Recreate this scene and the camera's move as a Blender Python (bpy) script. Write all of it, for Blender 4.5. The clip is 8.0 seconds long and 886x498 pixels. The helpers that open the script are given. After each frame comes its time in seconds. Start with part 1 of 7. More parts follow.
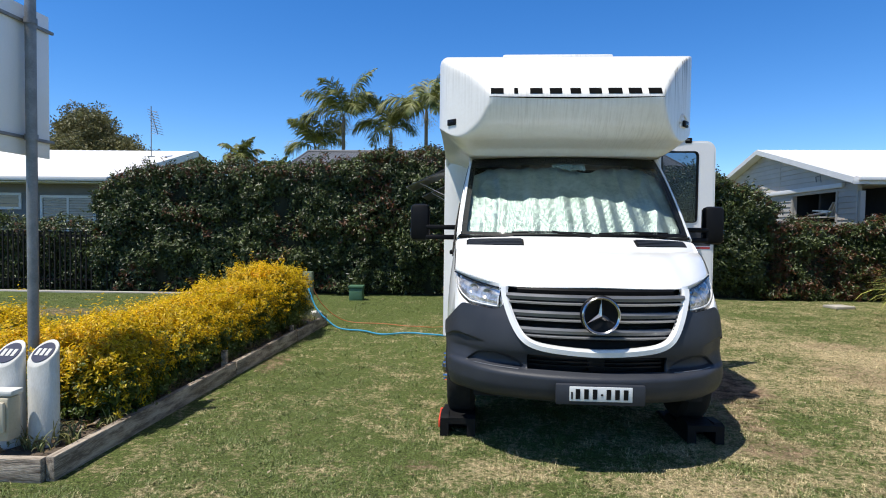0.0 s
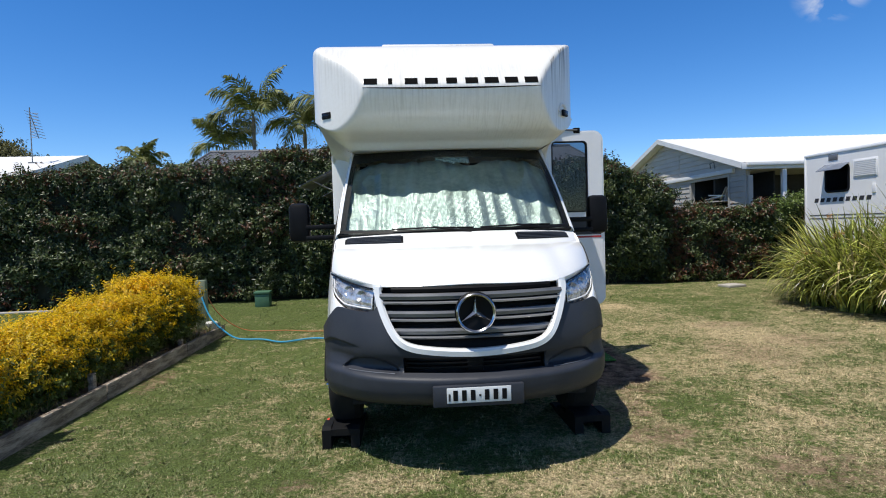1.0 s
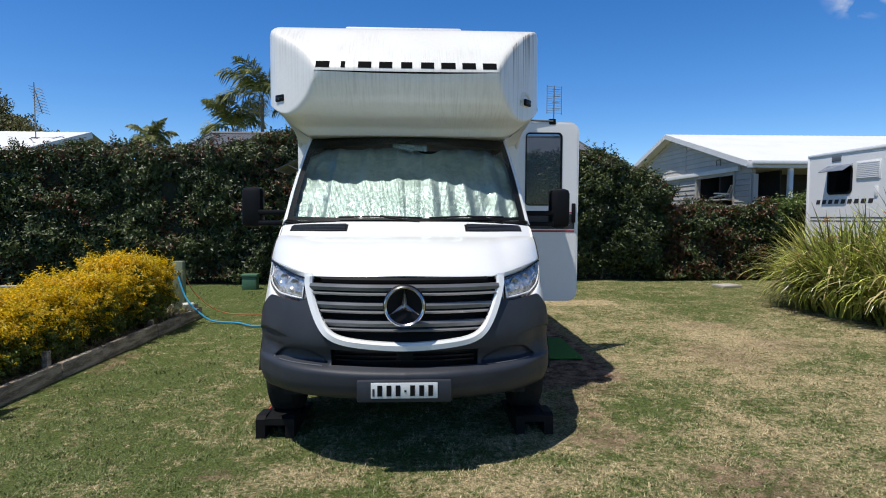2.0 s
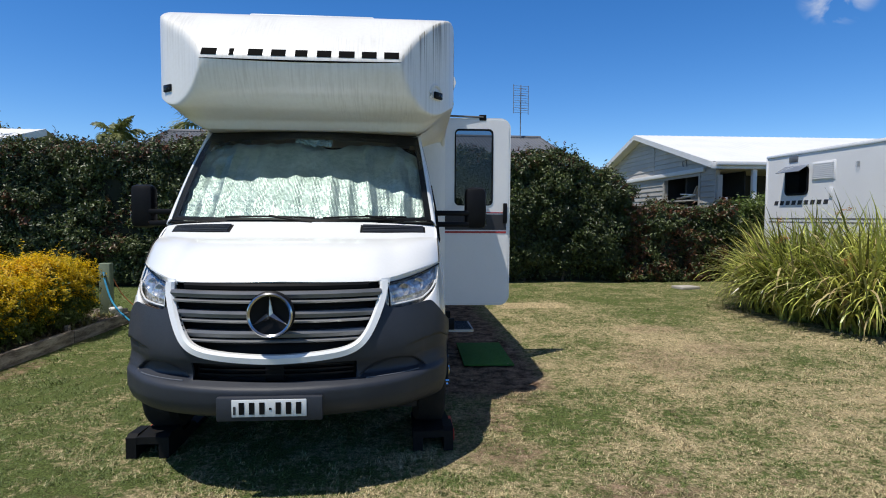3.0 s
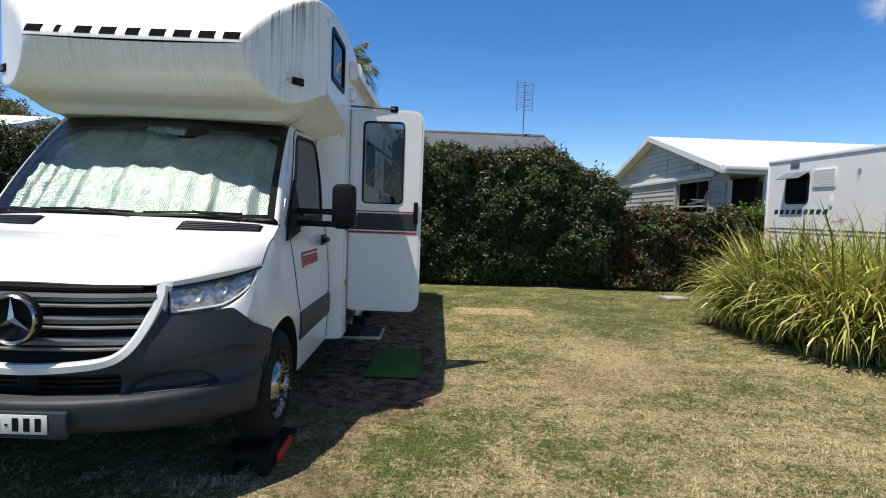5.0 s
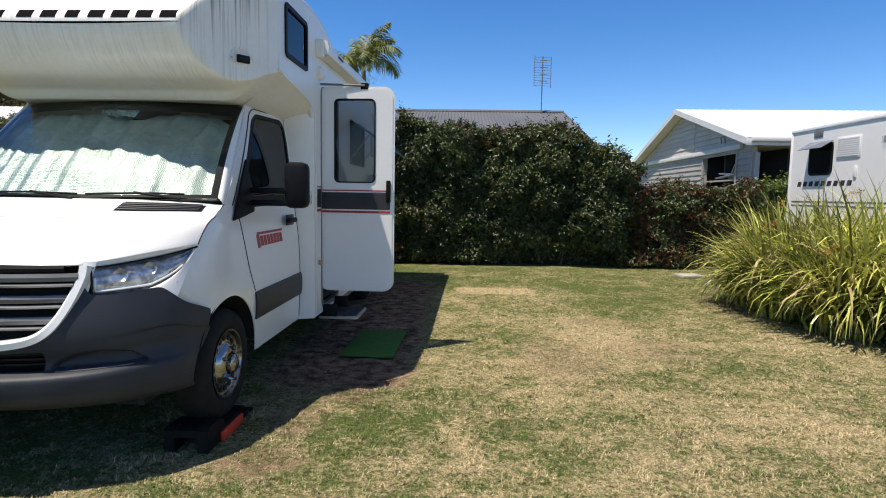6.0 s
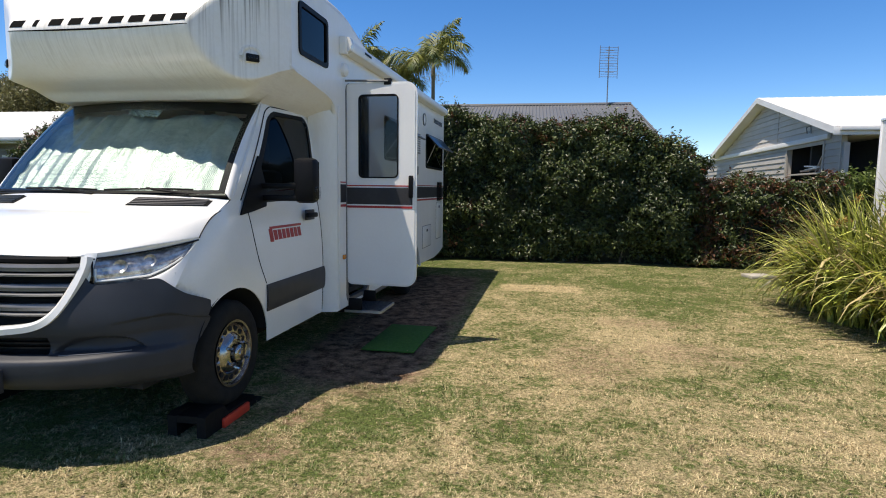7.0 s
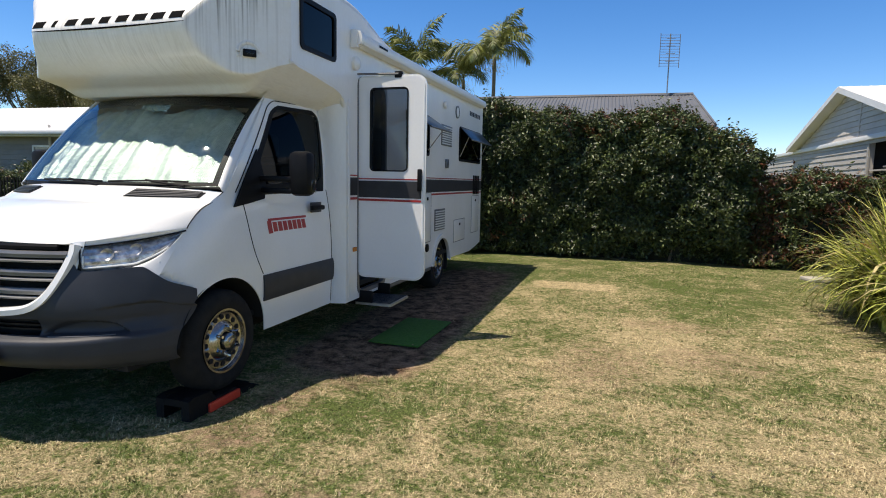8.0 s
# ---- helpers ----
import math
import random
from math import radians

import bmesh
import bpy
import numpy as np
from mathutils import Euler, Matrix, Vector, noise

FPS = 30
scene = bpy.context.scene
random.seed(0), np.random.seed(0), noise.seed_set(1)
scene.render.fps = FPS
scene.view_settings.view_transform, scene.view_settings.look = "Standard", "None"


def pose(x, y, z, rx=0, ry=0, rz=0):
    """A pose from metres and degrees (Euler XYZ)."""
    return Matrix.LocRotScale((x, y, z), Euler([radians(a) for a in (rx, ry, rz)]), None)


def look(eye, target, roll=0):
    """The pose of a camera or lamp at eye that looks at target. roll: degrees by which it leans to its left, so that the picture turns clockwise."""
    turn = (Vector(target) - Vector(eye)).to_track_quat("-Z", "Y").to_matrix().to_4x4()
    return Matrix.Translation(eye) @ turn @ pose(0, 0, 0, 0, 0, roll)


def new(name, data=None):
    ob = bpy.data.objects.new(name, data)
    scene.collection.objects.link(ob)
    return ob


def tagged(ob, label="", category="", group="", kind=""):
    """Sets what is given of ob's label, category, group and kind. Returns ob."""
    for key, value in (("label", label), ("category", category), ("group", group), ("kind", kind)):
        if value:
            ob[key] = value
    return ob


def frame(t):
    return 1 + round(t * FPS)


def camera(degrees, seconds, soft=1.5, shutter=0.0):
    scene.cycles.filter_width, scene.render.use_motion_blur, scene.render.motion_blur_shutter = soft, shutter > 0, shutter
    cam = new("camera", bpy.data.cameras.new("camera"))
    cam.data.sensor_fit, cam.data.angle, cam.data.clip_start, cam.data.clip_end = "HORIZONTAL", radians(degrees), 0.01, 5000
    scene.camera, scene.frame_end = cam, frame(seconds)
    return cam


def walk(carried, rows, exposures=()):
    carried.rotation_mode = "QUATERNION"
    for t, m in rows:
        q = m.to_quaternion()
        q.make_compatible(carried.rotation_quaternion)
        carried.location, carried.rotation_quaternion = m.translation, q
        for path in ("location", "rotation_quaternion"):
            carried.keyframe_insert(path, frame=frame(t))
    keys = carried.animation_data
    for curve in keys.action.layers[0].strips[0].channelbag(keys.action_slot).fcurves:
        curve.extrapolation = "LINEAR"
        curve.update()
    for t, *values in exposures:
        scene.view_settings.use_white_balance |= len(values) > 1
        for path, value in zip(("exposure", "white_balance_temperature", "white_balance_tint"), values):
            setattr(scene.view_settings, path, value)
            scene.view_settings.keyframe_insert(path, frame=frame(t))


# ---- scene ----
cam = camera(75.7, 8.0, soft=1.0)
PATH = [
    (0, (0.116, 0.083, 1.457), (0.068, 2.082, 1.394), 0.7),
    (0.5, (0.273, 0.176, 1.453), (0.335, 2.174, 1.386), -0.1),
    (1, (0.471, 0.273, 1.459), (0.676, 2.261, 1.383), -1.8),
    (1.2, (0.55, 0.293, 1.455), (0.764, 2.281, 1.386), -1.9),
    (2.3, (1.113, 0.403, 1.467), (1.272, 2.393, 1.34), 0.9),
    (2.5, (1.236, 0.463, 1.458), (1.407, 2.452, 1.331), 1.1),
    (3, (1.53, 0.565, 1.463), (1.749, 2.55, 1.35), 0.3),
    (3.5, (1.847, 0.651, 1.482), (2.006, 2.641, 1.364), 1.8),
    (4, (2.154, 0.783, 1.495), (2.327, 2.774, 1.43), 2.9),
    (4.5, (2.451, 0.845, 1.499), (2.569, 2.84, 1.447), 1.7),
    (5, (2.767, 0.88, 1.505), (2.864, 2.874, 1.382), 2.1),
    (5.2, (2.878, 0.9, 1.499), (2.989, 2.894, 1.386), 2.1),
    (6.3, (3.5, 0.966, 1.482), (3.356, 2.948, 1.258), -0.1),
    (6.5, (3.593, 0.977, 1.48), (3.375, 2.952, 1.247), -0.6),
    (7, (3.824, 1.057, 1.48), (3.527, 3.024, 1.272), 0.7),
    (7.5, (4.078, 1.142, 1.49), (3.693, 3.096, 1.302), 0.5),
    (8, (4.328, 1.221, 1.5), (3.805, 3.136, 1.263), 1.2),
]
walk(cam, [(t, look(eye, target, roll)) for t, eye, target, roll in PATH], [(0, 0.16, 6500, 10), (0.5, 0.07, 6500, 10), (1, -0.04, 6450, 10), (2.5, -0.15, 6450, 10), (4, -0.08, 6600, 10), (5, 0.04, 6950, 11), (6.5, 0.19, 7150, 12), (8, 0.19, 7250, 12)])

# ---- light and sky ----
SUN = Vector((0.325, 0.215, -1.0)).normalized()          # the way sunlight travels
sun = new("sun", bpy.data.lights.new("sun", "SUN"))
sun.data.energy, sun.data.angle, sun.data.color = 5.0, radians(0.53), (1.0, 0.955, 0.88)
sun.matrix_world = look((-12, -12, 40), Vector((-12, -12, 40)) + SUN)
world = bpy.data.worlds.new("sky")
scene.world = world
world.use_nodes = True
wn = world.node_tree.nodes
sky = wn.new("ShaderNodeTexSky")
sky.sky_type, sky.sun_disc = "NISHITA", False
sky.sun_elevation = math.asin(-SUN.z)
sky.sun_rotation = math.atan2(-SUN.x, -SUN.y)
sky.air_density, sky.dust_density, sky.ozone_density, sky.altitude = 0.95, 0.0, 4.0, 1200
wn["Background"].inputs[1].default_value = 0.115
deep = wn.new("ShaderNodeHueSaturation")
deep.inputs["Hue"].default_value = 0.506
# deep blue low down; high sky dimmed and greyed to cut fill light
up_co, up_sep = wn.new("ShaderNodeTexCoord"), wn.new("ShaderNodeSeparateXYZ")
world.node_tree.links.new(up_co.outputs["Generated"], up_sep.inputs[0])
for socket, low_v, high_v in (("Saturation", 1.30, 0.76), ("Value", 1.42, 0.80)):
    grade = wn.new("ShaderNodeMapRange")
    grade.interpolation_type = "SMOOTHSTEP"
    grade.inputs[1].default_value, grade.inputs[2].default_value, grade.inputs[3].default_value, grade.inputs[4].default_value = 0.40, 0.85, low_v, high_v
    world.node_tree.links.new(up_sep.outputs[2], grade.inputs[0])
    world.node_tree.links.new(grade.outputs[0], deep.inputs[socket])
world.node_tree.links.new(sky.outputs[0], deep.inputs["Color"])
# a few thin fair-weather wisps
wl = world.node_tree.links
wc, wdot, wr, wno, wr2, wm, wx = (wn.new(k) for k in ("ShaderNodeTexCoord", "ShaderNodeVectorMath", "ShaderNodeMapRange", "ShaderNodeTexNoise", "ShaderNodeMapRange", "ShaderNodeMath", "ShaderNodeMix"))
wdot.operation, wm.operation, wx.data_type = "DOT_PRODUCT", "MULTIPLY", "RGBA"
wdot.inputs[1].default_value = (0.616, 0.724, 0.312)
wl.new(wc.outputs["Generated"], wdot.inputs[0])
wr.interpolation_type = "SMOOTHSTEP"
wr.inputs[1].default_value, wr.inputs[2].default_value, wr.inputs[4].default_value = 0.9990, 1.0, 0.9
wl.new(wdot.outputs["Value"], wr.inputs[0])
wno.inputs["Scale"].default_value, wno.inputs["Detail"].default_value, wno.inputs["Distortion"].default_value = 17, 6, 0.6
wl.new(wc.outputs["Generated"], wno.inputs["Vector"])
wr2.inputs[1].default_value, wr2.inputs[2].default_value = 0.44, 0.74
wl.new(wno.outputs[0], wr2.inputs[0])
wl.new(wr.outputs[0], wm.inputs[0])
wl.new(wr2.outputs[0], wm.inputs[1])
wl.new(wm.outputs[0], wx.inputs[0])
wl.new(deep.outputs[0], wx.inputs[6])
wx.inputs[7].default_value = (7.5, 7.7, 8.0, 1)
wl.new(wx.outputs[2], wn["Background"].inputs[0])


# ---- materials ----
def mat(name, a, b=None, rough=0.5, metal=0.0, scale=8.0, fine=90.0, bump=0.0, bump_scale=60.0, coat=0.0, island=0.0, obj=0.0, spec=0.5, stretch=(1, 1, 1), contrast=(0.35, 0.65)):
    """A surface of two tones mixed by noise at two scales, with bump, and variation by island or by object."""
    m = bpy.data.materials.new(name)
    m.use_nodes = True
    nt = m.node_tree
    n, l = nt.nodes, nt.links
    p = n["Principled BSDF"]
    b = b or a
    co = n.new("ShaderNodeTexCoord")
    mp = n.new("ShaderNodeMapping")
    mp.inputs["Scale"].default_value = stretch
    l.new(co.outputs["Object"], mp.inputs[0])
    n1, n2 = n.new("ShaderNodeTexNoise"), n.new("ShaderNodeTexNoise")
    n1.inputs["Scale"].default_value, n2.inputs["Scale"].default_value = scale, fine
    n1.inputs["Detail"].default_value, n2.inputs["Detail"].default_value = 5, 3
    l.new(mp.outputs[0], n1.inputs["Vector"])
    l.new(mp.outputs[0], n2.inputs["Vector"])
    add = n.new("ShaderNodeMath")
    add.operation = "MULTIPLY_ADD"
    add.inputs[1].default_value = 0.35
    l.new(n2.outputs[0], add.inputs[0])
    sub = n.new("ShaderNodeMath")
    sub.operation = "MULTIPLY_ADD"
    sub.inputs[1].default_value, sub.inputs[2].default_value = 0.65, 0.0
    l.new(n1.outputs[0], sub.inputs[0])
    l.new(sub.outputs[0], add.inputs[2])
    ramp = n.new("ShaderNodeMapRange")
    ramp.inputs[1].default_value, ramp.inputs[2].default_value = contrast
    l.new(add.outputs[0], ramp.inputs[0])
    mix = n.new("ShaderNodeMix")
    mix.data_type = "RGBA"
    mix.inputs[6].default_value, mix.inputs[7].default_value = (*a, 1), (*b, 1)
    l.new(ramp.outputs[0], mix.inputs[0])
    out = mix.outputs[2]
    if island or obj:
        src = n.new("ShaderNodeNewGeometry").outputs["Random Per Island"] if island else n.new("ShaderNodeObjectInfo").outputs["Random"]
        hsv = n.new("ShaderNodeHueSaturation")
        k = island or obj
        mr = n.new("ShaderNodeMapRange")
        mr.inputs[3].default_value, mr.inputs[4].default_value = 1 - k, 1 + k
        l.new(src, mr.inputs[0])
        l.new(mr.outputs[0], hsv.inputs["Value"])
        l.new(out, hsv.inputs["Color"])
        out = hsv.outputs[0]
    l.new(out, p.inputs["Base Color"])
    p.inputs["Roughness"].default_value, p.inputs["Metallic"].default_value = rough, metal
    p.inputs["Coat Weight"].default_value, p.inputs["Coat Roughness"].default_value = coat, 0.08
    p.inputs["Specular IOR Level"].default_value = spec
    if bump:
        bn, bt = n.new("ShaderNodeBump"), n.new("ShaderNodeTexNoise")
        bt.inputs["Scale"].default_value, bt.inputs["Detail"].default_value = bump_scale, 4
        l.new(mp.outputs[0], bt.inputs["Vector"])
        bn.inputs["Strength"].default_value, bn.inputs["Distance"].default_value = bump, 0.01
        l.new(bt.outputs[0], bn.inputs["Height"])
        l.new(bn.outputs[0], p.inputs["Normal"])
    return m


def glass(name, tint, rough=0.02, ior=1.5):
    """A thin pane: tinted see-through, glossier at a slant, alike from both sides."""
    m = bpy.data.materials.new(name)
    m.use_nodes = True
    nt = m.node_tree
    n, l = nt.nodes, nt.links
    n.remove(n["Principled BSDF"])
    tr, gl, lw, pw, ma, mx = (n.new("ShaderNode" + k) for k in ("BsdfTransparent", "BsdfGlossy", "LayerWeight", "Math", "Math", "MixShader"))
    tr.inputs[0].default_value = (*tint, 1)
    gl.inputs["Roughness"].default_value = rough
    f0 = ((ior - 1) / (ior + 1)) ** 2
    lw.inputs["Blend"].default_value = 0.5
    pw.operation, ma.operation = "POWER", "MULTIPLY_ADD"
    pw.inputs[1].default_value, ma.inputs[1].default_value, ma.inputs[2].default_value = 5.0, 1 - f0, f0
    l.new(lw.outputs["Facing"], pw.inputs[0])
    l.new(pw.outputs[0], ma.inputs[0])
    l.new(ma.outputs[0], mx.inputs[0])
    l.new(tr.outputs[0], mx.inputs[1])
    l.new(gl.outputs[0], mx.inputs[2])
    l.new(mx.outputs[0], n["Material Output"].inputs[0])
    return m


def leaf_mat(name, a, b, island=0.35, rough=0.45, trans=0.25):
    m = mat(name, a, b, rough=rough, scale=1.3, fine=25, island=island)
    nt = m.node_tree
    n, l = nt.nodes, nt.links
    p = n["Principled BSDF"]
    t, mx = n.new("ShaderNodeBsdfTranslucent"), n.new("ShaderNodeMixShader")
    l.new(p.inputs["Base Color"].links[0].from_socket, t.inputs[0])
    mx.inputs[0].default_value = trans
    l.new(p.outputs[0], mx.inputs[1])
    l.new(t.outputs[0], mx.inputs[2])
    l.new(mx.outputs[0], n["Material Output"].inputs[0])
    return m


def dirty_white():
    """White gelcoat with faint grime and dark rain streaks that run down it."""
    m = mat("gelcoat", (0.85, 0.84, 0.81), (0.79, 0.77, 0.72), rough=0.32, scale=2.5, fine=40, coat=0.25)
    nt = m.node_tree
    n, l = nt.nodes, nt.links
    p = n["Principled BSDF"]
    base = p.inputs["Base Color"].links[0].from_socket
    co, mp, no = n.new("ShaderNodeTexCoord"), n.new("ShaderNodeMapping"), n.new("ShaderNodeTexNoise")
    mp.inputs["Scale"].default_value = (52, 5, 0.8)
    no.inputs["Scale"].default_value, no.inputs["Detail"].default_value = 1.5, 6
    l.new(co.outputs["Object"], mp.inputs[0])
    l.new(mp.outputs[0], no.inputs["Vector"])
    r = n.new("ShaderNodeMapRange")
    r.inputs[1].default_value, r.inputs[2].default_value, r.inputs[4].default_value = 0.46, 0.64, 0.9
    l.new(no.outputs[0], r.inputs[0])
    big = n.new("ShaderNodeTexNoise")
    big.inputs["Scale"].default_value = 1.7
    l.new(co.outputs["Object"], big.inputs["Vector"])
    r2 = n.new("ShaderNodeMapRange")
    r2.inputs[1].default_value, r2.inputs[2].default_value, r2.inputs[4].default_value = 0.45, 0.65, 0.20
    l.new(big.outputs[0], r2.inputs[0])
    # algae runs have settled most in one scooped front corner
    sp, ab, cor, fro, both, tot = n.new("ShaderNodeSeparateXYZ"), n.new("ShaderNodeMath"), n.new("ShaderNodeMapRange"), n.new("ShaderNodeMapRange"), n.new("ShaderNodeMath"), n.new("ShaderNodeMath")
    l.new(co.outputs["Object"], sp.inputs[0])
    ab.operation, both.operation, tot.operation = "MAXIMUM", "MULTIPLY", "MAXIMUM"
    cor.inputs[1].default_value, cor.inputs[2].default_value, cor.inputs[4].default_value = 0.28, 0.46, 1.6
    fro.inputs[1].default_value, fro.inputs[2].default_value = 1.50, 1.30
    spn = n.new("ShaderNodeSeparateXYZ")
    l.new(co.outputs["Normal"], spn.inputs[0])
    l.new(spn.outputs[0], ab.inputs[0])
    ab.inputs[1].default_value = 0.0
    l.new(ab.outputs[0], cor.inputs[0])
    l.new(sp.outputs[1], fro.inputs[0])
    l.new(cor.outputs[0], both.inputs[0])
    l.new(fro.outputs[0], both.inputs[1])
    low = n.new("ShaderNodeMapRange")
    low.inputs[1].default_value, low.inputs[2].default_value, low.inputs[3].default_value = 2.42, 2.90, 0.16
    l.new(sp.outputs[2], low.inputs[0])
    run = n.new("ShaderNodeMath")
    run.operation = "MULTIPLY"
    l.new(both.outputs[0], run.inputs[0])
    l.new(low.outputs[0], run.inputs[1])
    l.new(run.outputs[0], tot.inputs[0])
    l.new(r2.outputs[0], tot.inputs[1])
    mul = n.new("ShaderNodeMath")
    mul.operation = "MULTIPLY"
    l.new(r.outputs[0], mul.inputs[0])
    l.new(tot.outputs[0], mul.inputs[1])
    mx = n.new("ShaderNodeMix")
    mx.data_type = "RGBA"
    mx.inputs[7].default_value = (0.20, 0.175, 0.13, 1)
    l.new(mul.outputs[0], mx.inputs[0])
    l.new(base, mx.inputs[6])
    l.new(mx.outputs[2], p.inputs["Base Color"])
    return m


WHITE = mat("white_paint", (0.84, 0.84, 0.83), (0.80, 0.80, 0.785), rough=0.22, scale=3, fine=60, coat=0.6)
GEL = dirty_white()
SIDE = mat("white_side_panel", (0.86, 0.855, 0.84), (0.80, 0.795, 0.77), rough=0.35, scale=1.6, fine=30, coat=0.2, stretch=(2, 2, 0.6))
GREY_PL = mat("grey_bumper_plastic", (0.026, 0.029, 0.038), (0.038, 0.042, 0.052), rough=0.48, spec=0.35, scale=5, fine=200, bump=0.15, bump_scale=500)
BLACK = mat("black_plastic", (0.005, 0.005, 0.006), (0.009, 0.009, 0.010), rough=0.5, scale=10, fine=200, spec=0.14)
# near-black: underbody parts, and the shade of openings painted on backing sheets
DARK = mat("underbody_and_cavity_shade", (0.006, 0.006, 0.006), (0.012, 0.012, 0.012), rough=0.9)
SATIN = mat("satin_grille_grey", (0.15, 0.153, 0.16), (0.195, 0.198, 0.205), rough=0.34, metal=0.3, scale=12, fine=200)
TRIM_GREY = mat("satin_grille_silver", (0.36, 0.365, 0.375), (0.30, 0.305, 0.315), rough=0.30, metal=0.5, fine=200)
DULL_CHROME = mat("dull_chrome", (0.52, 0.52, 0.53), (0.44, 0.44, 0.45), rough=0.2, metal=1.0)
CHROME = mat("chrome", (0.80, 0.80, 0.80), (0.72, 0.72, 0.72), rough=0.08, metal=1.0)
STEEL = mat("polished_wheel_steel", (0.43, 0.425, 0.415), (0.31, 0.305, 0.30), rough=0.22, metal=1.0, scale=20)
RUBBER = mat("tyre_rubber", (0.011, 0.011, 0.011), (0.022, 0.021, 0.019), rough=0.85, spec=0.25, scale=14, fine=160, bump=0.3, bump_scale=120)
GLASS = glass("windscreen_glass", (0.85, 0.925, 0.895), ior=1.5)
TINT = glass("tinted_window_glass", (0.10, 0.12, 0.13), ior=1.36)
CLEAR = glass("clear_lens", (0.95, 0.955, 0.96), ior=1.4)
RED = mat("red_vinyl", (0.42, 0.03, 0.03), (0.36, 0.03, 0.03), rough=0.4)
MARK = mat("matt_black_vinyl", (0.004, 0.004, 0.004), (0.006, 0.006, 0.006), rough=0.8, spec=0.04)
CHAR = mat("charcoal_vinyl", (0.035, 0.035, 0.04), (0.048, 0.048, 0.052), rough=0.45, spec=0.3)
AMBER = mat("amber_lens", (0.6, 0.2, 0.02), rough=0.2)


# ---- building helpers ----
def mesh_of(name, bm, material, smooth=True):
    me = bpy.data.meshes.new(name)
    bmesh.ops.recalc_face_normals(bm, faces=bm.faces[:])
    bm.to_mesh(me)
    bm.free()
    me.materials.append(material)
    if smooth:
        me.polygons.foreach_set("use_smooth", [True] * len(me.polygons))
        me.set_sharp_from_angle(angle=radians(38))
    return me


def part(name, bm, material, parent, label="", smooth=True):
    ob = new(name, mesh_of(name, bm, material, smooth))
    ob.parent = parent
    return tagged(ob, label)


def thing(name, label, category, m=None, bm=None, material=None, kind="", group="", smooth=True):
    """A top-level thing: an Empty, or one mesh where bm is given."""
    ob = new(name, mesh_of(name, bm, material, smooth) if bm else None)
    ob.matrix_world = m or Matrix()
    return tagged(ob, label, category, group, kind)


def box(bm, x0, x1, y0, y1, z0, z1, bevel=0.0, m=None):
    r = bmesh.ops.create_cube(bm, size=1)
    vs = r["verts"]
    bmesh.ops.transform(bm, matrix=Matrix.Translation(((x0 + x1) / 2, (y0 + y1) / 2, (z0 + z1) / 2)) @ Matrix.Diagonal((abs(x1 - x0), abs(y1 - y0), abs(z1 - z0), 1)), verts=vs)
    if bevel:
        es = list({e for v in vs for e in v.link_edges})
        g = bmesh.ops.bevel(bm, geom=es, offset=bevel, segments=2, affect="EDGES", profile=0.5)
        vs = list({v for f in g["faces"] for v in f.verts} | {v for v in vs if v.is_valid})
    if m is not None:
        bmesh.ops.transform(bm, matrix=m, verts=[v for v in vs if v.is_valid])
    return vs


def boxed(*a, **k):
    bm = bmesh.new()
    box(bm, *a, **k)
    return bm


def cyl(bm, a, b, r, r2=None, n=16, caps=True):
    a, b = Vector(a), Vector(b)
    d = b - a
    m = Matrix.Translation((a + b) / 2) @ d.to_track_quat("Z", "Y").to_matrix().to_4x4()
    return bmesh.ops.create_cone(bm, cap_ends=caps, segments=n, radius1=r, radius2=r if r2 is None else r2, depth=d.length, matrix=m)["verts"]


def rod(*a, **k):
    bm = bmesh.new()
    cyl(bm, *a, **k)
    return bm


def grid(fn, us, vs, cull=None, bm=None):
    """A sheet through fn(u, v); cells for which cull(u, v) holds are left open."""
    bm = bm or bmesh.new()
    rows = [[bm.verts.new(fn(u, v)) for v in vs] for u in us]
    for i in range(len(us) - 1):
        for j in range(len(vs) - 1):
            if cull and cull((us[i] + us[i + 1]) / 2, (vs[j] + vs[j + 1]) / 2):
                continue
            q = [rows[i][j], rows[i + 1][j], rows[i + 1][j + 1], rows[i][j + 1]]
            bm.faces.new(q)
    loose = [v for v in bm.verts if not v.link_faces]
    bmesh.ops.delete(bm, geom=loose, context="VERTS")
    return bm


def thick(bm, t):
    bmesh.ops.recalc_face_normals(bm, faces=bm.faces[:])
    bmesh.ops.solidify(bm, geom=bm.faces[:], thickness=t)
    return bm


def span(a, b, n):
    return [a + (b - a) * i / (n - 1) for i in range(n)]


def curve_at(pts, x):
    """Monotone-ish smooth interpolation through (x, y) pairs."""
    xs, ys = [p[0] for p in pts], [p[1] for p in pts]
    if x <= xs[0]:
        return ys[0]
    if x >= xs[-1]:
        return ys[-1]
    i = max(k for k in range(len(xs) - 1) if xs[k] <= x)
    t = (x - xs[i]) / (xs[i + 1] - xs[i])

    def slope(k):
        if k == 0 or k == len(xs) - 1:
            return 0 if len(xs) < 3 else (ys[min(k + 1, len(xs) - 1)] - ys[max(k - 1, 0)]) / (xs[min(k + 1, len(xs) - 1)] - xs[max(k - 1, 0)])
        return (ys[k + 1] - ys[k - 1]) / (xs[k + 1] - xs[k - 1])
    h = xs[i + 1] - xs[i]
    a, b = slope(i) * h, slope(i + 1) * h
    return (2 * t**3 - 3 * t**2 + 1) * ys[i] + (t**3 - 2 * t**2 + t) * a + (-2 * t**3 + 3 * t**2) * ys[i + 1] + (t**3 - t**2) * b


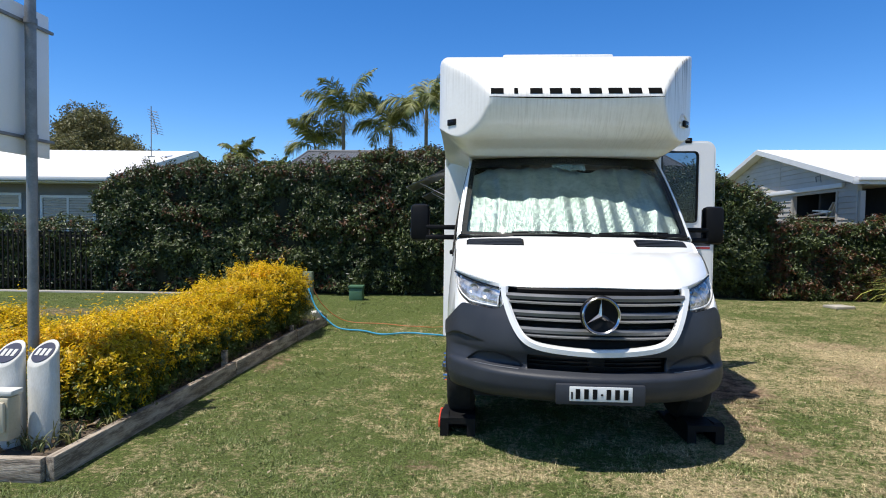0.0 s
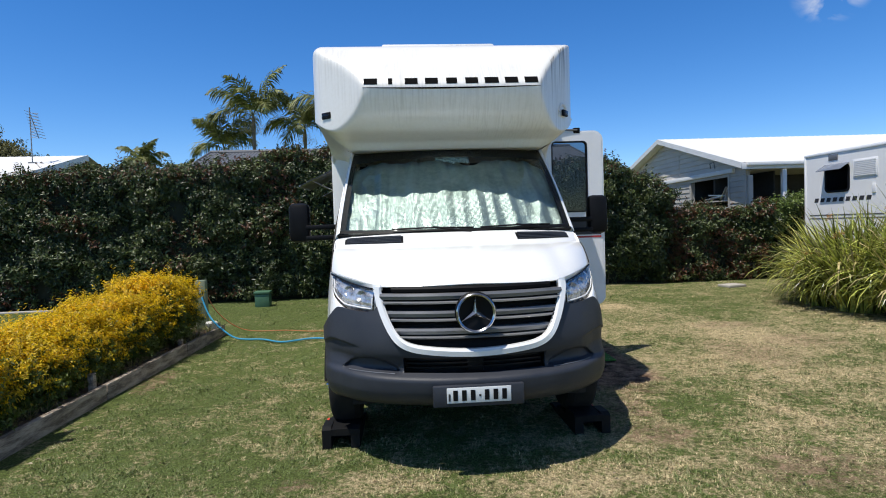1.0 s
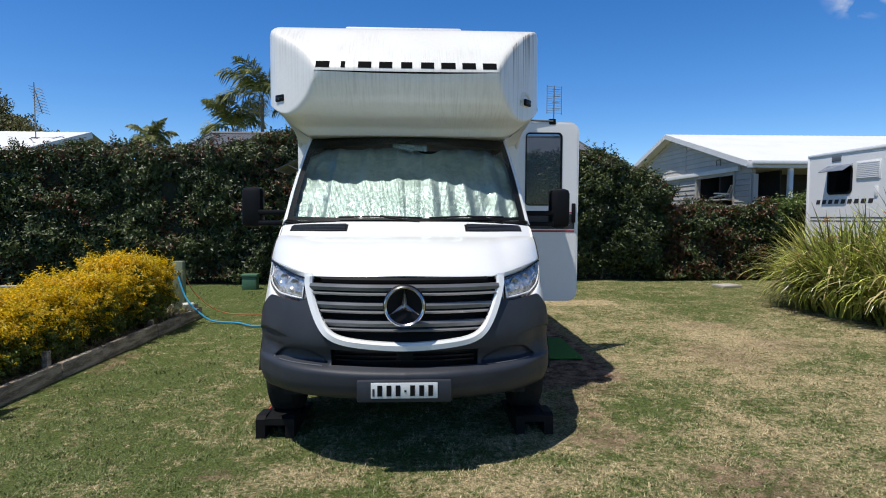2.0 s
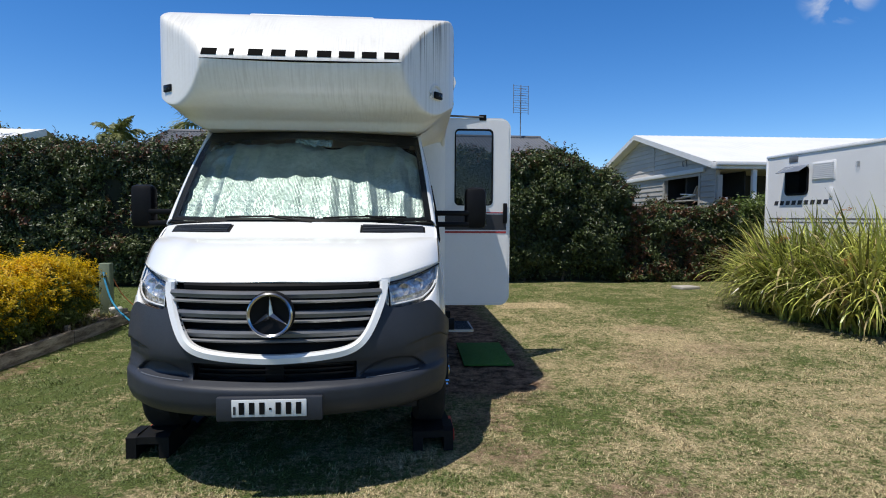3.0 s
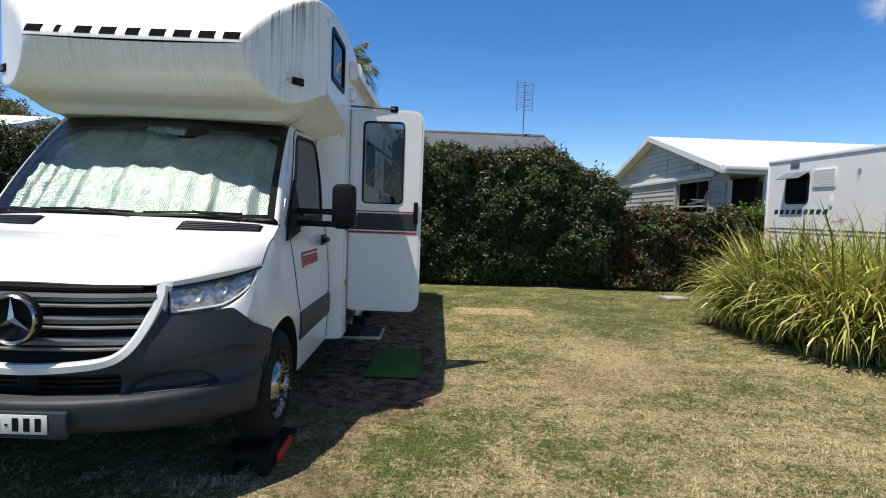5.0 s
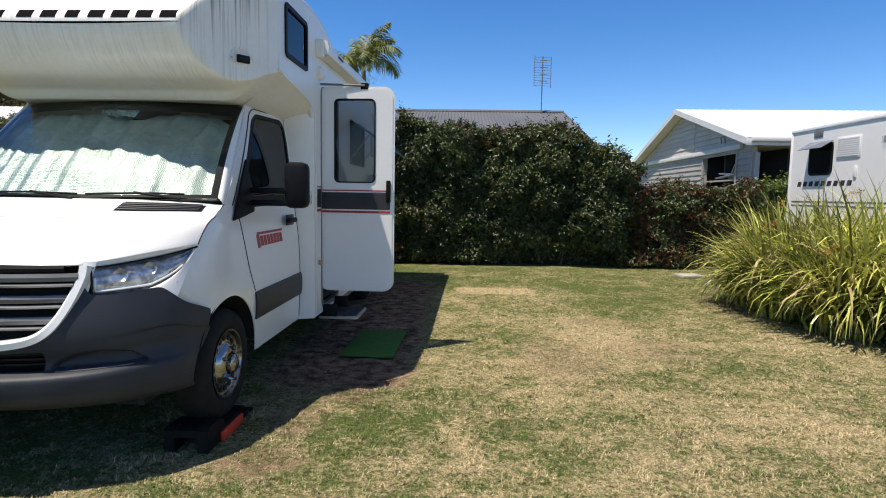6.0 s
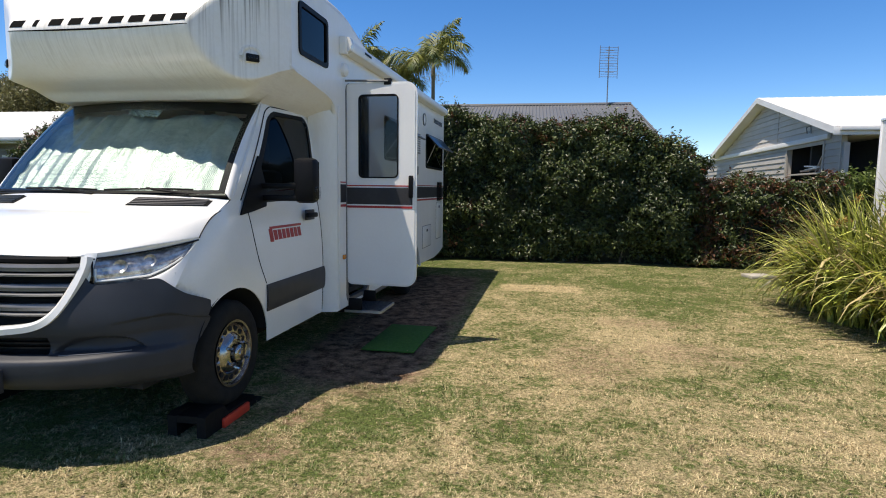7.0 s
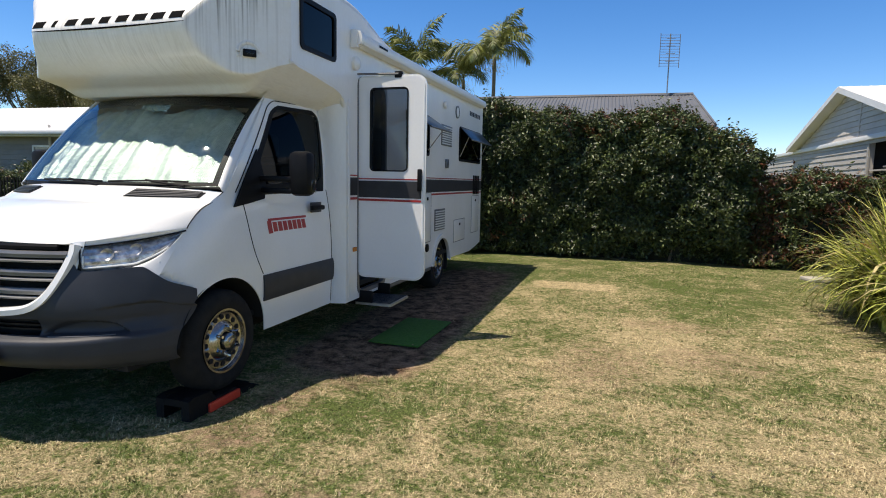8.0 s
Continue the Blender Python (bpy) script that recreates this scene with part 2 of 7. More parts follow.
def loop_fill(loops, to3, bm=None):
    """A flat sheet bounded by the first loop, with holes of the others; to3 maps 2D to 3D."""
    bm = bm or bmesh.new()
    es = []
    for lp in loops:
        vs = [bm.verts.new(to3(*p)) for p in lp]
        es += [bm.edges.new((vs[i], vs[(i + 1) % len(vs)])) for i in range(len(vs))]
    bmesh.ops.triangle_fill(bm, use_beauty=True, edges=es)
    return bm


def rounded(x0, x1, z0, z1, r, n=6):
    pts = []
    for cx, cz, a0 in ((x1 - r, z1 - r, 0), (x0 + r, z1 - r, 90), (x0 + r, z0 + r, 180), (x1 - r, z0 + r, 270)):
        for i in range(n + 1):
            a = radians(a0 + 90 * i / n)
            pts.append((cx + r * math.cos(a), cz + r * math.sin(a)))
    return pts


def slab(loops, to3, depth_vec):
    """A flat plate with holes and thickness."""
    bm = loop_fill(loops, to3)
    g = bmesh.ops.extrude_face_region(bm, geom=bm.faces[:])
    bmesh.ops.translate(bm, vec=depth_vec, verts=[v for v in g["geom"] if isinstance(v, bmesh.types.BMVert)])
    return bm


def sweep(path, prof, closed=False, up=(0, 0, 1)):
    """A profile (list of (side, up)) swept along a path of points."""
    bm = bmesh.new()
    rings, n = [], len(path)
    for i, p in enumerate(path):
        a, b = Vector(path[max(i - 1, 0)]), Vector(path[min(i + 1, n - 1)])
        if closed:
            a, b = Vector(path[i - 1]), Vector(path[(i + 1) % n])
        t = (b - a).normalized()
        s = t.cross(Vector(up)).normalized()
        w = s.cross(t)
        rings.append([bm.verts.new(Vector(p) + s * x + w * y) for x, y in prof])
    m = len(prof)
    for i in range(n if closed else n - 1):
        for j in range(m):
            bm.faces.new((rings[i][j], rings[(i + 1) % n][j], rings[(i + 1) % n][(j + 1) % m], rings[i][(j + 1) % m]))
    if not closed:
        bm.faces.new(rings[0])
        bm.faces.new(rings[-1])
    return bm


def tube(path, r, n=8):
    return sweep(path, [(r * math.cos(6.2832 * k / n), r * math.sin(6.2832 * k / n)) for k in range(n)])


def lathe(prof, n=32, axis=(1, 0, 0), centre=(0, 0, 0)):
    """Turns (along, radius) pairs round an axis through the centre."""
    bm = bmesh.new()
    ax = Vector(axis).normalized()
    q = ax.to_track_quat("Z", "Y")
    rings = []
    for a, r in prof:
        rings.append([bm.verts.new(Vector(centre) + q @ Vector((r * math.cos(6.2832 * k / n), r * math.sin(6.2832 * k / n), a))) for k in range(n)])
    for i in range(len(rings) - 1):
        for k in range(n):
            bm.faces.new((rings[i][k], rings[i][(k + 1) % n], rings[i + 1][(k + 1) % n], rings[i + 1][k]))
    return bm


rng = np.random.default_rng(5)


def leaf_mesh(name, pos, nrm, size, material, aspect=0.45, fold=0.25, droop=None):
    """Many folded leaves in one mesh: pos and nrm are (n, 3), size (n,)."""
    n = len(pos)
    nrm = nrm / np.maximum(np.linalg.norm(nrm, axis=1, keepdims=True), 1e-6)
    ref = rng.normal(size=(n, 3))
    if droop is not None:
        ref = ref * 0.6 + np.array(droop)
    t = ref - nrm * np.sum(ref * nrm, axis=1, keepdims=True)
    t /= np.maximum(np.linalg.norm(t, axis=1, keepdims=True), 1e-6)
    s = np.cross(nrm, t)
    L, W = size[:, None], size[:, None] * aspect
    v = np.stack([pos, pos + t * L * 0.5 + s * W * 0.5 + nrm * W * fold, pos + t * L, pos + t * L * 0.5 - s * W * 0.5 + nrm * W * fold], axis=1).reshape(-1, 3)
    idx = np.arange(n)[:, None] * 4
    tri = np.concatenate([idx + np.array([[0, 1, 2]]), idx + np.array([[0, 2, 3]])], axis=1).reshape(-1)
    me = bpy.data.meshes.new(name)
    me.vertices.add(n * 4)
    me.vertices.foreach_set("co", v.astype(np.float32).ravel())
    me.loops.add(n * 6)
    me.loops.foreach_set("vertex_index", tri.astype(np.int32))
    me.polygons.add(n * 2)
    me.polygons.foreach_set("loop_start", np.arange(0, n * 6, 3, dtype=np.int32))
    me.update(calc_edges=True)
    me.materials.append(material)
    return me


# ---- ground ----
def lawn_material(name, blade):
    """Mown couch grass: green and straw mottled at several scales, worn to soil beside the door. The blades vary one by one."""
    m = bpy.data.materials.new(name)
    m.use_nodes = True
    nt = m.node_tree
    n, l = nt.nodes, nt.links
    p = n["Principled BSDF"]
    co = n.new("ShaderNodeTexCoord")

    def noise_at(scale, detail=4, rough=0.55, stretch=None):
        t = n.new("ShaderNodeTexNoise")
        t.inputs["Scale"].default_value, t.inputs["Detail"].default_value, t.inputs["Roughness"].default_value = scale, detail, rough
        src = co.outputs["Object"]
        if stretch:
            q = n.new("ShaderNodeMapping")
            q.inputs["Scale"].default_value = stretch
            l.new(src, q.inputs[0])
            src = q.outputs[0]
        l.new(src, t.inputs["Vector"])
        return t.outputs[0]

    def ramped(src, lo, hi, a=0.0, b=1.0):
        r = n.new("ShaderNodeMapRange")
        r.inputs[1].default_value, r.inputs[2].default_value, r.inputs[3].default_value, r.inputs[4].default_value = lo, hi, a, b
        l.new(src, r.inputs[0])
        return r.outputs[0]

    def maths(op, a, b):
        x = n.new("ShaderNodeMath")
        x.operation = op
        for s, v in ((0, a), (1, b)):
            if isinstance(v, (int, float)):
                x.inputs[s].default_value = v
            else:
                l.new(v, x.inputs[s])
        return x.outputs[0]

    def mixed(f, a, b):
        x = n.new("ShaderNodeMix")
        x.data_type = "RGBA"
        l.new(f, x.inputs[0])
        for s, v in ((6, a), (7, b)):
            if isinstance(v, tuple):
                x.inputs[s].default_value = (*v, 1)
            else:
                l.new(v, x.inputs[s])
        return x.outputs[2]
    sep = n.new("ShaderNodeSeparateXYZ")
    l.new(co.outputs["Object"], sep.inputs[0])
    X, Y = sep.outputs[0], sep.outputs[1]
    side = ramped(X, -1.2, 3.6, -0.22, 0.10)
    near = ramped(Y, 11.0, 7.8, -0.18, 0.0)
    ragged = maths("MULTIPLY", maths("SUBTRACT", noise_at(9.0, 6, 0.7), 0.5), 3.2)

    def spots(rows):
        """Soft ragged ovals: (x, y, half width, half depth)."""
        total = None
        for x, y, rx, ry in rows:
            dx, dy = maths("MULTIPLY", maths("SUBTRACT", X, x), 1 / rx), maths("MULTIPLY", maths("SUBTRACT", Y, y), 1 / ry)
            d = maths("ADD", maths("ADD", maths("MULTIPLY", dx, dx), maths("MULTIPLY", dy, dy)), ragged)
            s = ramped(d, 1.5, 0.2)
            total = s if total is None else maths("MAXIMUM", total, s)
        return total
    # yellowed oblong where something lay on the grass
    wob = maths("MULTIPLY", maths("SUBTRACT", noise_at(5.0, 5, 0.7), 0.5), 0.35)
    off = [maths("ADD", maths("ABSOLUTE", maths("SUBTRACT", axis, mid_), 0.0), wob) for axis, mid_ in ((X, 4.02), (Y, 9.75))]
    mat_mark = maths("MULTIPLY", ramped(off[0], 0.64, 0.48), ramped(off[1], 0.32, 0.20))
    patch = maths("SUBTRACT", maths("ADD", maths("MULTIPLY", mat_mark, 0.75), maths("MULTIPLY", spots(STRAW_SPOTS), 0.20)), maths("MULTIPLY", spots(GREEN_SPOTS), 0.15))
    big = maths("ADD", maths("ADD", maths("ADD", noise_at(0.8, 5, 0.6), side), near), patch)
    mid = maths("ADD", maths("MULTIPLY", maths("SUBTRACT", noise_at(6.5, 4, 0.6), 0.5), 1.15), maths("MULTIPLY", maths("SUBTRACT", noise_at(2.3, 4, 0.6), 0.5), 0.70))
    tuft = maths("MULTIPLY", maths("SUBTRACT", noise_at(24, 3, 0.65), 0.5), 1.7)
    sum_ = maths("ADD", maths("ADD", big, mid), tuft)
    if blade:
        rnd = n.new("ShaderNodeNewGeometry").outputs["Random Per Island"]
        sum_ = maths("ADD", sum_, maths("MULTIPLY", maths("SUBTRACT", rnd, 0.5), 0.45))
    dry = ramped(sum_, 0.34, 0.86)
    fine = ramped(noise_at(95, 3, 0.6), 0.30, 0.70)
    green = mixed(fine, (0.045, 0.066, 0.019), (0.215, 0.275, 0.078))
    straw = mixed(fine, (0.32, 0.24, 0.125), (0.92, 0.745, 0.445))
    c = mixed(dry, green, straw)
    c = mixed(ramped(noise_at(13, 5, 0.7), 0.46, 0.62, 0.0, 0.34), c, (0.075, 0.095, 0.030))
    # darker weedy tufts
    tufts = ramped(noise_at(11, 5, 0.75), 0.575, 0.635, 0.0, 0.85)
    c = mixed(tufts, c, (0.058, 0.078, 0.022))
    # shade between blades, painted into the ground sheet as dark thatch pits
    if not blade:
        c = mixed(ramped(noise_at(58, 3, 0.65), 0.46, 0.66, 0.0, 0.6), c, (0.050, 0.042, 0.020))
    # bare soil: small scuffs, and a worn track beside the entry
    scuff = ramped(maths("ADD", noise_at(1.5, 6, 0.7), maths("MULTIPLY", side, 0.35)), 0.66, 0.74)
    worn = maths("MULTIPLY", maths("MULTIPLY", ramped(X, 1.7, 2.0), ramped(X, 3.25, 2.75)), maths("MULTIPLY", ramped(Y, 4.6, 5.6), ramped(Y, 11.2, 10.0)))
    worn = ramped(maths("ADD", worn, maths("MULTIPLY", maths("SUBTRACT", noise_at(2.6, 6, 0.7), 0.5), 1.2)), 0.26, 0.60)
    worn = maths("MAXIMUM", worn, maths("MULTIPLY", maths("MULTIPLY", spots(BARE_SPOTS), 0.8), ramped(noise_at(14, 6, 0.75), 0.40, 0.56)))
    earth = mixed(ramped(noise_at(7, 7, 0.75), 0.40, 0.62), (0.070, 0.036, 0.026), (0.46, 0.30, 0.21))
    earth = mixed(maths("MULTIPLY", ramped(noise_at(48, 4, 0.7), 0.44, 0.60, 0.0, 0.7), ramped(X, 2.9, 3.5)), earth, straw)
    earth = mixed(ramped(noise_at(30, 4, 0.7), 0.55, 0.66, 0.0, 0.7), earth, (0.060, 0.045, 0.025))
    c = mixed(maths("MULTIPLY", maths("MAXIMUM", scuff, worn), 0.70 if blade else 0.92), c, earth)
    l.new(c, p.inputs["Base Color"])
    p.inputs["Roughness"].default_value, p.inputs["Specular IOR Level"].default_value = (0.6, 0.3) if blade else (0.95, 0.1)
    if not blade:
        bn = n.new("ShaderNodeBump")
        bn.inputs["Strength"].default_value, bn.inputs["Distance"].default_value = 0.9, 0.03
        l.new(maths("ADD", noise_at(90, 5, 0.7), noise_at(26, 3, 0.6)), bn.inputs["Height"])
        l.new(bn.outputs[0], p.inputs["Normal"])
    return m


BARE_SPOTS = [(-6.8, 9.6, 0.9, 0.5), (4.4, 6.05, 0.42, 0.65), (5.35, 6.45, 0.45, 0.42), (5.15, 7.65, 0.55, 0.25), (2.95, 3.28, 0.38, 0.30), (2.33, 4.55, 0.22, 0.32), (2.3, 3.95, 0.28, 0.22), (-1.86, 6.2, 0.16, 0.45), (-0.1, 3.58, 0.14, 0.08)]
STRAW_SPOTS = [(-6.9, 9.8, 1.5, 0.9), (4.02, 9.75, 0.60, 0.28), (3.4, 4.2, 0.13, 0.55), (3.3, 3.95, 0.5, 0.13), (5.5, 4.65, 0.6, 0.45), (3.15, 3.8, 0.32, 0.2), (1.5, 3.4, 0.6, 0.2), (0.45, 3.5, 0.4, 0.15), (4.9, 7.0, 0.5, 1.1), (2.45, 4.45, 0.06, 0.4)]
GREEN_SPOTS = [(4.0, 4.0, 0.35, 0.2), (2.65, 4.4, 0.3, 0.25), (3.67, 4.4, 0.25, 0.2), (5.9, 9.4, 0.9, 1.3), (6.1, 7.1, 0.55, 0.35), (5.0, 5.6, 0.25, 0.15), (4.3, 4.7, 0.3, 0.2)]
LAWN = lawn_material("lawn", False)
BLADE = lawn_material("grass_blade", True)


def ground_z(x, y):
    return 0.012 * noise.noise((x * 0.55, y * 0.55, 0.3)) + 0.006 * noise.noise((x * 2.1, y * 2.1, 4.0))


gx = [-600, -120, -40, -16] + span(-10, 12, 89) + [18, 40, 120, 600]
gy = [-600, -100, -20] + span(-4, 14, 73) + [18, 30, 60, 150, 600]
bm = grid(lambda x, y: (x, y, ground_z(x, y) if -10 <= x <= 12 and -4 <= y <= 14 else -0.005), gx, gy)
thing("ground", "short mown lawn with green and dry straw patches", "lawn", bm=bm, material=LAWN, kind="structure")

# ---- motorhome ----
VM = pose(0.98, 3.5, 0, 0, 0, -1.9)
van = thing("motorhome", "white cab-over motorhome with grey bumper parked on lawn", "motorhome", VM)

PLAN = [(0, 0.0), (0.25, 0.02), (0.5, 0.09), (0.68, 0.19), (0.82, 0.33), (0.92, 0.48), (0.965, 0.68)]


def plan_y(x):
    return curve_at(PLAN, abs(x))


FACE = [(0.40, 0.10), (0.43, 0.025), (0.48, -0.02), (0.555, -0.035), (0.59, -0.025), (0.615, 0.03), (0.66, 0.04), (0.72, 0.012), (0.80, 0.01), (0.90, 0.035), (1.0, 0.075), (1.12, 0.11)]


WY, WZ, WR = 0.965, 0.405, 0.425
RIM_X = [(0.40, 0.935), (0.50, 0.938), (0.60, 0.946), (0.70, 0.957), (0.80, 0.967), (1.2, 0.967)]


def front_pt(s, z, out=0.0):
    """A point of the bumper and nose; s runs from one side to the other."""
    a = abs(s)
    x = a * curve_at(RIM_X, z)
    # fog-lamp pockets and the hollow at the corners
    arc_ = curve_at([(0.42, 0.60), (0.48, 0.655), (0.60, 0.695), (0.72, 0.678), (0.80, 0.615)], x)
    dent = 0.034 * min(1, max(0.0, (arc_ - z) / 0.012)) * min(1, max(0.0, (z - 0.606) / 0.012)) if 0.42 < x < 0.80 else 0.0
    hol = curve_at([(0.70, 0.76), (0.80, 0.775), (0.90, 0.775), (0.955, 0.72)], x)
    dent += 0.030 * min(1, max(0.0, (hol - z) / 0.010)) * min(1, max(0.0, (z - 0.63) / 0.06)) * min(1, max(0.0, (x - 0.68) / 0.12))
    out = out - dent
    y = plan_y(x) + curve_at(FACE, z) * (1 - 0.55 * a ** 3) - out
    x = x - 0.03 * a ** 2 * max(0, (z - 0.75) / 0.35) - 0.02 * a * max(0, (0.5 - z) / 0.1)
    return (math.copysign(x, s), y, z)


def grille_half(z):
    return curve_at([(0.74, 0.30), (0.775, 0.385), (0.83, 0.43), (0.95, 0.485), (1.06, 0.525), (1.13, 0.53)], z)


def bumper_cull(s, z):
    x = abs(s) * 0.955
    if z > 0.745 and x < grille_half(z) + 0.02:
        return True
    if 0.612 < z < 0.703 and x < 0.425:
        return True
    return False


def bumper_z(s, v):
    """The bumper's upper edge runs under the lamps and down to the arch."""
    top = curve_at([(0, 1.12), (0.52, 1.12), (0.575, 1.04), (0.62, 0.972), (0.75, 0.968), (0.85, 0.978), (0.885, 0.970), (0.94, 0.905), (1.0, 0.811)], abs(s))
    return 0.40 + (top - 0.40) * v


part("front_bumper", thick(grid(lambda s, v: front_pt(s, bumper_z(s, v)), span(-1, 1, 181), span(0, 1, 97), lambda s, v: bumper_cull(s, bumper_z(s, v))), 0.012), GREY_PL, van, "dark grey moulded plastic front bumper")
# near-black sheets paint the shade behind grille and intake
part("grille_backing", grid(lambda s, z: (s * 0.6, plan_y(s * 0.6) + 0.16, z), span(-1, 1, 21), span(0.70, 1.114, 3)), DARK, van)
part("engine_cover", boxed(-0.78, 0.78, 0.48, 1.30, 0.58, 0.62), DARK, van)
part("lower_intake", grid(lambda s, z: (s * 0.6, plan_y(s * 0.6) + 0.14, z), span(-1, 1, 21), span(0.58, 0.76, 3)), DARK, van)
for z in (0.635, 0.66, 0.685):
    part("intake_slat", sweep([(x, plan_y(x) + 0.085, z) for x in span(-0.40, 0.40, 17)], [(-0.015, -0.004), (0.015, -0.004), (0.015, 0.004), (-0.015, 0.004)]), BLACK, van)
part("intake_divider", boxed(-0.05, 0.05, 0.075, 0.11, 0.605, 0.72, bevel=0.008), BLACK, van)
for sgn in (-1, 1):
    part("bumper_line", tube([front_pt(sgn * s, 0.608, 0.008) for s in span(0.50, 0.80, 12)], 0.0035, 6), SATIN, van)


# grille bars, frame and badge
BAR_GREY = mat("satin_slat_grey", (0.15, 0.153, 0.16), (0.20, 0.203, 0.21), rough=0.32, metal=0.3, fine=200)


def bar(z, h, depth, material, name, ext=0.0):
    w = grille_half(z) + ext
    pts = [(x, plan_y(x) + depth, z) for x in span(-w, w, 25)]
    part(name, sweep(pts, [(-0.02, -h / 2), (0.012, -h / 2 - 0.006), (0.02, 0.0), (0.012, h / 2), (-0.02, h / 2)]), material, van)


for z in (1.058, 0.955, 0.852):
    bar(z, 0.030, 0.075, BAR_GREY, "grille_bar", 0.022)
    bar(z - 0.036, 0.009, 0.070, TRIM_GREY, "grille_trim", 0.016)
bar(1.098, 0.026, 0.105, BLACK, "grille_header", -0.05)
for z in (1.01, 0.905, 0.80):
    bar(z, 0.018, 0.115, BLACK, "grille_rib", -0.02)
U = [(-0.555, 1.106), (-0.553, 1.06), (-0.525, 0.96), (-0.48, 0.86), (-0.43, 0.80), (-0.36, 0.768), (-0.25, 0.752), (-0.12, 0.742), (0, 0.739)]
U += [(-x, z) for x, z in reversed(U[:-1])]
U = [Vector((x, plan_y(x) + 0.02 + 0.085 * max(0, (z - 0.8) / 0.33), z)) for x, z in U]
fine = []
for i in range(len(U) - 1):
    a, b, c, d = U[max(i - 1, 0)], U[i], U[i + 1], U[min(i + 2, len(U) - 1)]
    for k in range(4):
        t = k / 4
        fine.append(0.5 * (2 * b + (c - a) * t + (2 * a - 5 * b + 4 * c - d) * t * t + (3 * b - a - 3 * c + d) * t ** 3))
fine.append(U[-1])
part("grille_frame", sweep(fine, [(-0.03, -0.022), (0.0, -0.026), (0.014, -0.015), (0.014, 0.015), (0.0, 0.026), (-0.03, 0.022)], up=(0, 1, 0)), WHITE, van, "white painted grille surround")
for sgn in (-1, 1):
    part("grille_shoulder", thick(grid(lambda u, v: (sgn * (0.545 + 0.004 * v + (0.028 + 0.022 * v) * u), plan_y(0.57) + 0.012 + 0.085 * (0.97 + 0.155 * v - 0.8) / 0.33 + 0.03 * u, 0.97 + 0.155 * v), span(0, 1, 5), span(0, 1, 8)), 0.01), WHITE, van)
badge = part("badge", lathe([(-0.012, 0.0), (-0.012, 0.119), (0.012, 0.119), (0.018, 0.113), (0.012, 0.100), (0.006, 0.0)], 48, (0, -1, 0), (0, 0.005, 0.965)), BLACK, van, "round black badge disc in grille")
part("badge_ring", lathe([(0.0, 0.114), (0.020, 0.114), (0.028, 0.107), (0.020, 0.098), (0.0, 0.098), (0.0, 0.114)], 48, (0, -1, 0), (0, -0.008, 0.965)), DULL_CHROME, badge, "chrome ring")
for k in range(3):
    a = radians(90 + 120 * k)
    bm = bmesh.new()
    c, s = math.cos(a), math.sin(a)
    tip = bm.verts.new((0.100 * c, -0.022, 0.965 + 0.100 * s))
    w = 0.019
    top = bm.verts.new((0, -0.042, 0.965))
    l1 = bm.verts.new((w * math.cos(a + 1.05), -0.022, 0.965 + w * math.sin(a + 1.05)))
    r1 = bm.verts.new((w * math.cos(a - 1.05), -0.022, 0.965 + w * math.sin(a - 1.05)))
    for f in ((tip, l1, top), (tip, top, r1), (tip, r1, l1), (l1, r1, top)):
        bm.faces.new(f)
    part("badge_spoke", bm, DULL_CHROME, badge, smooth=False)

# number plate with unreadable bars
holder = part("plate_holder", boxed(-0.262, 0.262, -0.055, -0.02, 0.436, 0.558, bevel=0.008), GREY_PL, van)
PLATE = mat("plate_white", (0.72, 0.73, 0.72), (0.66, 0.67, 0.66), rough=0.35)
plate = part("number_plate", boxed(-0.184, 0.184, -0.062, -0.056, 0.460, 0.548, bevel=0.003), PLATE, holder, "white number plate with black bars")
for k, x in enumerate((-0.135, -0.085, -0.035, 0.045, 0.095, 0.145)):
    part("plate_mark", boxed(x - 0.013, x + 0.013, -0.0645, -0.0622, 0.474, 0.534), BLACK, holder, smooth=False)
part("plate_mark", boxed(0.0, 0.012, -0.0645, -0.0622, 0.496, 0.507), BLACK, holder, smooth=False)
part("plate_mark", boxed(-0.175, -0.164, -0.0645, -0.0622, 0.474, 0.515), CHAR, holder, smooth=False)


# bonnet, fenders, doors, pillars
def bonnet_front(x):
    a = abs(x)
    return curve_at([(0, 0.095), (0.25, 0.115), (0.5, 0.185), (0.6, 0.265), (0.75, 0.43), (0.86, 0.60), (0.90, 0.70)], a), curve_at([(0, 1.128), (0.5, 1.118), (0.6, 1.125), (0.75, 1.155), (0.90, 1.185)], a)


def bonnet_rear(x):
    a = abs(x)
    return 0.80 + 0.23 * (a / 0.9) ** 2, 1.425 - 0.03 * (a / 0.9) ** 4


def bonnet(x, s):
    y0, z0 = bonnet_front(x)
    y1, z1 = bonnet_rear(x)
    y = y0 + (y1 - y0) * s
    bulge = 0.045 * (1 - 0.4 * (abs(x) / 0.9) ** 2)
    z = z0 + (z1 - z0) * s + bulge * (math.sin(math.pi * s / 0.68) if s < 0.68 else 0.0) - 0.012 * math.exp(-((abs(x) - 0.62) / 0.05) ** 2) * max(0.0, s * (0.75 - s)) * 3
    if s == 0:
        z -= 0.006
    return (x, y, z)


part("bonnet", thick(grid(bonnet, span(-0.90, 0.90, 61), [0, 0.02] + span(0.05, 1, 28)), 0.01), WHITE, van, "white painted bonnet")


def fender_top(y):
    """Height of the shoulder at the side of the bonnet and along the doors' belt line."""
    return curve_at([(0.62, 1.12), (0.70, 1.185), (0.85, 1.30), (1.03, 1.393), (1.3, 1.40), (2.4, 1.42)], y)


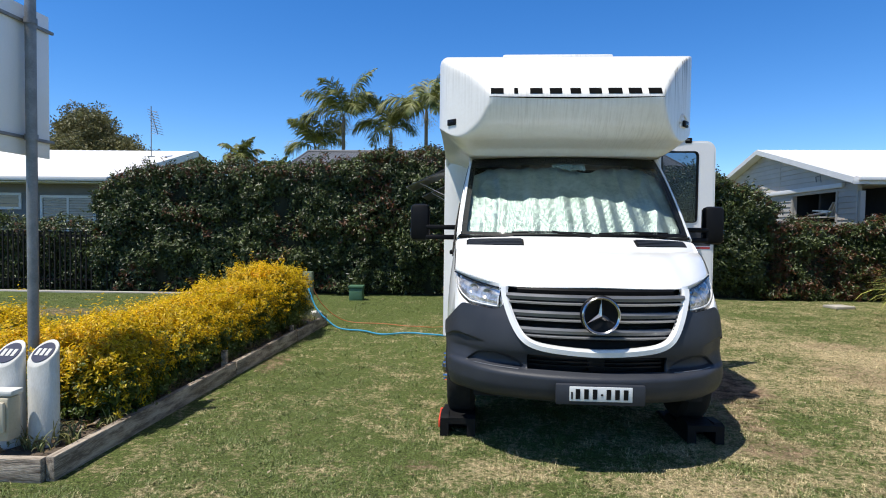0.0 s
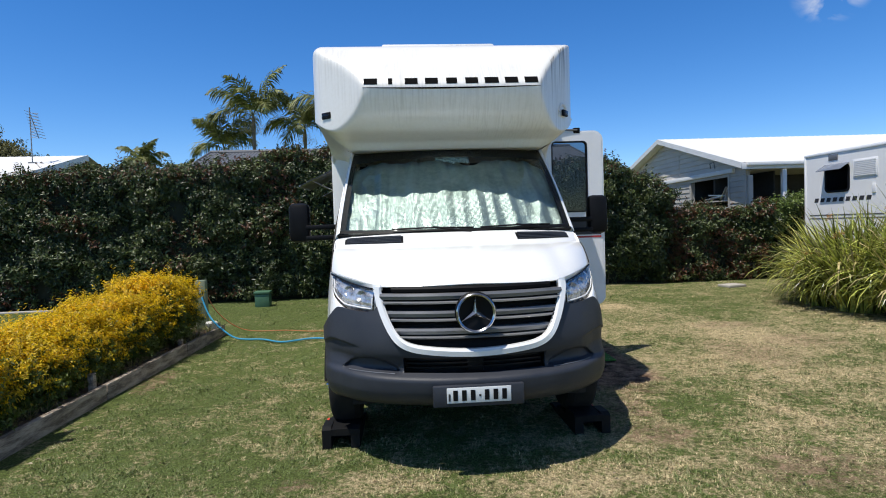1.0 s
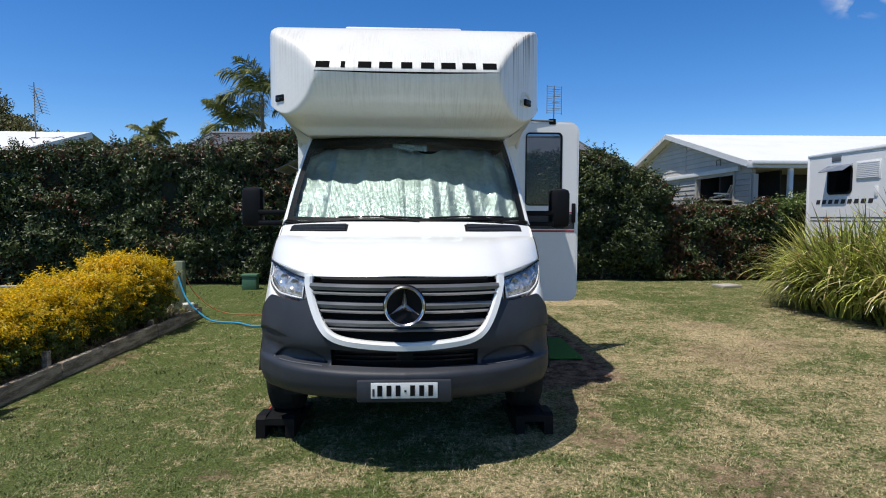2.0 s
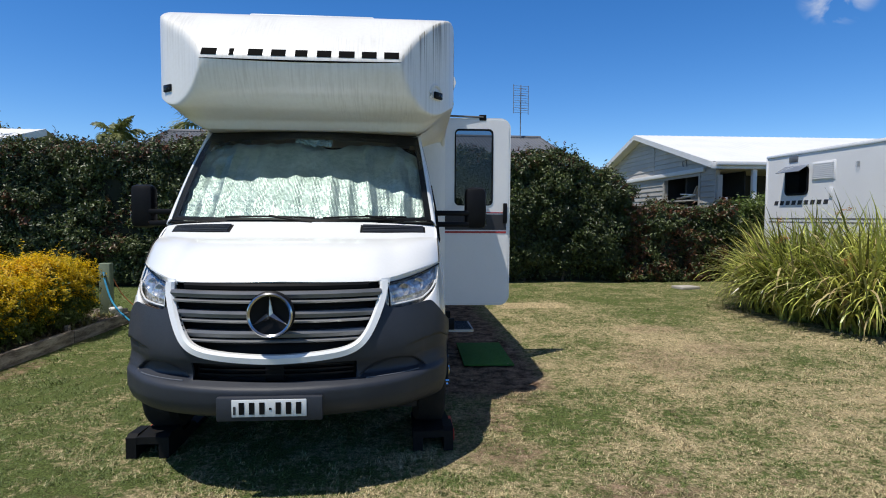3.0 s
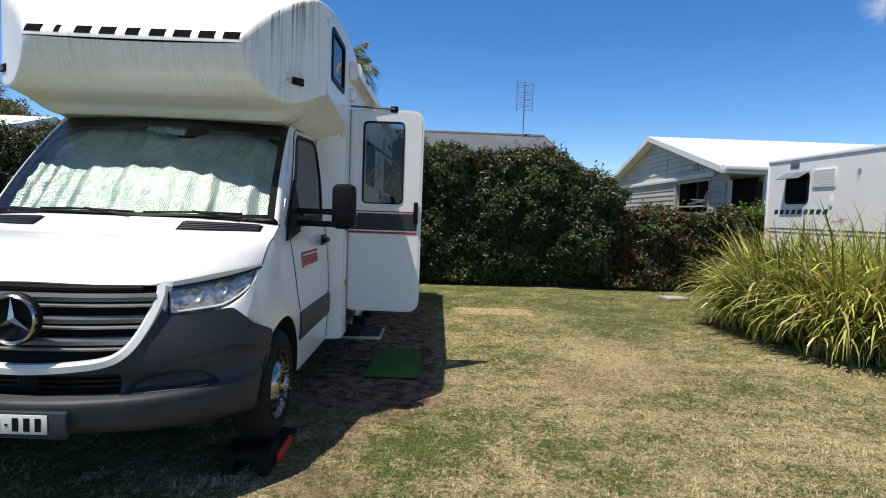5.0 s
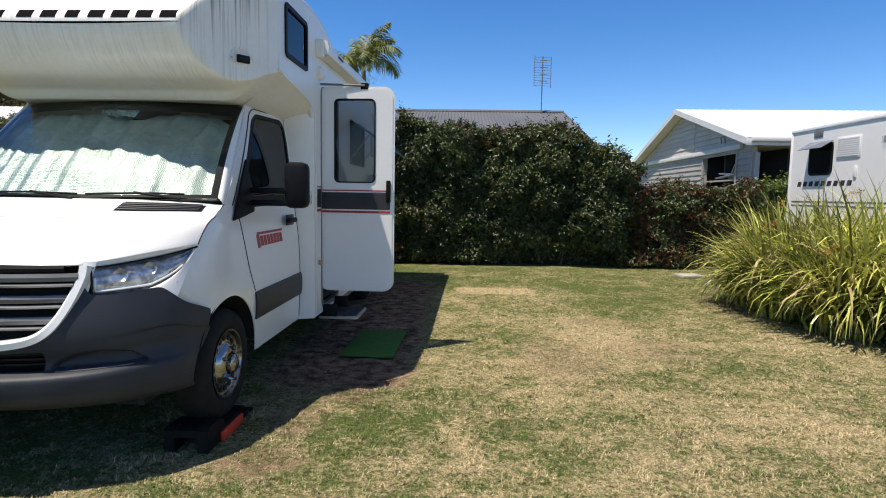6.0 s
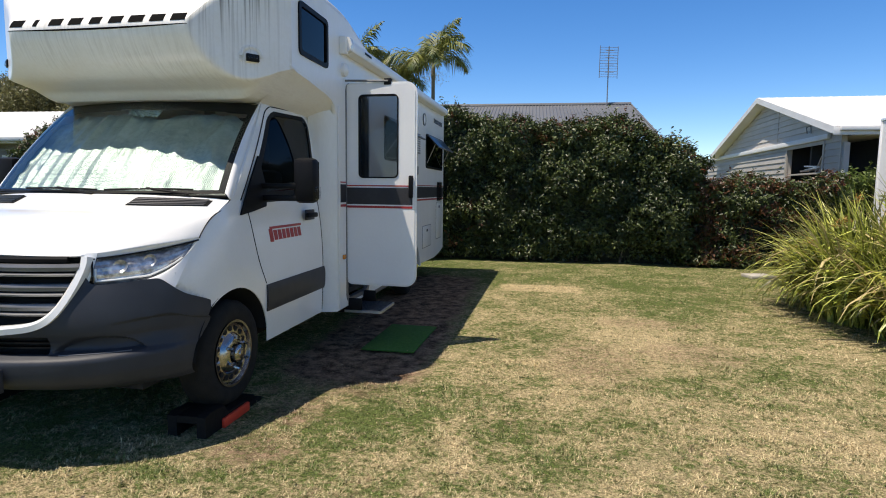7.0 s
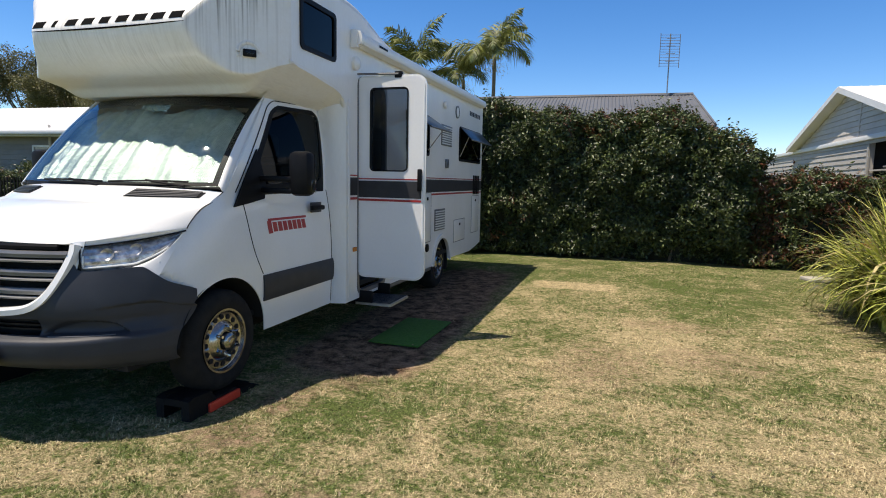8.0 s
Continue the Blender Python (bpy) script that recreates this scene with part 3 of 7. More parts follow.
def side_x(y, v):
    x = 0.975 - 0.06 * max(0.0, (0.98 - y) / 0.5) ** 2
    return x - 0.075 * v ** 3 - 0.03 * (1 - v) ** 2


def sill_z(y):
    """The lower edge of the cab side, over the wheel arch and along the sill."""
    d = WR * WR - (y - WY) ** 2
    return max(0.375, WZ + math.sqrt(d)) if d > 0 else (0.375 if y > WY else 0.62)


def inside(u, v, u0, u1, v0, v1, r):
    """Whether a point lies within a rectangle with round corners."""
    du, dv = max(u0 + r - u, 0.0, u - u1 + r), max(v0 + r - v, 0.0, v - v1 + r)
    return u0 < u < u1 and v0 < v < v1 and du * du + dv * dv < r * r


# light and dark mottling in the colour imitates reflections in the chrome
BOWL = mat("lamp_bowl_glints", (0.80, 0.80, 0.80), (0.30, 0.30, 0.31), rough=0.25, metal=0.65, scale=16, fine=50, contrast=(0.40, 0.60))
AMBER_DULL = mat("smoky_amber_lens", (0.10, 0.07, 0.05), (0.14, 0.09, 0.06), rough=0.25, coat=0.5)
SEAM = mat("panel_gap", (0.02, 0.02, 0.02), rough=0.9)
for sgn in (-1, 1):
    def side_pt(y, v, out=0.0):
        z = 0.375 + (fender_top(y) - 0.375) * v
        tuck = 0.022 * min(1, max(0.0, (0.70 - y) / 0.03)) * min(1, max(0.0, (curve_at([(0.5, 0.93), (0.6, 0.862), (0.70, 0.775)], y) - z) / 0.02))
        return (sgn * (side_x(y, v) + out - tuck), y, z)

    def side_at(y, z, out=0.0):
        return side_pt(y, (z - 0.375) / (fender_top(y) - 0.375), out)
    def cut_z(y):
        """The side's upper edge, which gives way to the lamp's outer corner at the front."""
        return fender_top(y) if y > 0.70 else min(fender_top(y), curve_at([(0.50, 1.000), (0.55, 1.042), (0.61, 1.095), (0.68, 1.165), (0.75, 1.25)], y))
    part("cab_side", thick(grid(lambda y, v: side_at(y, sill_z(y) + (cut_z(y) - sill_z(y)) * v), span(0.485, 1.34, 52) + span(1.35, 1.392, 14) + span(1.42, 2.44, 40), span(0, 1, 44)), 0.008), WHITE, van)
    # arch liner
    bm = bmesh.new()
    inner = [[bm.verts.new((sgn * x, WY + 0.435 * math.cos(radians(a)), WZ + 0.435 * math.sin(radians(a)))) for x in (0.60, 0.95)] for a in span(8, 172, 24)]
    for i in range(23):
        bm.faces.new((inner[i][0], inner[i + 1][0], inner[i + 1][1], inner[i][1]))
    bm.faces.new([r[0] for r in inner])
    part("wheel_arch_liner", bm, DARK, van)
    # shaded moulding along the door
    part("door_moulding", thick(grid(lambda y, z: side_at(y, z, 0.016 - 0.010 * abs((z - 0.69) / 0.1) ** 4), span(1.37, 2.44, 20), span(0.595, 0.79, 7)), 0.012), CHAR, van, "charcoal rubbing strip")
    # door gaps
    for path in ([(1.20, 1.39), (1.215, 1.28), (1.245, 1.10), (1.29, 0.95), (1.37, 0.80)], [(2.40, 1.40), (2.40, 0.9), (2.40, 0.40)]):
        pts = [(curve_at([(i, p[0]) for i, p in enumerate(path)], u), curve_at([(i, p[1]) for i, p in enumerate(path)], u)) for u in span(0, len(path) - 1, 14)]
        part("door_gap", sweep([side_at(y, z, 0.001) for y, z in pts], [(-0.002, -0.003), (0.002, -0.003), (0.002, 0.003), (-0.002, 0.003)], up=(1, 0, 0)), SEAM, van)
    # upper cab side with the window opening
    C = [Vector((sgn * 0.902, 1.04, 1.39)), Vector((sgn * 0.902, 2.46, 1.41)), Vector((sgn * 0.795, 1.67, 2.125)), Vector((sgn * 0.800, 2.46, 2.16))]

    def up_pt(u, v, out=0.0):
        p = (C[0] * (1 - u) + C[1] * u) * (1 - v) + (C[2] * (1 - u) + C[3] * u) * v
        p.x += sgn * (0.035 * 4 * v * (1 - v) * 0.6 + out)
        p.y -= 0.03 * v * (1 - v) * (1 - u)
        return p
    part("pillar_frame", thick(grid(up_pt, span(0, 1, 101), span(0, 1, 81), lambda u, v: v > 0.0 and inside(u, v, 0.16, 0.90, -0.2, 0.86, 0.10)), 0.02), WHITE, van)
    part("window_surround", thick(grid(lambda u, v: up_pt(u, v, 0.004), span(0.135, 0.925, 120), span(-0.04, 0.90, 100), lambda u, v: inside(u, v, 0.185, 0.895, 0.07, 0.86, 0.10) or not inside(u, v, 0.135, 0.925, -0.5, 0.90, 0.13)), 0.008), BLACK, van)
    part("side_window", grid(lambda u, v: up_pt(u, v, -0.004), span(0.175, 0.905, 8), span(0.05, 0.87, 8)), TINT, van, "tinted cab side window glass").visible_shadow = False
    part("door_gap", sweep([up_pt(0.075, v, 0.002) for v in span(0.0, 0.84, 14)] + [up_pt(0.075 + 0.105 * (1 - math.cos(a)), 0.84 + 0.105 * math.sin(a), 0.002) for a in span(0.2, 1.5, 8)] + [up_pt(0.20 + 0.05 * k, 0.945, 0.002) for k in range(15)], [(-0.003, -0.004), (0.003, -0.004), (0.003, 0.004), (-0.003, 0.004)], up=(1, 0, 0)), SEAM, van)
    # mirror sail and mirror
    bm = loop_fill([[(1.095, 1.295), (1.25, 1.315), (1.44, 1.345), (1.47, 1.46), (1.42, 1.70), (1.23, 1.485)]], lambda y, z: (sgn * (0.925 - 0.10 * max(0, z - 1.39) / 0.7), y, z))
    g = bmesh.ops.extrude_face_region(bm, geom=bm.faces[:])
    bmesh.ops.translate(bm, vec=(sgn * 0.012, 0, 0), verts=[v for v in g["geom"] if isinstance(v, bmesh.types.BMVert)])
    part("mirror_sail", bm, BLACK, van)
    mirror = part("mirror", boxed(sgn * 1.150, sgn * 1.312, 1.40, 1.53, 1.372, 1.688, bevel=0.04), BLACK, van, "black door mirror on double arm")
    part("mirror_arm", boxed(sgn * 0.90, sgn * 1.18, 1.34, 1.40, 1.470, 1.510, bevel=0.012, m=Matrix.Translation((0, 0.06, 0))), BLACK, mirror)
    part("mirror_arm", boxed(sgn * 0.90, sgn * 1.18, 1.40, 1.47, 1.385, 1.425, bevel=0.012), BLACK, mirror)
    part("mirror_glass", boxed(sgn * 1.165, sgn * 1.297, 1.532, 1.534, 1.40, 1.665), CHROME, mirror)
    part("mirror_indicator", boxed(sgn * 1.300, sgn * 1.318, 1.43, 1.52, 1.395, 1.49, bevel=0.006), CLEAR, mirror, "clear indicator lens")
    # handle and red mark on the door
    h = part("door_handle", boxed(sgn * 0.965, sgn * 1.0, 2.02, 2.22, 1.235, 1.275, bevel=0.012), BLACK, van)
    part("handle_cup", boxed(sgn * 0.955, sgn * 0.975, 2.04, 2.20, 1.215, 1.30, bevel=0.006), CHAR, h)
    part("red_mark", thick(grid(lambda y, z: side_at(y, z, 0.003), span(1.47, 2.0, 8), span(1.178, 1.196, 2)), 0.002), RED, van)
    for k in range(8):
        y0 = 1.455 + k * 0.067
        tall = 1.168 if k else 1.19
        part("red_mark", thick(grid(lambda u, v: side_at(y0 + 0.052 * u + 0.012 * (1 - v), 1.085 + (0.010 if k else 0) + (tall - 1.095) * v, 0.003), (0, 1), (0, 1)), 0.002), RED, van, smooth=False)
    part("bonnet_gap", tube([Vector(bonnet(sgn * 0.895, s)) + Vector((sgn * 0.004, 0, 0.001)) for s in span(0.0, 1.0, 24)], 0.0035, 6), SEAM, van)
    # headlamp: reflector bowl, projector, light guide and clear cover
    def lamp_low(u):
        """The lamp's lower edge: level, then rising outwards to the pointed upper corner."""
        a = min(u, 0.64)
        p = Vector((sgn * (0.592 + 0.293 * a), 0.205 + 0.31 * a ** 1.25, 0.960 - 0.005 * a + 0.03 * a * a))
        k = max(0.0, (u - 0.64) / 0.36)
        return p.lerp(Vector((sgn * 0.893, 0.672, 1.160)), k) + Vector((sgn * 0.028, -0.01, -0.022)) * math.sin(math.pi * k)

    def lamp_pt(u, v, out=0.0):
        low = lamp_low(u)
        top = Vector((sgn * (0.575 + 0.325 * u), 0.225 + 0.452 * u ** 1.15, 1.098 + 0.022 * u + 0.048 * u * u))
        p = low.lerp(top, v)
        return p + Vector((sgn * 0.5, -0.8, 0.25)) * (0.035 * 4 * v * (1 - v) * (0.3 + u * (1 - u) * 2) * min(1, (1 - u) * 4) + out)
    part("bonnet_lip", grid(lambda u, v: Vector((sgn * (0.575 + 0.325 * u), *bonnet_front(0.575 + 0.325 * u))).lerp(lamp_pt(u, 1.0, -0.012), v), span(0, 1, 20), span(0, 1, 4)), WHITE, van)
    part("bonnet_lip", grid(lambda x, v: (sgn * x, bonnet_front(x)[0] + 0.02 * v, bonnet_front(x)[1] - 0.03 * v), span(0.535, 0.58, 6), (0, 1)), WHITE, van)
    part("lamp_surround", grid(lambda u, v: lamp_pt(u, v, -0.058), span(0.0, 1.0, 24), span(0.0, 1.0, 14)), WHITE, van)
    part("fender_nose", thick(grid(lambda u, v: lamp_low(u).lerp(Vector(front_pt(sgn * (0.80 + 0.13 * (u - 0.58) / 0.42), bumper_z(0.80 + 0.13 * (u - 0.58) / 0.42, 1.0), -0.004)), v), span(0.58, 1.0, 20), span(0, 1, 6)), 0.006), WHITE, van)
    lamp = part("headlamp", grid(lambda u, v: lamp_pt(u, v, -0.028 - 0.016 * abs(((u * 5 + 0.8 * v) % 1) - 0.5) - 0.006 * abs(((v * 4) % 1) - 0.5)), span(0, 1, 73), span(0, 1, 25)), BOWL, van, "clear headlamp with chrome reflectors", smooth=False)
    part("lamp_cover", grid(lamp_pt, span(0, 1, 20), span(0, 1, 10)), CLEAR, lamp).visible_shadow = False
    for u, v, r in ((0.30, 0.60, 0.036), (0.58, 0.66, 0.034)):
        c = lamp_pt(u, v, -0.034)
        part("lamp_projector", lathe([(0, r), (0.008, r * 0.96), (0.006, r * 0.86), (-0.004, r * 0.55), (-0.008, 0.002)], 20, (sgn * 0.5, -0.8, 0.25), c), BOWL, lamp)
    part("light_guide", tube([lamp_pt(0.05, v, -0.012) for v in span(0.6, 0.2, 4)] + [lamp_pt(u, 0.14, -0.012) for u in span(0.06, 0.86, 16)], 0.0055), WHITE, lamp)
    part("lamp_edge", tube([lamp_pt(0.015, v, -0.004) for v in span(0.05, 0.95, 6)] + [lamp_pt(u, 0.985, -0.006) for u in span(0.06, 1, 14)], 0.005), BLACK, lamp)
    part("lamp_indicator", thick(grid(lambda u, v: Vector(lamp_pt(0.18 + 0.44 * u, 0)) + Vector((0, 0.004, -0.022 * v)), span(0, 1, 6), (0, 1)), 0.006), AMBER_DULL, lamp)
    # fixed vent slots in front of the windscreen
    vent = part("bonnet_vent", thick(grid(lambda x, s: Vector(bonnet(sgn * x, s)) + Vector((0, 0, 0.004)), span(0.40, 0.82, 12), span(0.79, 0.93, 5)), 0.004), BLACK, van)
    for s in (0.80, 0.832, 0.864, 0.896, 0.92):
        part("vent_slat", tube([Vector(bonnet(sgn * x, s)) + Vector((0, 0, 0.008)) for x in span(0.415, 0.805, 8)], 0.005, 5), GREY_PL, vent)


# windscreen: ceramic border, glass, sunshade, wipers
def screen(x, v, back=0.0):
    """x -1..1 across, v 0..1 upwards."""
    xb, xt = 0.868, 0.79
    w = xb + (xt - xb) * v
    y = (0.815 + 0.205 * x * x) * (1 - v) + (1.50 + 0.14 * x * x) * v
    z = (1.428 + 0.012 * x * x) * (1 - v) + (2.120 - 0.018 * x * x) * v
    bow = 0.035 * 4 * v * (1 - v)
    return (x * w, y - bow * 0.7 + back * 0.75, z + bow * 0.7 - back * 0.66)


part("windscreen", grid(screen, span(-1, 1, 25), span(0.01, 1, 15)), GLASS, van, "clear windscreen glass").visible_shadow = False
part("windscreen_border", grid(lambda x, v: screen(x, v, 0.008), span(-1, 1, 81), span(0, 1, 61), lambda x, v: abs(x) < 0.945 and 0.03 < v < 0.865 - 0.03 * abs(x)), BLACK, van)
for sgn in (-1, 1):
    part("screen_pillar", thick(grid(lambda u, v: Vector(screen(sgn, v)).lerp(Vector((sgn * (0.902 - 0.102 * v), 1.04 + 0.62 * v, 1.39 + 0.735 * v)), u) + Vector((sgn * 0.012, -0.016, 0)) * (4 * u * (1 - u)) , span(0, 1, 6), span(0, 1, 16)), 0.006), WHITE, van)


def foil_material():
    """Silver bubble foil: small raised cells in rows, crinkled, faintly green."""
    m = mat("foil_sunshade", (0.54, 0.61, 0.58), (0.33, 0.40, 0.37), rough=0.48, metal=0.90, coat=0.3, scale=5, fine=30, contrast=(0.36, 0.62))
    n, l = m.node_tree.nodes, m.node_tree.links
    co, cells, crease, add, bn = (n.new(k) for k in ("ShaderNodeTexCoord", "ShaderNodeTexVoronoi", "ShaderNodeTexNoise", "ShaderNodeMath", "ShaderNodeBump"))
    cells.inputs["Scale"].default_value, cells.inputs["Randomness"].default_value = 110, 0.3
    crease.inputs["Scale"].default_value, crease.inputs["Detail"].default_value = 7, 5
    l.new(co.outputs["Object"], cells.inputs["Vector"])
    l.new(co.outputs["Object"], crease.inputs["Vector"])
    add.operation = "MULTIPLY_ADD"
    add.inputs[1].default_value = 4.0
    l.new(crease.outputs[0], add.inputs[0])
    l.new(cells.outputs["Distance"], add.inputs[2])
    bn.inputs["Strength"].default_value, bn.inputs["Distance"].default_value = 0.40, 0.012
    l.new(add.outputs[0], bn.inputs["Height"])
    l.new(bn.outputs[0], n["Principled BSDF"].inputs["Normal"])
    return m


FOIL = foil_material()


def foil(x, v):
    """Concertina panels, stiff in the middle and crumpled towards the passenger end."""
    top = 0.855 - 0.020 * abs(math.sin(x * 4.2 + 0.4)) - 0.085 * math.exp(-((x - 0.20) / 0.10) ** 2) - 0.10 * max(0.0, abs(x) - 0.86) / 0.14
    vv = 0.02 + v * top
    zig = 0.5 + 0.5 * math.sin(6.2832 * (x * 3.3 + 0.08 * v))
    fold = 0.009 * zig + 0.013 * abs(((x * 6.6 + 0.16 * v) % 1) * 2 - 1) + 0.010 * noise.noise((x * 3, v * 2, 2.0)) + 0.004 * noise.noise((x * 14, v * 8, 7.0))
    if x > 0.35:
        fold += 0.04 * abs(noise.noise((x * 3.2 + v, v * 2.6 - x, 9.0))) * min(1, (x - 0.35) / 0.2)
    if x < -0.72:
        fold += 0.03 * abs(noise.noise((x * 6, v * 5, 4.0)))
    return screen(x * 0.965, vv, 0.040 + fold)


shade = part("sunshade", grid(foil, span(-1, 1, 180), span(0, 1, 60)), FOIL, van, "crinkled silver foil sunshade behind windscreen")
bm = bmesh.new()
grid(lambda x, v: Vector(screen(0.02 + x * 0.17, 0.785 + 0.085 * v - 0.02 * x + 0.03 * abs(x), 0.020 + 0.035 * abs(noise.noise((x * 5, v * 4, 3))))), span(-1, 1, 30), span(0, 1, 12), bm=bm)
part("sunshade_fold", bm, FOIL, shade)
part("cowl", thick(grid(lambda x, v: (x * 0.88, 0.795 + 0.215 * x * x + 0.035 * v, 1.420 + 0.010 * v), span(-1, 1, 25), (0, 1)), 0.01), BLACK, van)
for x0, x1 in ((-0.55, 0.12), (0.18, 0.80)):
    pts = [Vector(screen(x0 + (x1 - x0) * t, 0.018 + 0.008 * math.sin(t * 3.1), -0.015)) for t in span(0, 1, 12)]
    w = part("wiper", tube(pts, 0.007, 6), BLACK, van)
    part("wiper_arm", tube([Vector(screen(x1 - 0.02, -0.015, -0.012)), Vector(screen((x0 + x1) / 2, 0.026, -0.022))], 0.009, 6), BLACK, w)
# cab inside: lining, dash, seats, steering wheel
part("dashboard", boxed(-0.84, 0.84, 1.12, 1.55, 1.05, 1.36, bevel=0.05), BLACK, van)
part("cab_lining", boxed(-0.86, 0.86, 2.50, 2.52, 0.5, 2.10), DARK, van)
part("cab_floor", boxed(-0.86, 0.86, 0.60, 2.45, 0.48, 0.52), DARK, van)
SEAT = mat("seat_cloth", (0.05, 0.05, 0.055), (0.075, 0.075, 0.08), rough=0.9, fine=300)
for sx in (-0.5, 0.5):
    part("cab_seat", boxed(sx - 0.25, sx + 0.25, 1.95, 2.12, 0.9, 1.62, bevel=0.06, m=Matrix()), SEAT, van)
    part("headrest", boxed(sx - 0.13, sx + 0.13, 2.02, 2.12, 1.66, 1.86, bevel=0.04), SEAT, van)
part("steering_wheel", lathe([(0.016 * math.cos(a), 0.18 + 0.016 * math.sin(a)) for a in span(0, 6.2832, 10)], 28, (0, -0.6, 0.8), (-0.42, 1.58, 1.38)), BLACK, van)


# wheels and ramps
def wheel(y, sgn, xo, r, WZ=0.405, name="wheel"):
    w = part(name, lathe([(-0.19, r - 0.12), (-0.205, r - 0.04), (-0.17, r - 0.006), (-0.10, r), (-0.05, r - 0.002), (-0.018, r - 0.02), (0.0, r - 0.06), (-0.004, r - 0.11), (-0.02, r - 0.135)], 48, (sgn, 0, 0), (sgn * xo, y, WZ)), RUBBER, van, "black tyre with polished steel rim")
    rim = part("rim", lathe([(-0.02, r - 0.135), (-0.005, r - 0.128), (-0.006, r - 0.142), (-0.030, r - 0.152), (-0.036, 0.180), (-0.030, 0.135), (-0.012, 0.118), (0.004, 0.098), (0.008, 0.075), (-0.01, 0.07), (-0.01, 0.0)], 48, (sgn, 0, 0), (sgn * xo, y, WZ)), STEEL, w, "polished steel rim with round holes")
    # dark discs on the rim paint the shade of its round holes
    for k in range(16):
        a = 6.2832 * k / 16
        p = Vector((sgn * (xo - 0.034), y + 0.160 * math.cos(a), WZ + 0.160 * math.sin(a)))
        part("rim_hole_shade", rod(p - Vector((sgn * 0.004, 0, 0)), p + Vector((sgn * 0.006, 0, 0)), 0.017, n=12), DARK, w, smooth=False)
    for k in range(6):
        a = 6.2832 * (k + 0.5) / 6
        p = Vector((sgn * (xo - 0.005), y + 0.098 * math.cos(a), WZ + 0.098 * math.sin(a)))
        part("wheel_nut", rod(p - Vector((sgn * 0.02, 0, 0)), p + Vector((sgn * 0.045, 0, 0)), 0.014, 0.011, n=8), CHROME, w)
    part("hub_cap", lathe([(-0.01, 0.062), (0.030, 0.058), (0.042, 0.044), (0.044, 0.030), (0.050, 0.026), (0.052, 0.0)], 24, (sgn, 0, 0), (sgn * xo, y, WZ)), STEEL, w)
    return w


for sgn in (-1, 1):
    wheel(WY, sgn, 0.945, 0.345)
    wheel(5.37, sgn, 1.02, 0.345, 0.352)
part("axle", boxed(-0.8, 0.8, 0.86, 0.98, 0.30, 0.42), DARK, van)
part("chassis", boxed(-0.75, 0.75, 0.35, 7.4, 0.36, 0.46), DARK, van)

# coach body: nose over the cab, roof, walls
HW = 1.07
NOSE = [(1.66, 2.085), (1.47, 2.090), (1.425, 2.115), (1.375, 2.160), (1.29, 2.187), (1.17, 2.225), (1.075, 2.30), (1.015, 2.39), (0.985, 2.46), (0.985, 2.515), (1.03, 2.58), (1.13, 2.70), (1.27, 2.83), (1.40, 2.915), (1.55, 2.962), (1.80, 3.01), (2.10, 3.045), (2.45, 3.06), (2.75, 3.04), (3.05, 2.975), (3.35, 2.90), (3.7, 2.865), (4.5, 2.86), (6.0, 2.868), (7.45, 2.875), (7.56, 2.865), (7.61, 2.83)]


def along(pts, k):
    """A smooth pass through a list of points, 6 steps between each two."""
    out = []
    for i in range(len(pts) - 1):
        a, b, c, d = (Vector(pts[j]) for j in (max(i - 1, 0), i, i + 1, min(i + 2, len(pts) - 1)))
        for q in range(k):
            t = q / k
            out.append(0.5 * (2 * b + (c - a) * t + (2 * a - 5 * b + 4 * c - d) * t * t + (3 * b - a - 3 * c + d) * t ** 3))
    return out + [Vector(pts[-1])]

PROF = along(NOSE, 5)


def chamfer(x):
    if abs(x) < 0.55:
        return 0.86
    if x < 0:
        return curve_at([(0.55, 0.86), (0.62, 0.925), (0.70, 1.025), (0.80, 1.12), (0.89, 1.19), (0.98, 1.26), (1.04, 1.34), (1.07, 1.42)], -x)
    return curve_at([(0.55, 0.86), (0.62, 0.925), (0.70, 1.035), (0.80, 1.165), (0.89, 1.28), (0.97, 1.38), (1.03, 1.48), (1.07, 1.60)], x)


def nose_pt(x, p):
    """The skin over the profile point p at width x; the corners are scooped back."""
    y, z = p
    c = chamfer(x)
    d = (c - y) / 0.014
    if z > 2.15 or y < 1.6:
        y = y + 0.014 * (math.log1p(math.exp(d)) if d < 30 else d)
    if p[0] < 1.79 and z < 2.45:
        low_z = 2.085 + 0.255 * (max(0.0, abs(x) - 0.77) / 0.30) ** 1.25
        soft = 0.022 + 0.026 * min(1.0, max(0.0, abs(x) - 0.72) / 0.2)
        z = low_z + soft * math.log1p(math.exp(min(30, (z - low_z) / soft))) - 0.25 * soft
    e = max(0.0, (abs(x) - (HW - 0.07)) / 0.07)
    if p[1] > 2.86 or p[0] > 2.7:
        z -= 0.07 * (1 - math.sqrt(max(0.0, 1 - e * e)))
    return (x, y, z)


half = [0, 0.2, 0.4, 0.5] + span(0.56, 1.0, 34) + [1.015, 1.03, 1.042, 1.052, 1.06, 1.066, HW]
xs = [-v for v in reversed(half[1:])] + half
part("nose_and_roof", grid(lambda i, x: nose_pt(x, PROF[int(i)]), list(range(len(PROF))), xs), GEL, van, "white moulded over-cab nose with grime streaks")

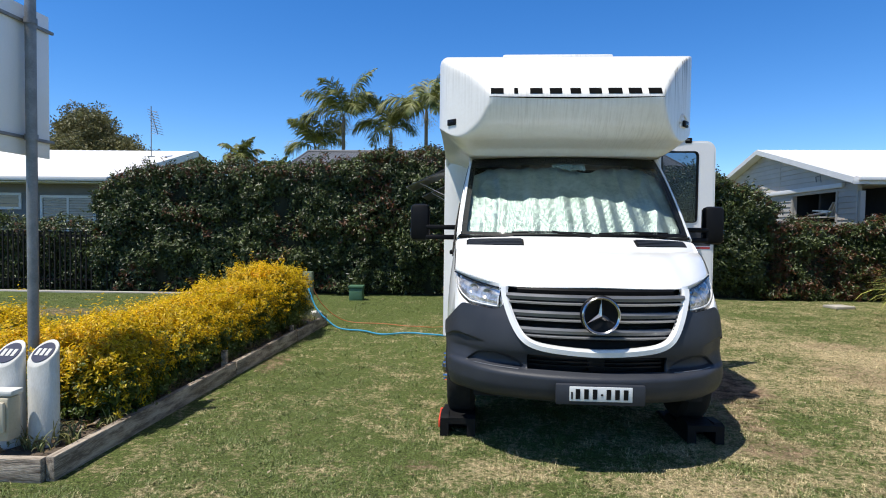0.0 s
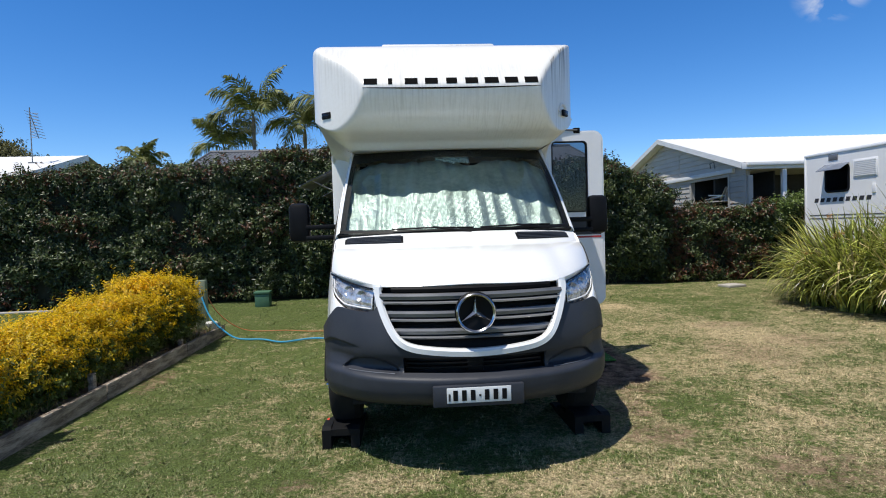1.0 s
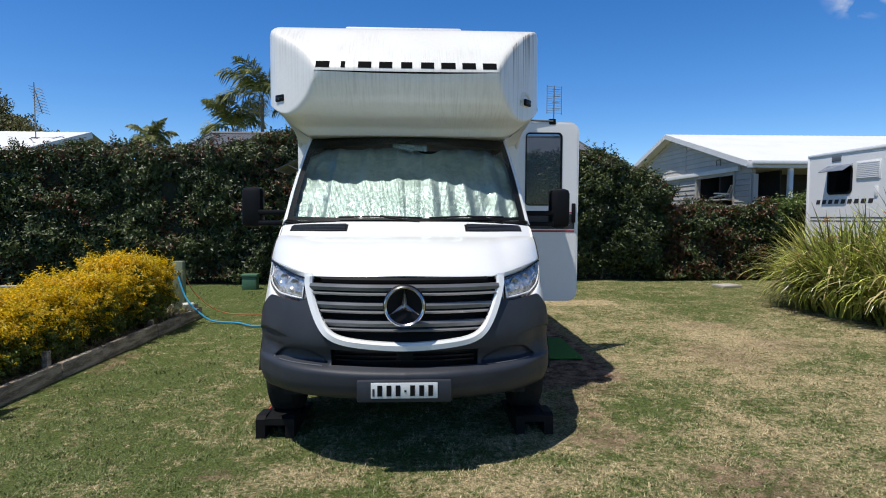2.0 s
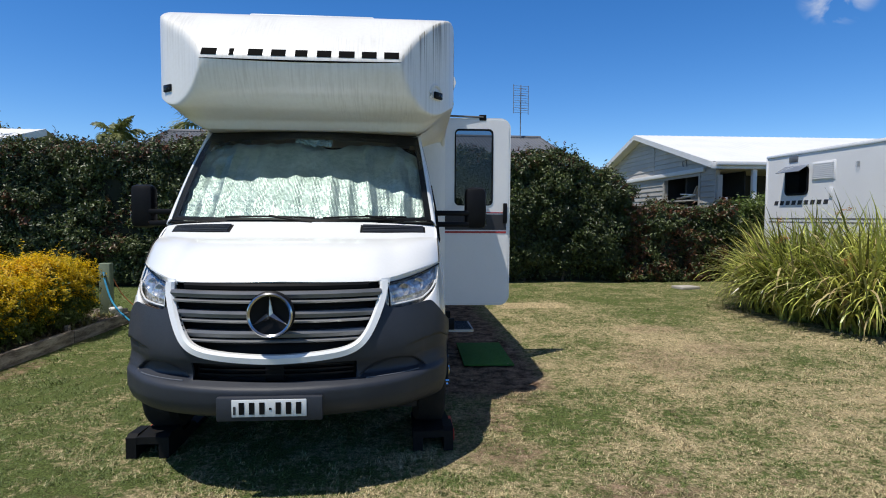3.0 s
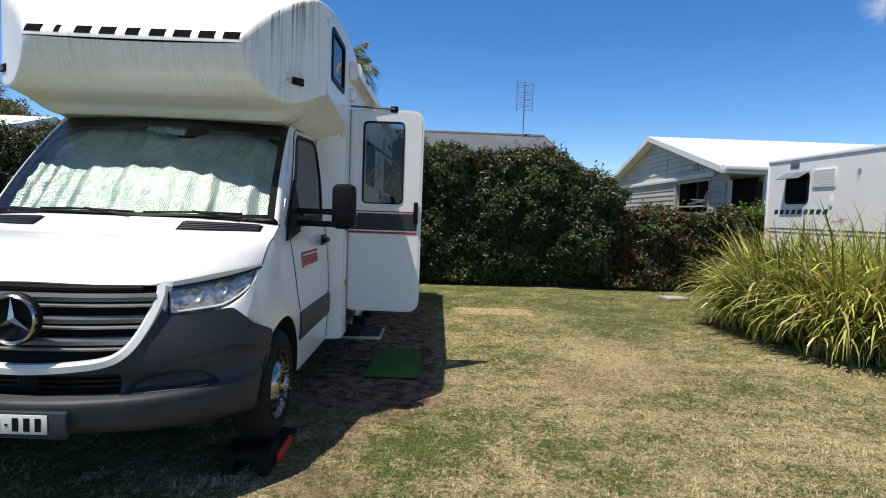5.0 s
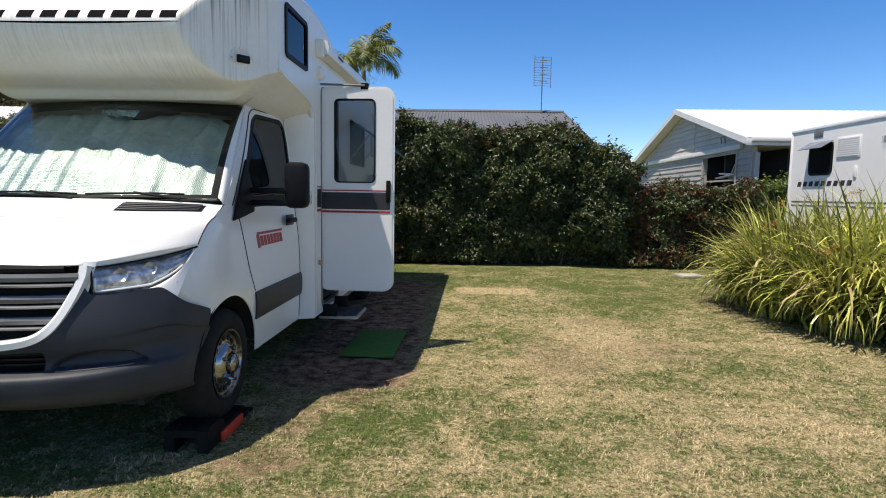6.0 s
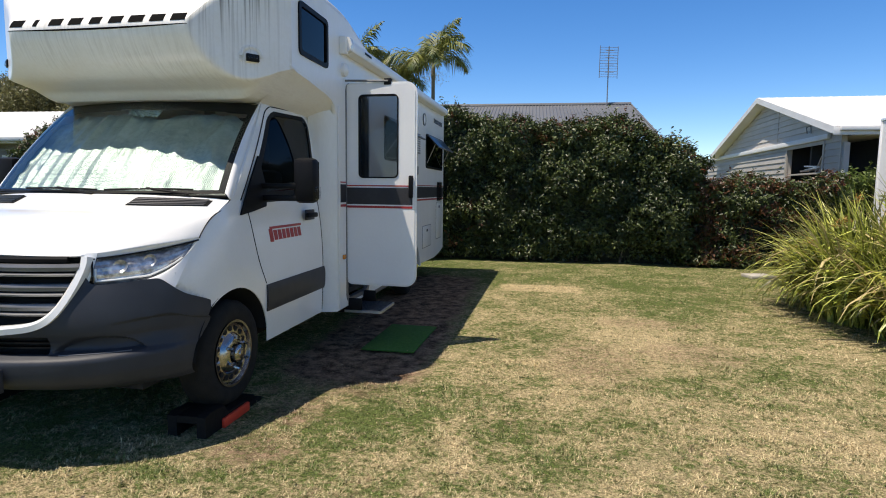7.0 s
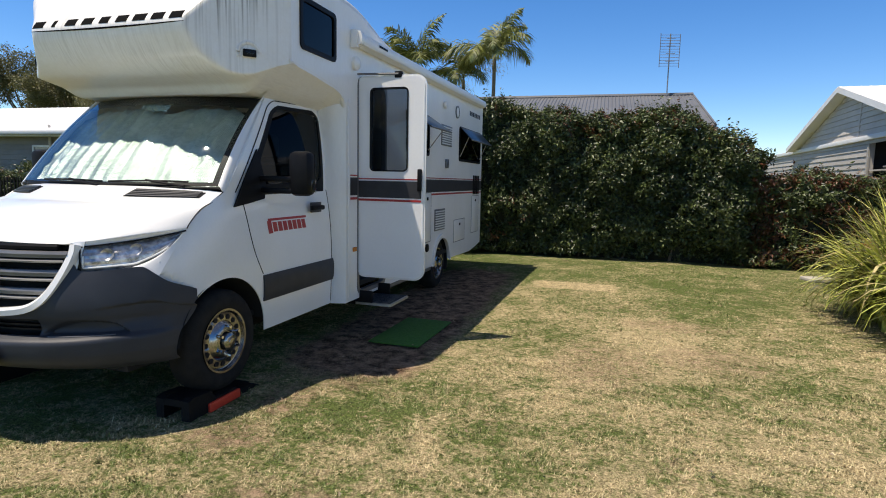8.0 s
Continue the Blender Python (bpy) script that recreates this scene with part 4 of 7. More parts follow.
# side walls: the outline follows the skin, with door, windows and arches open
edge = [nose_pt(HW, p) for p in PROF]
top = []
for _, y, z in edge:
    if z > 2.345 and (not top or math.hypot(y - top[-1][0], z - top[-1][1]) > 0.03):
        top.append((y, z))
under = [(7.62, 0.45), (7.30, 0.40), (6.89, 0.36), (5.74, 0.385)]
RA = 0.37
arch = [(5.37 + RA * math.cos(radians(a)), 0.352 + RA * math.sin(radians(a))) for a in span(5, 175, 18)]
front_edge = [(4.99, 0.37), (2.47, 0.37), (2.475, 2.10), (2.43, 2.180), (2.36, 2.225), (2.25, 2.253), (2.10, 2.272), (1.90, 2.300), (1.70, 2.320)]
outline = top + under + arch + front_edge
DOOR = rounded(2.715, 3.36, 0.42, 2.42, 0.08)
OWIN = rounded(1.725, 2.26, 2.475, 2.84, 0.035, 4)
MWIN = rounded(3.95, 4.74, 1.82, 2.29, 0.035, 4)
RWIN = rounded(6.15, 7.44, 1.81, 2.30, 0.04, 4)
for sgn in (-1, 1):
    holes = [OWIN, MWIN, RWIN] + ([DOOR] if sgn > 0 else [])
    wall = part("side_wall", slab([outline] + holes, lambda y, z: (sgn * HW, y, z), (-sgn * 0.03, 0, 0)), SIDE, van, "white composite side wall", smooth=False)
    # moulded return from the wall's lower front edge in to the cab roof
    lip = [(1.60, 2.325), (1.70, 2.320), (1.90, 2.300), (2.10, 2.272), (2.25, 2.253), (2.36, 2.225), (2.43, 2.180), (2.475, 2.10)]
    part("nose_underside", grid(lambda y, u: (sgn * (0.74 + (HW - 0.741) * u), y, 2.085 + (curve_at(lip, y) - 2.085) * max(0.0, (u - 0.09) / 0.91) ** 1.25 - 0.004 * math.sin(math.pi * u)), span(1.60, 2.475, 28), span(0, 1, 14)), GEL, van)
    part("nose_lip", tube([(sgn * (HW - 0.024), y, curve_at(lip, y) + 0.020) for y in span(1.58, 2.475, 24)], 0.026, 10), GEL, van)
    # body front return behind the cab door
    part("front_return", thick(grid(lambda u, z: (sgn * (0.83 + 0.239 * u ** 0.8), 2.42 + 0.05 * u * u, z), span(0, 1, 8), span(0.37, 2.20, 4)), 0.012), SIDE, van)
    part("corner_trim", boxed(sgn * (HW + 0.001), sgn * (HW + 0.010), 2.50, 2.535, 0.38, 2.20, bevel=0.003), SIDE, van)
    for name, y0, y1, z0, z1 in (("bed_window", 1.725, 2.26, 2.475, 2.84), ("dinette_window", 3.95, 4.74, 1.82, 2.29), ("rear_window", 6.15, 7.44, 1.81, 2.30)):
        fr = part("window_frame", slab([rounded(y0 - 0.012, y1 + 0.012, z0 - 0.012, z1 + 0.012, 0.045, 4), rounded(y0 + 0.024, y1 - 0.024, z0 + 0.024, z1 - 0.024, 0.03, 4)], lambda y, z: (sgn * (HW + 0.012), y, z), (-sgn * 0.03, 0, 0)), BLACK, van, "black framed tinted window")
        part("window_pane", boxed(sgn * (HW - 0.004), sgn * (HW - 0.001), y0 + 0.02, y1 - 0.02, z0 + 0.02, z1 - 0.02), TINT, fr)
        # near-black sheet behind each pane stands for the unlit interior
        part("window_backing", boxed(sgn * (HW - 0.06), sgn * (HW - 0.055), y0 - 0.03, y1 + 0.03, z0 - 0.03, z1 + 0.03), DARK, fr)
        if name != "bed_window":
            # acrylic pane propped open at the bottom
            drop = 0.62 if sgn < 0 else 0.33 if name == "dinette_window" else 0.25
            q = Matrix.Translation((sgn * (HW + 0.015), 0, z1)) @ Matrix.Rotation(radians(-sgn * (65 if sgn < 0 else 56 if name == "dinette_window" else 44)), 4, "Y")
            fl = part("window_flap", boxed(-0.006, 0.006, y0, y1, -drop, 0.0, bevel=0.004, m=q), mat("acrylic_flap", (0.03, 0.032, 0.036), rough=0.28, coat=0.1), van, "dark acrylic window flap propped open")
            part("flap_seal", boxed(-0.009, 0.009, y0 + 0.0, y1, -drop - 0.018, -drop, m=q), SATIN, fl)
            for y in (y0 + 0.04, y1 - 0.04):
                part("flap_stay", tube([q @ Vector((-sgn * 0.008, y, -drop * 0.75)), Vector((sgn * (HW + 0.01), y, z0 + 0.06))], 0.006, 6), TRIM_GREY, fl)
    # charcoal band with red pinstripes
    for y0, y1 in ((2.545, 2.70), (3.375, 7.60)) if sgn > 0 else ((2.545, 7.60),):
        part("charcoal_stripe", boxed(sgn * (HW + 0.0005), sgn * (HW + 0.003), y0, y1, 1.352, 1.515), CHAR, van, smooth=False)
        part("red_pinstripe", boxed(sgn * (HW + 0.0005), sgn * (HW + 0.003), y0, y1, 1.528, 1.540), RED, van, smooth=False)
        part("red_pinstripe", boxed(sgn * (HW + 0.0005), sgn * (HW + 0.003), y0, y1, 1.312, 1.334), RED, van, smooth=False)
    # emblem blocks near the tail
    for k in range(4):
        part("dark_mark", boxed(sgn * (HW + 0.004), sgn * (HW + 0.007), 7.02 + 0.11 * k, 7.10 + 0.11 * k, 1.29, 1.60), BLACK, van, smooth=False)
    # arch trim
    arc = [(sgn * (HW + 0.006), 5.37 + (RA + 0.02) * math.cos(radians(a)), 0.352 + (RA + 0.02) * math.sin(radians(a))) for a in span(2, 178, 24)]
    part("rear_arch_trim", sweep(arc, [(-0.03, -0.012), (0.03, -0.012), (0.03, 0.012), (-0.03, 0.012)], up=(1, 0, 0)), SIDE, van)
    bm = bmesh.new()
    inner = [[bm.verts.new((sgn * x, 5.37 + 0.385 * math.cos(radians(a)), 0.352 + 0.385 * math.sin(radians(a)))) for x in (0.55, 1.04)] for a in span(-20, 200, 20)]
    for i in range(19):
        bm.faces.new((inner[i][0], inner[i + 1][0], inner[i + 1][1], inner[i][1]))
    bm.faces.new([r[0] for r in inner])
    part("rear_arch_liner", bm, DARK, van)
    # hatches and vents on the wall
    for y0, y1, z0, z1 in ((4.55, 4.86, 0.72, 1.34), (5.95, 6.55, 0.60, 0.92), (6.98, 7.42, 0.66, 1.26), (3.95, 4.4, 0.50, 0.85)):
        hatch = part("wall_hatch", boxed(sgn * HW, sgn * (HW + 0.006), y0, y1, z0, z1, bevel=0.003), SIDE, van)
        part("hatch_seal", slab([rounded(y0 - 0.01, y1 + 0.01, z0 - 0.01, z1 + 0.01, 0.02, 3), rounded(y0 - 0.002, y1 + 0.002, z0 - 0.002, z1 + 0.002, 0.02, 3)], lambda y, z: (sgn * (HW + 0.001), y, z), (sgn * 0.004, 0, 0)), SATIN, hatch)
        part("hatch_lock", boxed(sgn * (HW + 0.006), sgn * (HW + 0.014), (y0 + y1) / 2 - 0.03, (y0 + y1) / 2 + 0.03, z1 - 0.09, z1 - 0.05, bevel=0.003), BLACK, hatch)
    for y0, y1, z0, z1 in ((5.02, 5.48, 0.83, 1.12), (5.25, 5.75, 1.98, 2.26)):
        louvre = part("louvre_vent", boxed(sgn * HW, sgn * (HW + 0.008), y0, y1, z0, z1, bevel=0.003), SATIN, van)
        for k in range(8):
            z = z0 + 0.03 + (z1 - z0 - 0.06) * k / 7
            part("louvre_slat", boxed(sgn * (HW + 0.008), sgn * (HW + 0.018), y0 + 0.03, y1 - 0.03, z - 0.010, z + 0.006), SIDE, louvre, smooth=False)
    part("side_marker", boxed(sgn * HW, sgn * (HW + 0.018), 2.60, 2.66, 0.83, 0.87, bevel=0.004), AMBER, van)
    part("rain_cap", lathe([(0, 0.0), (0.01, 0.05), (0.04, 0.045), (0.05, 0.0)], 16, (sgn, 0, 0), (sgn * HW, 5.35, 2.52)), SIDE, van)
    part("speaker_cover", lathe([(0, 0.075), (0.012, 0.07), (0.014, 0.0)], 20, (sgn, 0, 0), (sgn * HW, 6.0, 2.50)), SIDE, van)
    # corner marker lamp in a moulded recess
    turn = Matrix.Translation((0.915, 1.312, 2.348)) @ Matrix.Rotation(radians(51), 4, "Z") if sgn > 0 else Matrix.Translation((-0.945, 1.256, 2.348)) @ Matrix.Rotation(radians(-38), 4, "Z")
    hood = part("lamp_hood", boxed(-0.052, 0.052, -0.008, 0.05, -0.036, 0.032, bevel=0.008, m=turn), GEL, van)
    part("lamp_brow", tube([turn @ Vector((0.075 * math.cos(a), 0.004, -0.01 + 0.080 * math.sin(a))) for a in span(0.2, 3.4, 16)], 0.016, 8), GEL, hood)
    part("clearance_lamp", boxed(-0.045, 0.045, -0.030, -0.010, -0.028, 0.022, bevel=0.006, m=turn), BLACK, hood)
    part("clearance_lens", boxed(-0.032, 0.032, -0.036, -0.029, -0.016, 0.012, bevel=0.003, m=turn), CLEAR, hood)
part("rear_wall", boxed(-HW + 0.031, HW - 0.031, 7.585, 7.615, 0.45, 2.85), SIDE, van)
part("coach_floor", boxed(-HW + 0.031, HW - 0.031, 2.45, 7.58, 0.47, 0.52), DARK, van)
INT = mat("interior_panel", (0.30, 0.28, 0.25), (0.36, 0.34, 0.30), rough=0.6)
part("interior_partition", boxed(-0.2, -0.17, 2.6, 7.5, 0.52, 2.6), INT, van)
part("coach_bulkhead", boxed(-1.03, 1.03, 3.75, 3.78, 0.52, 2.6), INT, van)
part("bed_floor", boxed(-0.95, 0.95, 1.75, 2.6, 2.42, 2.45), INT, van)
# plain dark letter-like blocks and an underline on the nose
for k, w in enumerate((0.098, 0.030, 0.094, 0.094, 0.080, 0.094, 0.104, 0.098, 0.100)):
    x = -0.65 + 0.098 / 2 + k * 0.1495 + (0.0 if k != 1 else -0.005)
    part("dark_mark", thick(grid(lambda u, v: Vector(nose_pt(x + (u - 0.5) * w, (curve_at([(2.46, 0.985), (2.515, 0.985), (2.58, 1.03)], 2.518 + 0.05 * v), 2.518 + 0.05 * v))) + Vector((0, -0.004, 0)), (0, 0.5, 1), (0, 0.5, 1)), 0.003), MARK, van, smooth=False)
part("dark_underline", thick(grid(lambda x, v: Vector(nose_pt(x, (0.984, 2.492 - 0.014 * (1 - (x / 0.66) ** 2) + (0.003 + 0.009 * (1 - (x / 0.66) ** 2)) * v))) + Vector((0, -0.004, 0)), span(-0.66, 0.66, 25), (0, 1)), 0.003), MARK, van)
# roof hatch and small roof fittings
hatch = part("roof_hatch", boxed(-0.53, 0.45, 1.75, 2.40, 2.96, 3.052, bevel=0.02), GEL, van)
part("roof_hatch", boxed(-0.3, 0.3, 5.0, 5.6, 2.87, 2.95, bevel=0.03), GEL, van)
part("roof_dome", lathe([(0, 0.16), (0.08, 0.15), (0.14, 0.10), (0.16, 0.0)], 20, (0, 0, 1), (0.45, 6.6, 2.87)), GEL, van)
# awning case
prof = [(0.0, -0.06), (0.045, -0.062), (0.085, -0.045), (0.10, 0.0), (0.085, 0.045), (0.04, 0.06), (0.0, 0.06)]
awn = part("awning_case", sweep([(HW + 0.002, y, curve_at([(2.6, 2.735), (3.4, 2.745), (7.4, 2.79)], y)) for y in span(2.60, 7.42, 10)], prof), SIDE, van, "white rolled awning case under the roof edge")
part("awning_cap", sweep([(HW + 0.002, y, 2.735) for y in (2.555, 2.62)], [(a * 1.12, b * 1.18) for a, b in prof]), WHITE, awn)
part("awning_bracket", boxed(HW, HW + 0.07, 2.54, 2.58, 2.65, 2.80, bevel=0.008), SIDE, awn)
part("awning_mark", boxed(HW + 0.103, HW + 0.105, 2.95, 3.15, 2.735, 2.755), BLACK, awn)

# entry door, swung open square to the wall
DX = Matrix.Translation((HW - 0.02, 2.715, 0)) @ Matrix.Rotation(radians(-2.0), 4, "Z")


def dpt(x, z, y=0.0):
    return DX @ Vector((x, y, z))


out_v, leaf = (DX.to_3x3() @ Vector((0, 0.035, 0))), rounded(0.0, 0.675, 0.60, 2.415, 0.085)
hole = rounded(0.145, 0.515, 1.58, 2.32, 0.04)
DOORW = mat("white_door_skin", (0.85, 0.85, 0.855), (0.81, 0.81, 0.815), rough=0.3, scale=2, fine=50, coat=0.3)
door = part("entry_door", slab([leaf, hole], lambda x, z: dpt(x, z), out_v), DOORW, van, "white entry door standing open", smooth=False)
part("door_edge", sweep([dpt(x, z, 0.014) for x, z in leaf], [(-0.018, -0.008), (0.018, -0.008), (0.018, 0.006), (-0.018, 0.006)], closed=True, up=out_v), WHITE, door)
part("door_window_frame", slab([rounded(0.140, 0.520, 1.575, 2.325, 0.045), rounded(0.152, 0.508, 1.587, 2.313, 0.035)], lambda x, z: dpt(x, z, -0.006), (DX.to_3x3() @ Vector((0, 0.047, 0)))), BLACK, door)
part("door_window", slab([rounded(0.15, 0.51, 1.585, 2.315, 0.035)], lambda x, z: dpt(x, z, 0.012), (DX.to_3x3() @ Vector((0, 0.003, 0)))), glass("door_glass", (0.55, 0.57, 0.59), ior=1.4), door, "tinted door window", smooth=False)
part("door_stripe", slab([rounded(0.02, 0.655, 1.335, 1.488, 0.004, 1)], lambda x, z: dpt(x, z, -0.003), (DX.to_3x3() @ Vector((0, 0.002, 0)))), CHAR, door, smooth=False)
for z0, z1 in ((1.302, 1.322), (1.500, 1.511)):
    part("door_pinstripe", slab([rounded(0.02, 0.655, z0, z1, 0.003, 1)], lambda x, z: dpt(x, z, -0.003), (DX.to_3x3() @ Vector((0, 0.002, 0)))), RED, door, smooth=False)
part("door_latch", boxed(0.622, 0.662, -0.03, 0.0, 1.40, 1.60, bevel=0.010, m=DX), BLACK, door, "black door latch")
for z in (0.80, 1.45, 2.20):
    part("door_hinge", boxed(-0.03, 0.02, -0.008, 0.02, z - 0.06, z + 0.06, bevel=0.004, m=DX), BLACK, door)
part("door_stay", tube([dpt(-0.01, 2.450, -0.02), dpt(0.42, 2.44, 0.0)], 0.010, 8), SATIN, door)
part("stay_block", boxed(0.38, 0.45, -0.005, 0.045, 2.405, 2.465, bevel=0.008, m=DX), BLACK, door)
part("porch_light", lathe([(0, 0.06), (0.03, 0.06), (0.05, 0.035), (0.055, 0.0)], 18, (1, 0, 0), (HW, 2.63, 2.53)), SIDE, van)
# door frame and step
part("door_frame", slab([rounded(2.695, 3.38, 0.40, 2.44, 0.09), rounded(2.735, 3.34, 0.44, 2.40, 0.07)], lambda y, z: (HW + 0.006, y, z), (-0.05, 0, 0)), SATIN, van)
part("step_well", boxed(0.62, 0.64, 2.70, 3.37, 0.45, 0.80), DARK, van)
TREAD = mat("step_metal", (0.55, 0.55, 0.54), (0.42, 0.42, 0.41), rough=0.45, metal=0.8, scale=20)
step = part("entry_step", slab([rounded(1.02, 1.40, 2.74, 3.22, 0.03, 4)], lambda x, y: (x, y, 0.305), (0, 0, 0.022)), TREAD, van, "fold-out aluminium entry step")
for k in range(9):
    part("step_rib", boxed(1.06, 1.38, 2.78 + 0.05 * k, 2.80 + 0.05 * k, 0.327, 0.333, bevel=0.002), GREY_PL, step, smooth=False)
for y in (2.76, 3.20):
    part("step_arm", boxed(0.85, 1.20, y - 0.012, y + 0.012, 0.30, 0.44, bevel=0.004), BLACK, step)
# small fittings on the entry side
part("speaker_ring", sweep([(HW + 0.008, 6.0 + 0.082 * math.cos(a), 2.50 + 0.082 * math.sin(a)) for a in span(0, 5.9, 20)], [(-0.008, -0.008), (0.008, -0.008), (0.008, 0.008), (-0.008, 0.008)], closed=True, up=(1, 0, 0)), SATIN, van)
part("socket_cover", boxed(HW, HW + 0.03, 5.45, 5.55, 1.68, 1.80, bevel=0.008), SATIN, van)
for k in range(7):
    part("dark_mark", boxed(HW + 0.001, HW + 0.003, 6.72 + 0.10 * k, 6.79 + 0.10 * k, 2.535, 2.605), GREY_PL, van, smooth=False)
part("filler_cap", lathe([(0, 0.055), (0.018, 0.052), (0.024, 0.035), (0.024, 0.0)], 18, (1, 0, 0), (HW, 4.72, 0.64)), BLACK, van)
part("skirt_rail", boxed(HW - 0.03, HW + 0.004, 3.40, 4.90, 0.33, 0.375, bevel=0.006), SATIN, van)

# ---- things at the motorhome ----
RAMP = mat("black_ramp_plastic", (0.005, 0.005, 0.0055), (0.009, 0.009, 0.009), rough=0.65, spec=0.2, fine=200, bump=0.2)
RED_PL = mat("red_plastic", (0.78, 0.07, 0.03), (0.68, 0.055, 0.03), rough=0.45)


def ramp(x, y, s):
    bm = bmesh.new()
    # stepped wedge, high end towards the front, with an open arch in its face
    prof = [(-0.30, 0.0), (-0.30, 0.125), (-0.26, 0.14), (-0.10, 0.13), (-0.06, 0.075), (0.14, 0.07), (0.18, 0.035), (0.34, 0.03), (0.40, 0.0)]
    for a, b in ((-0.125, -0.065), (0.065, 0.125)):
        lo = [bm.verts.new((a, py, pz)) for py, pz in prof]
        hi = [bm.verts.new((b, py, pz)) for py, pz in prof]
        bm.faces.new(lo), bm.faces.new(hi)
        for i in range(len(prof)):
            bm.faces.new((lo[i], lo[(i + 1) % len(prof)], hi[(i + 1) % len(prof)], hi[i]))
    box(bm, -0.066, 0.066, -0.298, -0.10, 0.085, 0.128)
    box(bm, -0.066, 0.066, -0.10, 0.36, 0.0, 0.030)
    r = thing("levelling_ramp", "black plastic levelling ramp under the front tyre", "ramp", VM @ pose(x, y, 0.004), group="levelling ramps")
    part("wedge", bm, RAMP, r, smooth=False)
    part("end_stop", boxed(s * 0.126, s * 0.148, -0.14, 0.16, 0.0, 0.060, bevel=0.006), RED_PL, r, "red plastic side piece")
    return r


ramp(0.86, 0.86, 1)
ramp(-0.86, 0.86, -1)
thing("door_mat", "green artificial turf mat on the grass", "mat", pose(2.61, 6.44, 0.022, 0, 0, -3), boxed(-0.245, 0.245, -0.49, 0.49, -0.006, 0.008, bevel=0.003), mat("green_turf", (0.040, 0.135, 0.018), (0.065, 0.20, 0.030), rough=0.95, scale=30, fine=300, bump=0.8, bump_scale=350))

HOSE = mat("blue_hose_plastic", (0.04, 0.28, 0.48), (0.05, 0.33, 0.55), rough=0.4)
ORANGE = mat("orange_cord", (0.50, 0.17, 0.05), (0.42, 0.14, 0.05), rough=0.5)
hose = [(-2.12, 8.55, 0.70), (-2.08, 8.5, 0.58), (-1.95, 8.4, 0.32), (-1.75, 8.3, 0.14), (-1.55, 8.25, 0.03), (-1.2, 8.15, 0.02), (-0.9, 7.9, 0.02), (-0.55, 8.05, 0.02), (-0.2, 7.95, 0.02), (0.02, 7.95, 0.03), (0.05, 8.0, 0.25), (0.06, 8.05, 0.55), (0.12, 8.1, 0.72)]
thing("water_hose", "light blue water hose lying on the grass", "hose", bm=tube(along(hose, 6), 0.012), material=HOSE)
cord = [(-2.1, 8.75, 0.62), (-1.98, 8.8, 0.35), (-1.75, 8.85, 0.12), (-1.5, 8.9, 0.02), (-1.0, 8.8, 0.02), (-0.5, 8.6, 0.02), (0.0, 8.8, 0.03), (0.1, 8.85, 0.5)]
thing("extension_lead", "orange extension lead lying on the grass", "extension lead", bm=tube(along(cord, 6), 0.007, 6), material=ORANGE)

# ---- planting bed with timber edging ----
TIMBER = mat("weathered_timber", (0.13, 0.10, 0.075), (0.44, 0.37, 0.29), rough=0.85, scale=4, fine=26, bump=0.8, contrast=(0.40, 0.60), bump_scale=25, stretch=(6, 0.8, 6), obj=0.2)
TIMBER_X = mat("weathered_timber_across", (0.13, 0.10, 0.075), (0.44, 0.37, 0.29), rough=0.85, scale=4, fine=26, bump=0.8, contrast=(0.40, 0.60), bump_scale=25, stretch=(0.8, 6, 6), obj=0.2)
SOIL = mat("bed_soil", (0.07, 0.05, 0.035), (0.13, 0.10, 0.07), rough=0.95, scale=6, fine=60, bump=0.8, bump_scale=40)
E0, E1 = Vector((-2.17, 3.25)), Vector((-1.87, 8.80))


def edge_x(y):
    return E0.x + (E1.x - E0.x) * (y - E0.y) / (E1.y - E0.y)


edging = thing("garden_edging", "weathered grey timber sleepers edging the planting bed", "edging", kind="structure")
ang = math.degrees(math.atan2(E1.x - E0.x, E1.y - E0.y))
for k, (y0, y1) in enumerate(((3.25, 5.62), (5.63, 7.42), (7.43, 8.78))):
    s = part("sleeper", boxed(-0.055, 0.0, 0, y1 - y0, -0.03, 0.14 + 0.006 * (k % 2), bevel=0.008), TIMBER, edging)
    s.matrix_basis = pose(edge_x(y0) + 0.004 * k, y0, 0, 0.1, 0, -ang)
s = part("sleeper", boxed(-2.6, -0.058, 0.0, 0.055, -0.03, 0.135, bevel=0.008), TIMBER_X, edging)
s.matrix_basis = pose(E0.x, E0.y - 0.03, 0)
s = part("sleeper", boxed(-1.1, -0.058, -0.055, 0.0, -0.03, 0.18, bevel=0.008), TIMBER_X, edging)
s.matrix_basis = pose(E1.x, E1.y, 0)
for y in (5.55, 7.45):
    part("edging_peg", boxed(edge_x(y) - 0.11, edge_x(y) - 0.06, y - 0.03, y + 0.03, 0.0, 0.27 if y < 6 else 0.2, bevel=0.006), TIMBER, edging)
thing("bed_soil", "dark soil and leaf litter in the planting bed", "soil", bm=grid(lambda x, y: (edge_x(y) - 0.05 - x, y, 0.10 + 0.03 * noise.noise((x * 3, y * 3, 1))), span(0, 2.4, 16), span(3.27, 8.75, 36)), material=SOIL, kind="structure")

GOLD = leaf_mat("golden_leaf", (0.84, 0.54, 0.010), (0.50, 0.41, 0.016), island=0.5, trans=0.5)
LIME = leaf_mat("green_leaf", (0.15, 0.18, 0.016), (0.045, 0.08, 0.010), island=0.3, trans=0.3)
BARK = mat("bark", (0.12, 0.09, 0.065), (0.20, 0.16, 0.12), rough=0.9, scale=8, fine=50, bump=0.6, bump_scale=40)


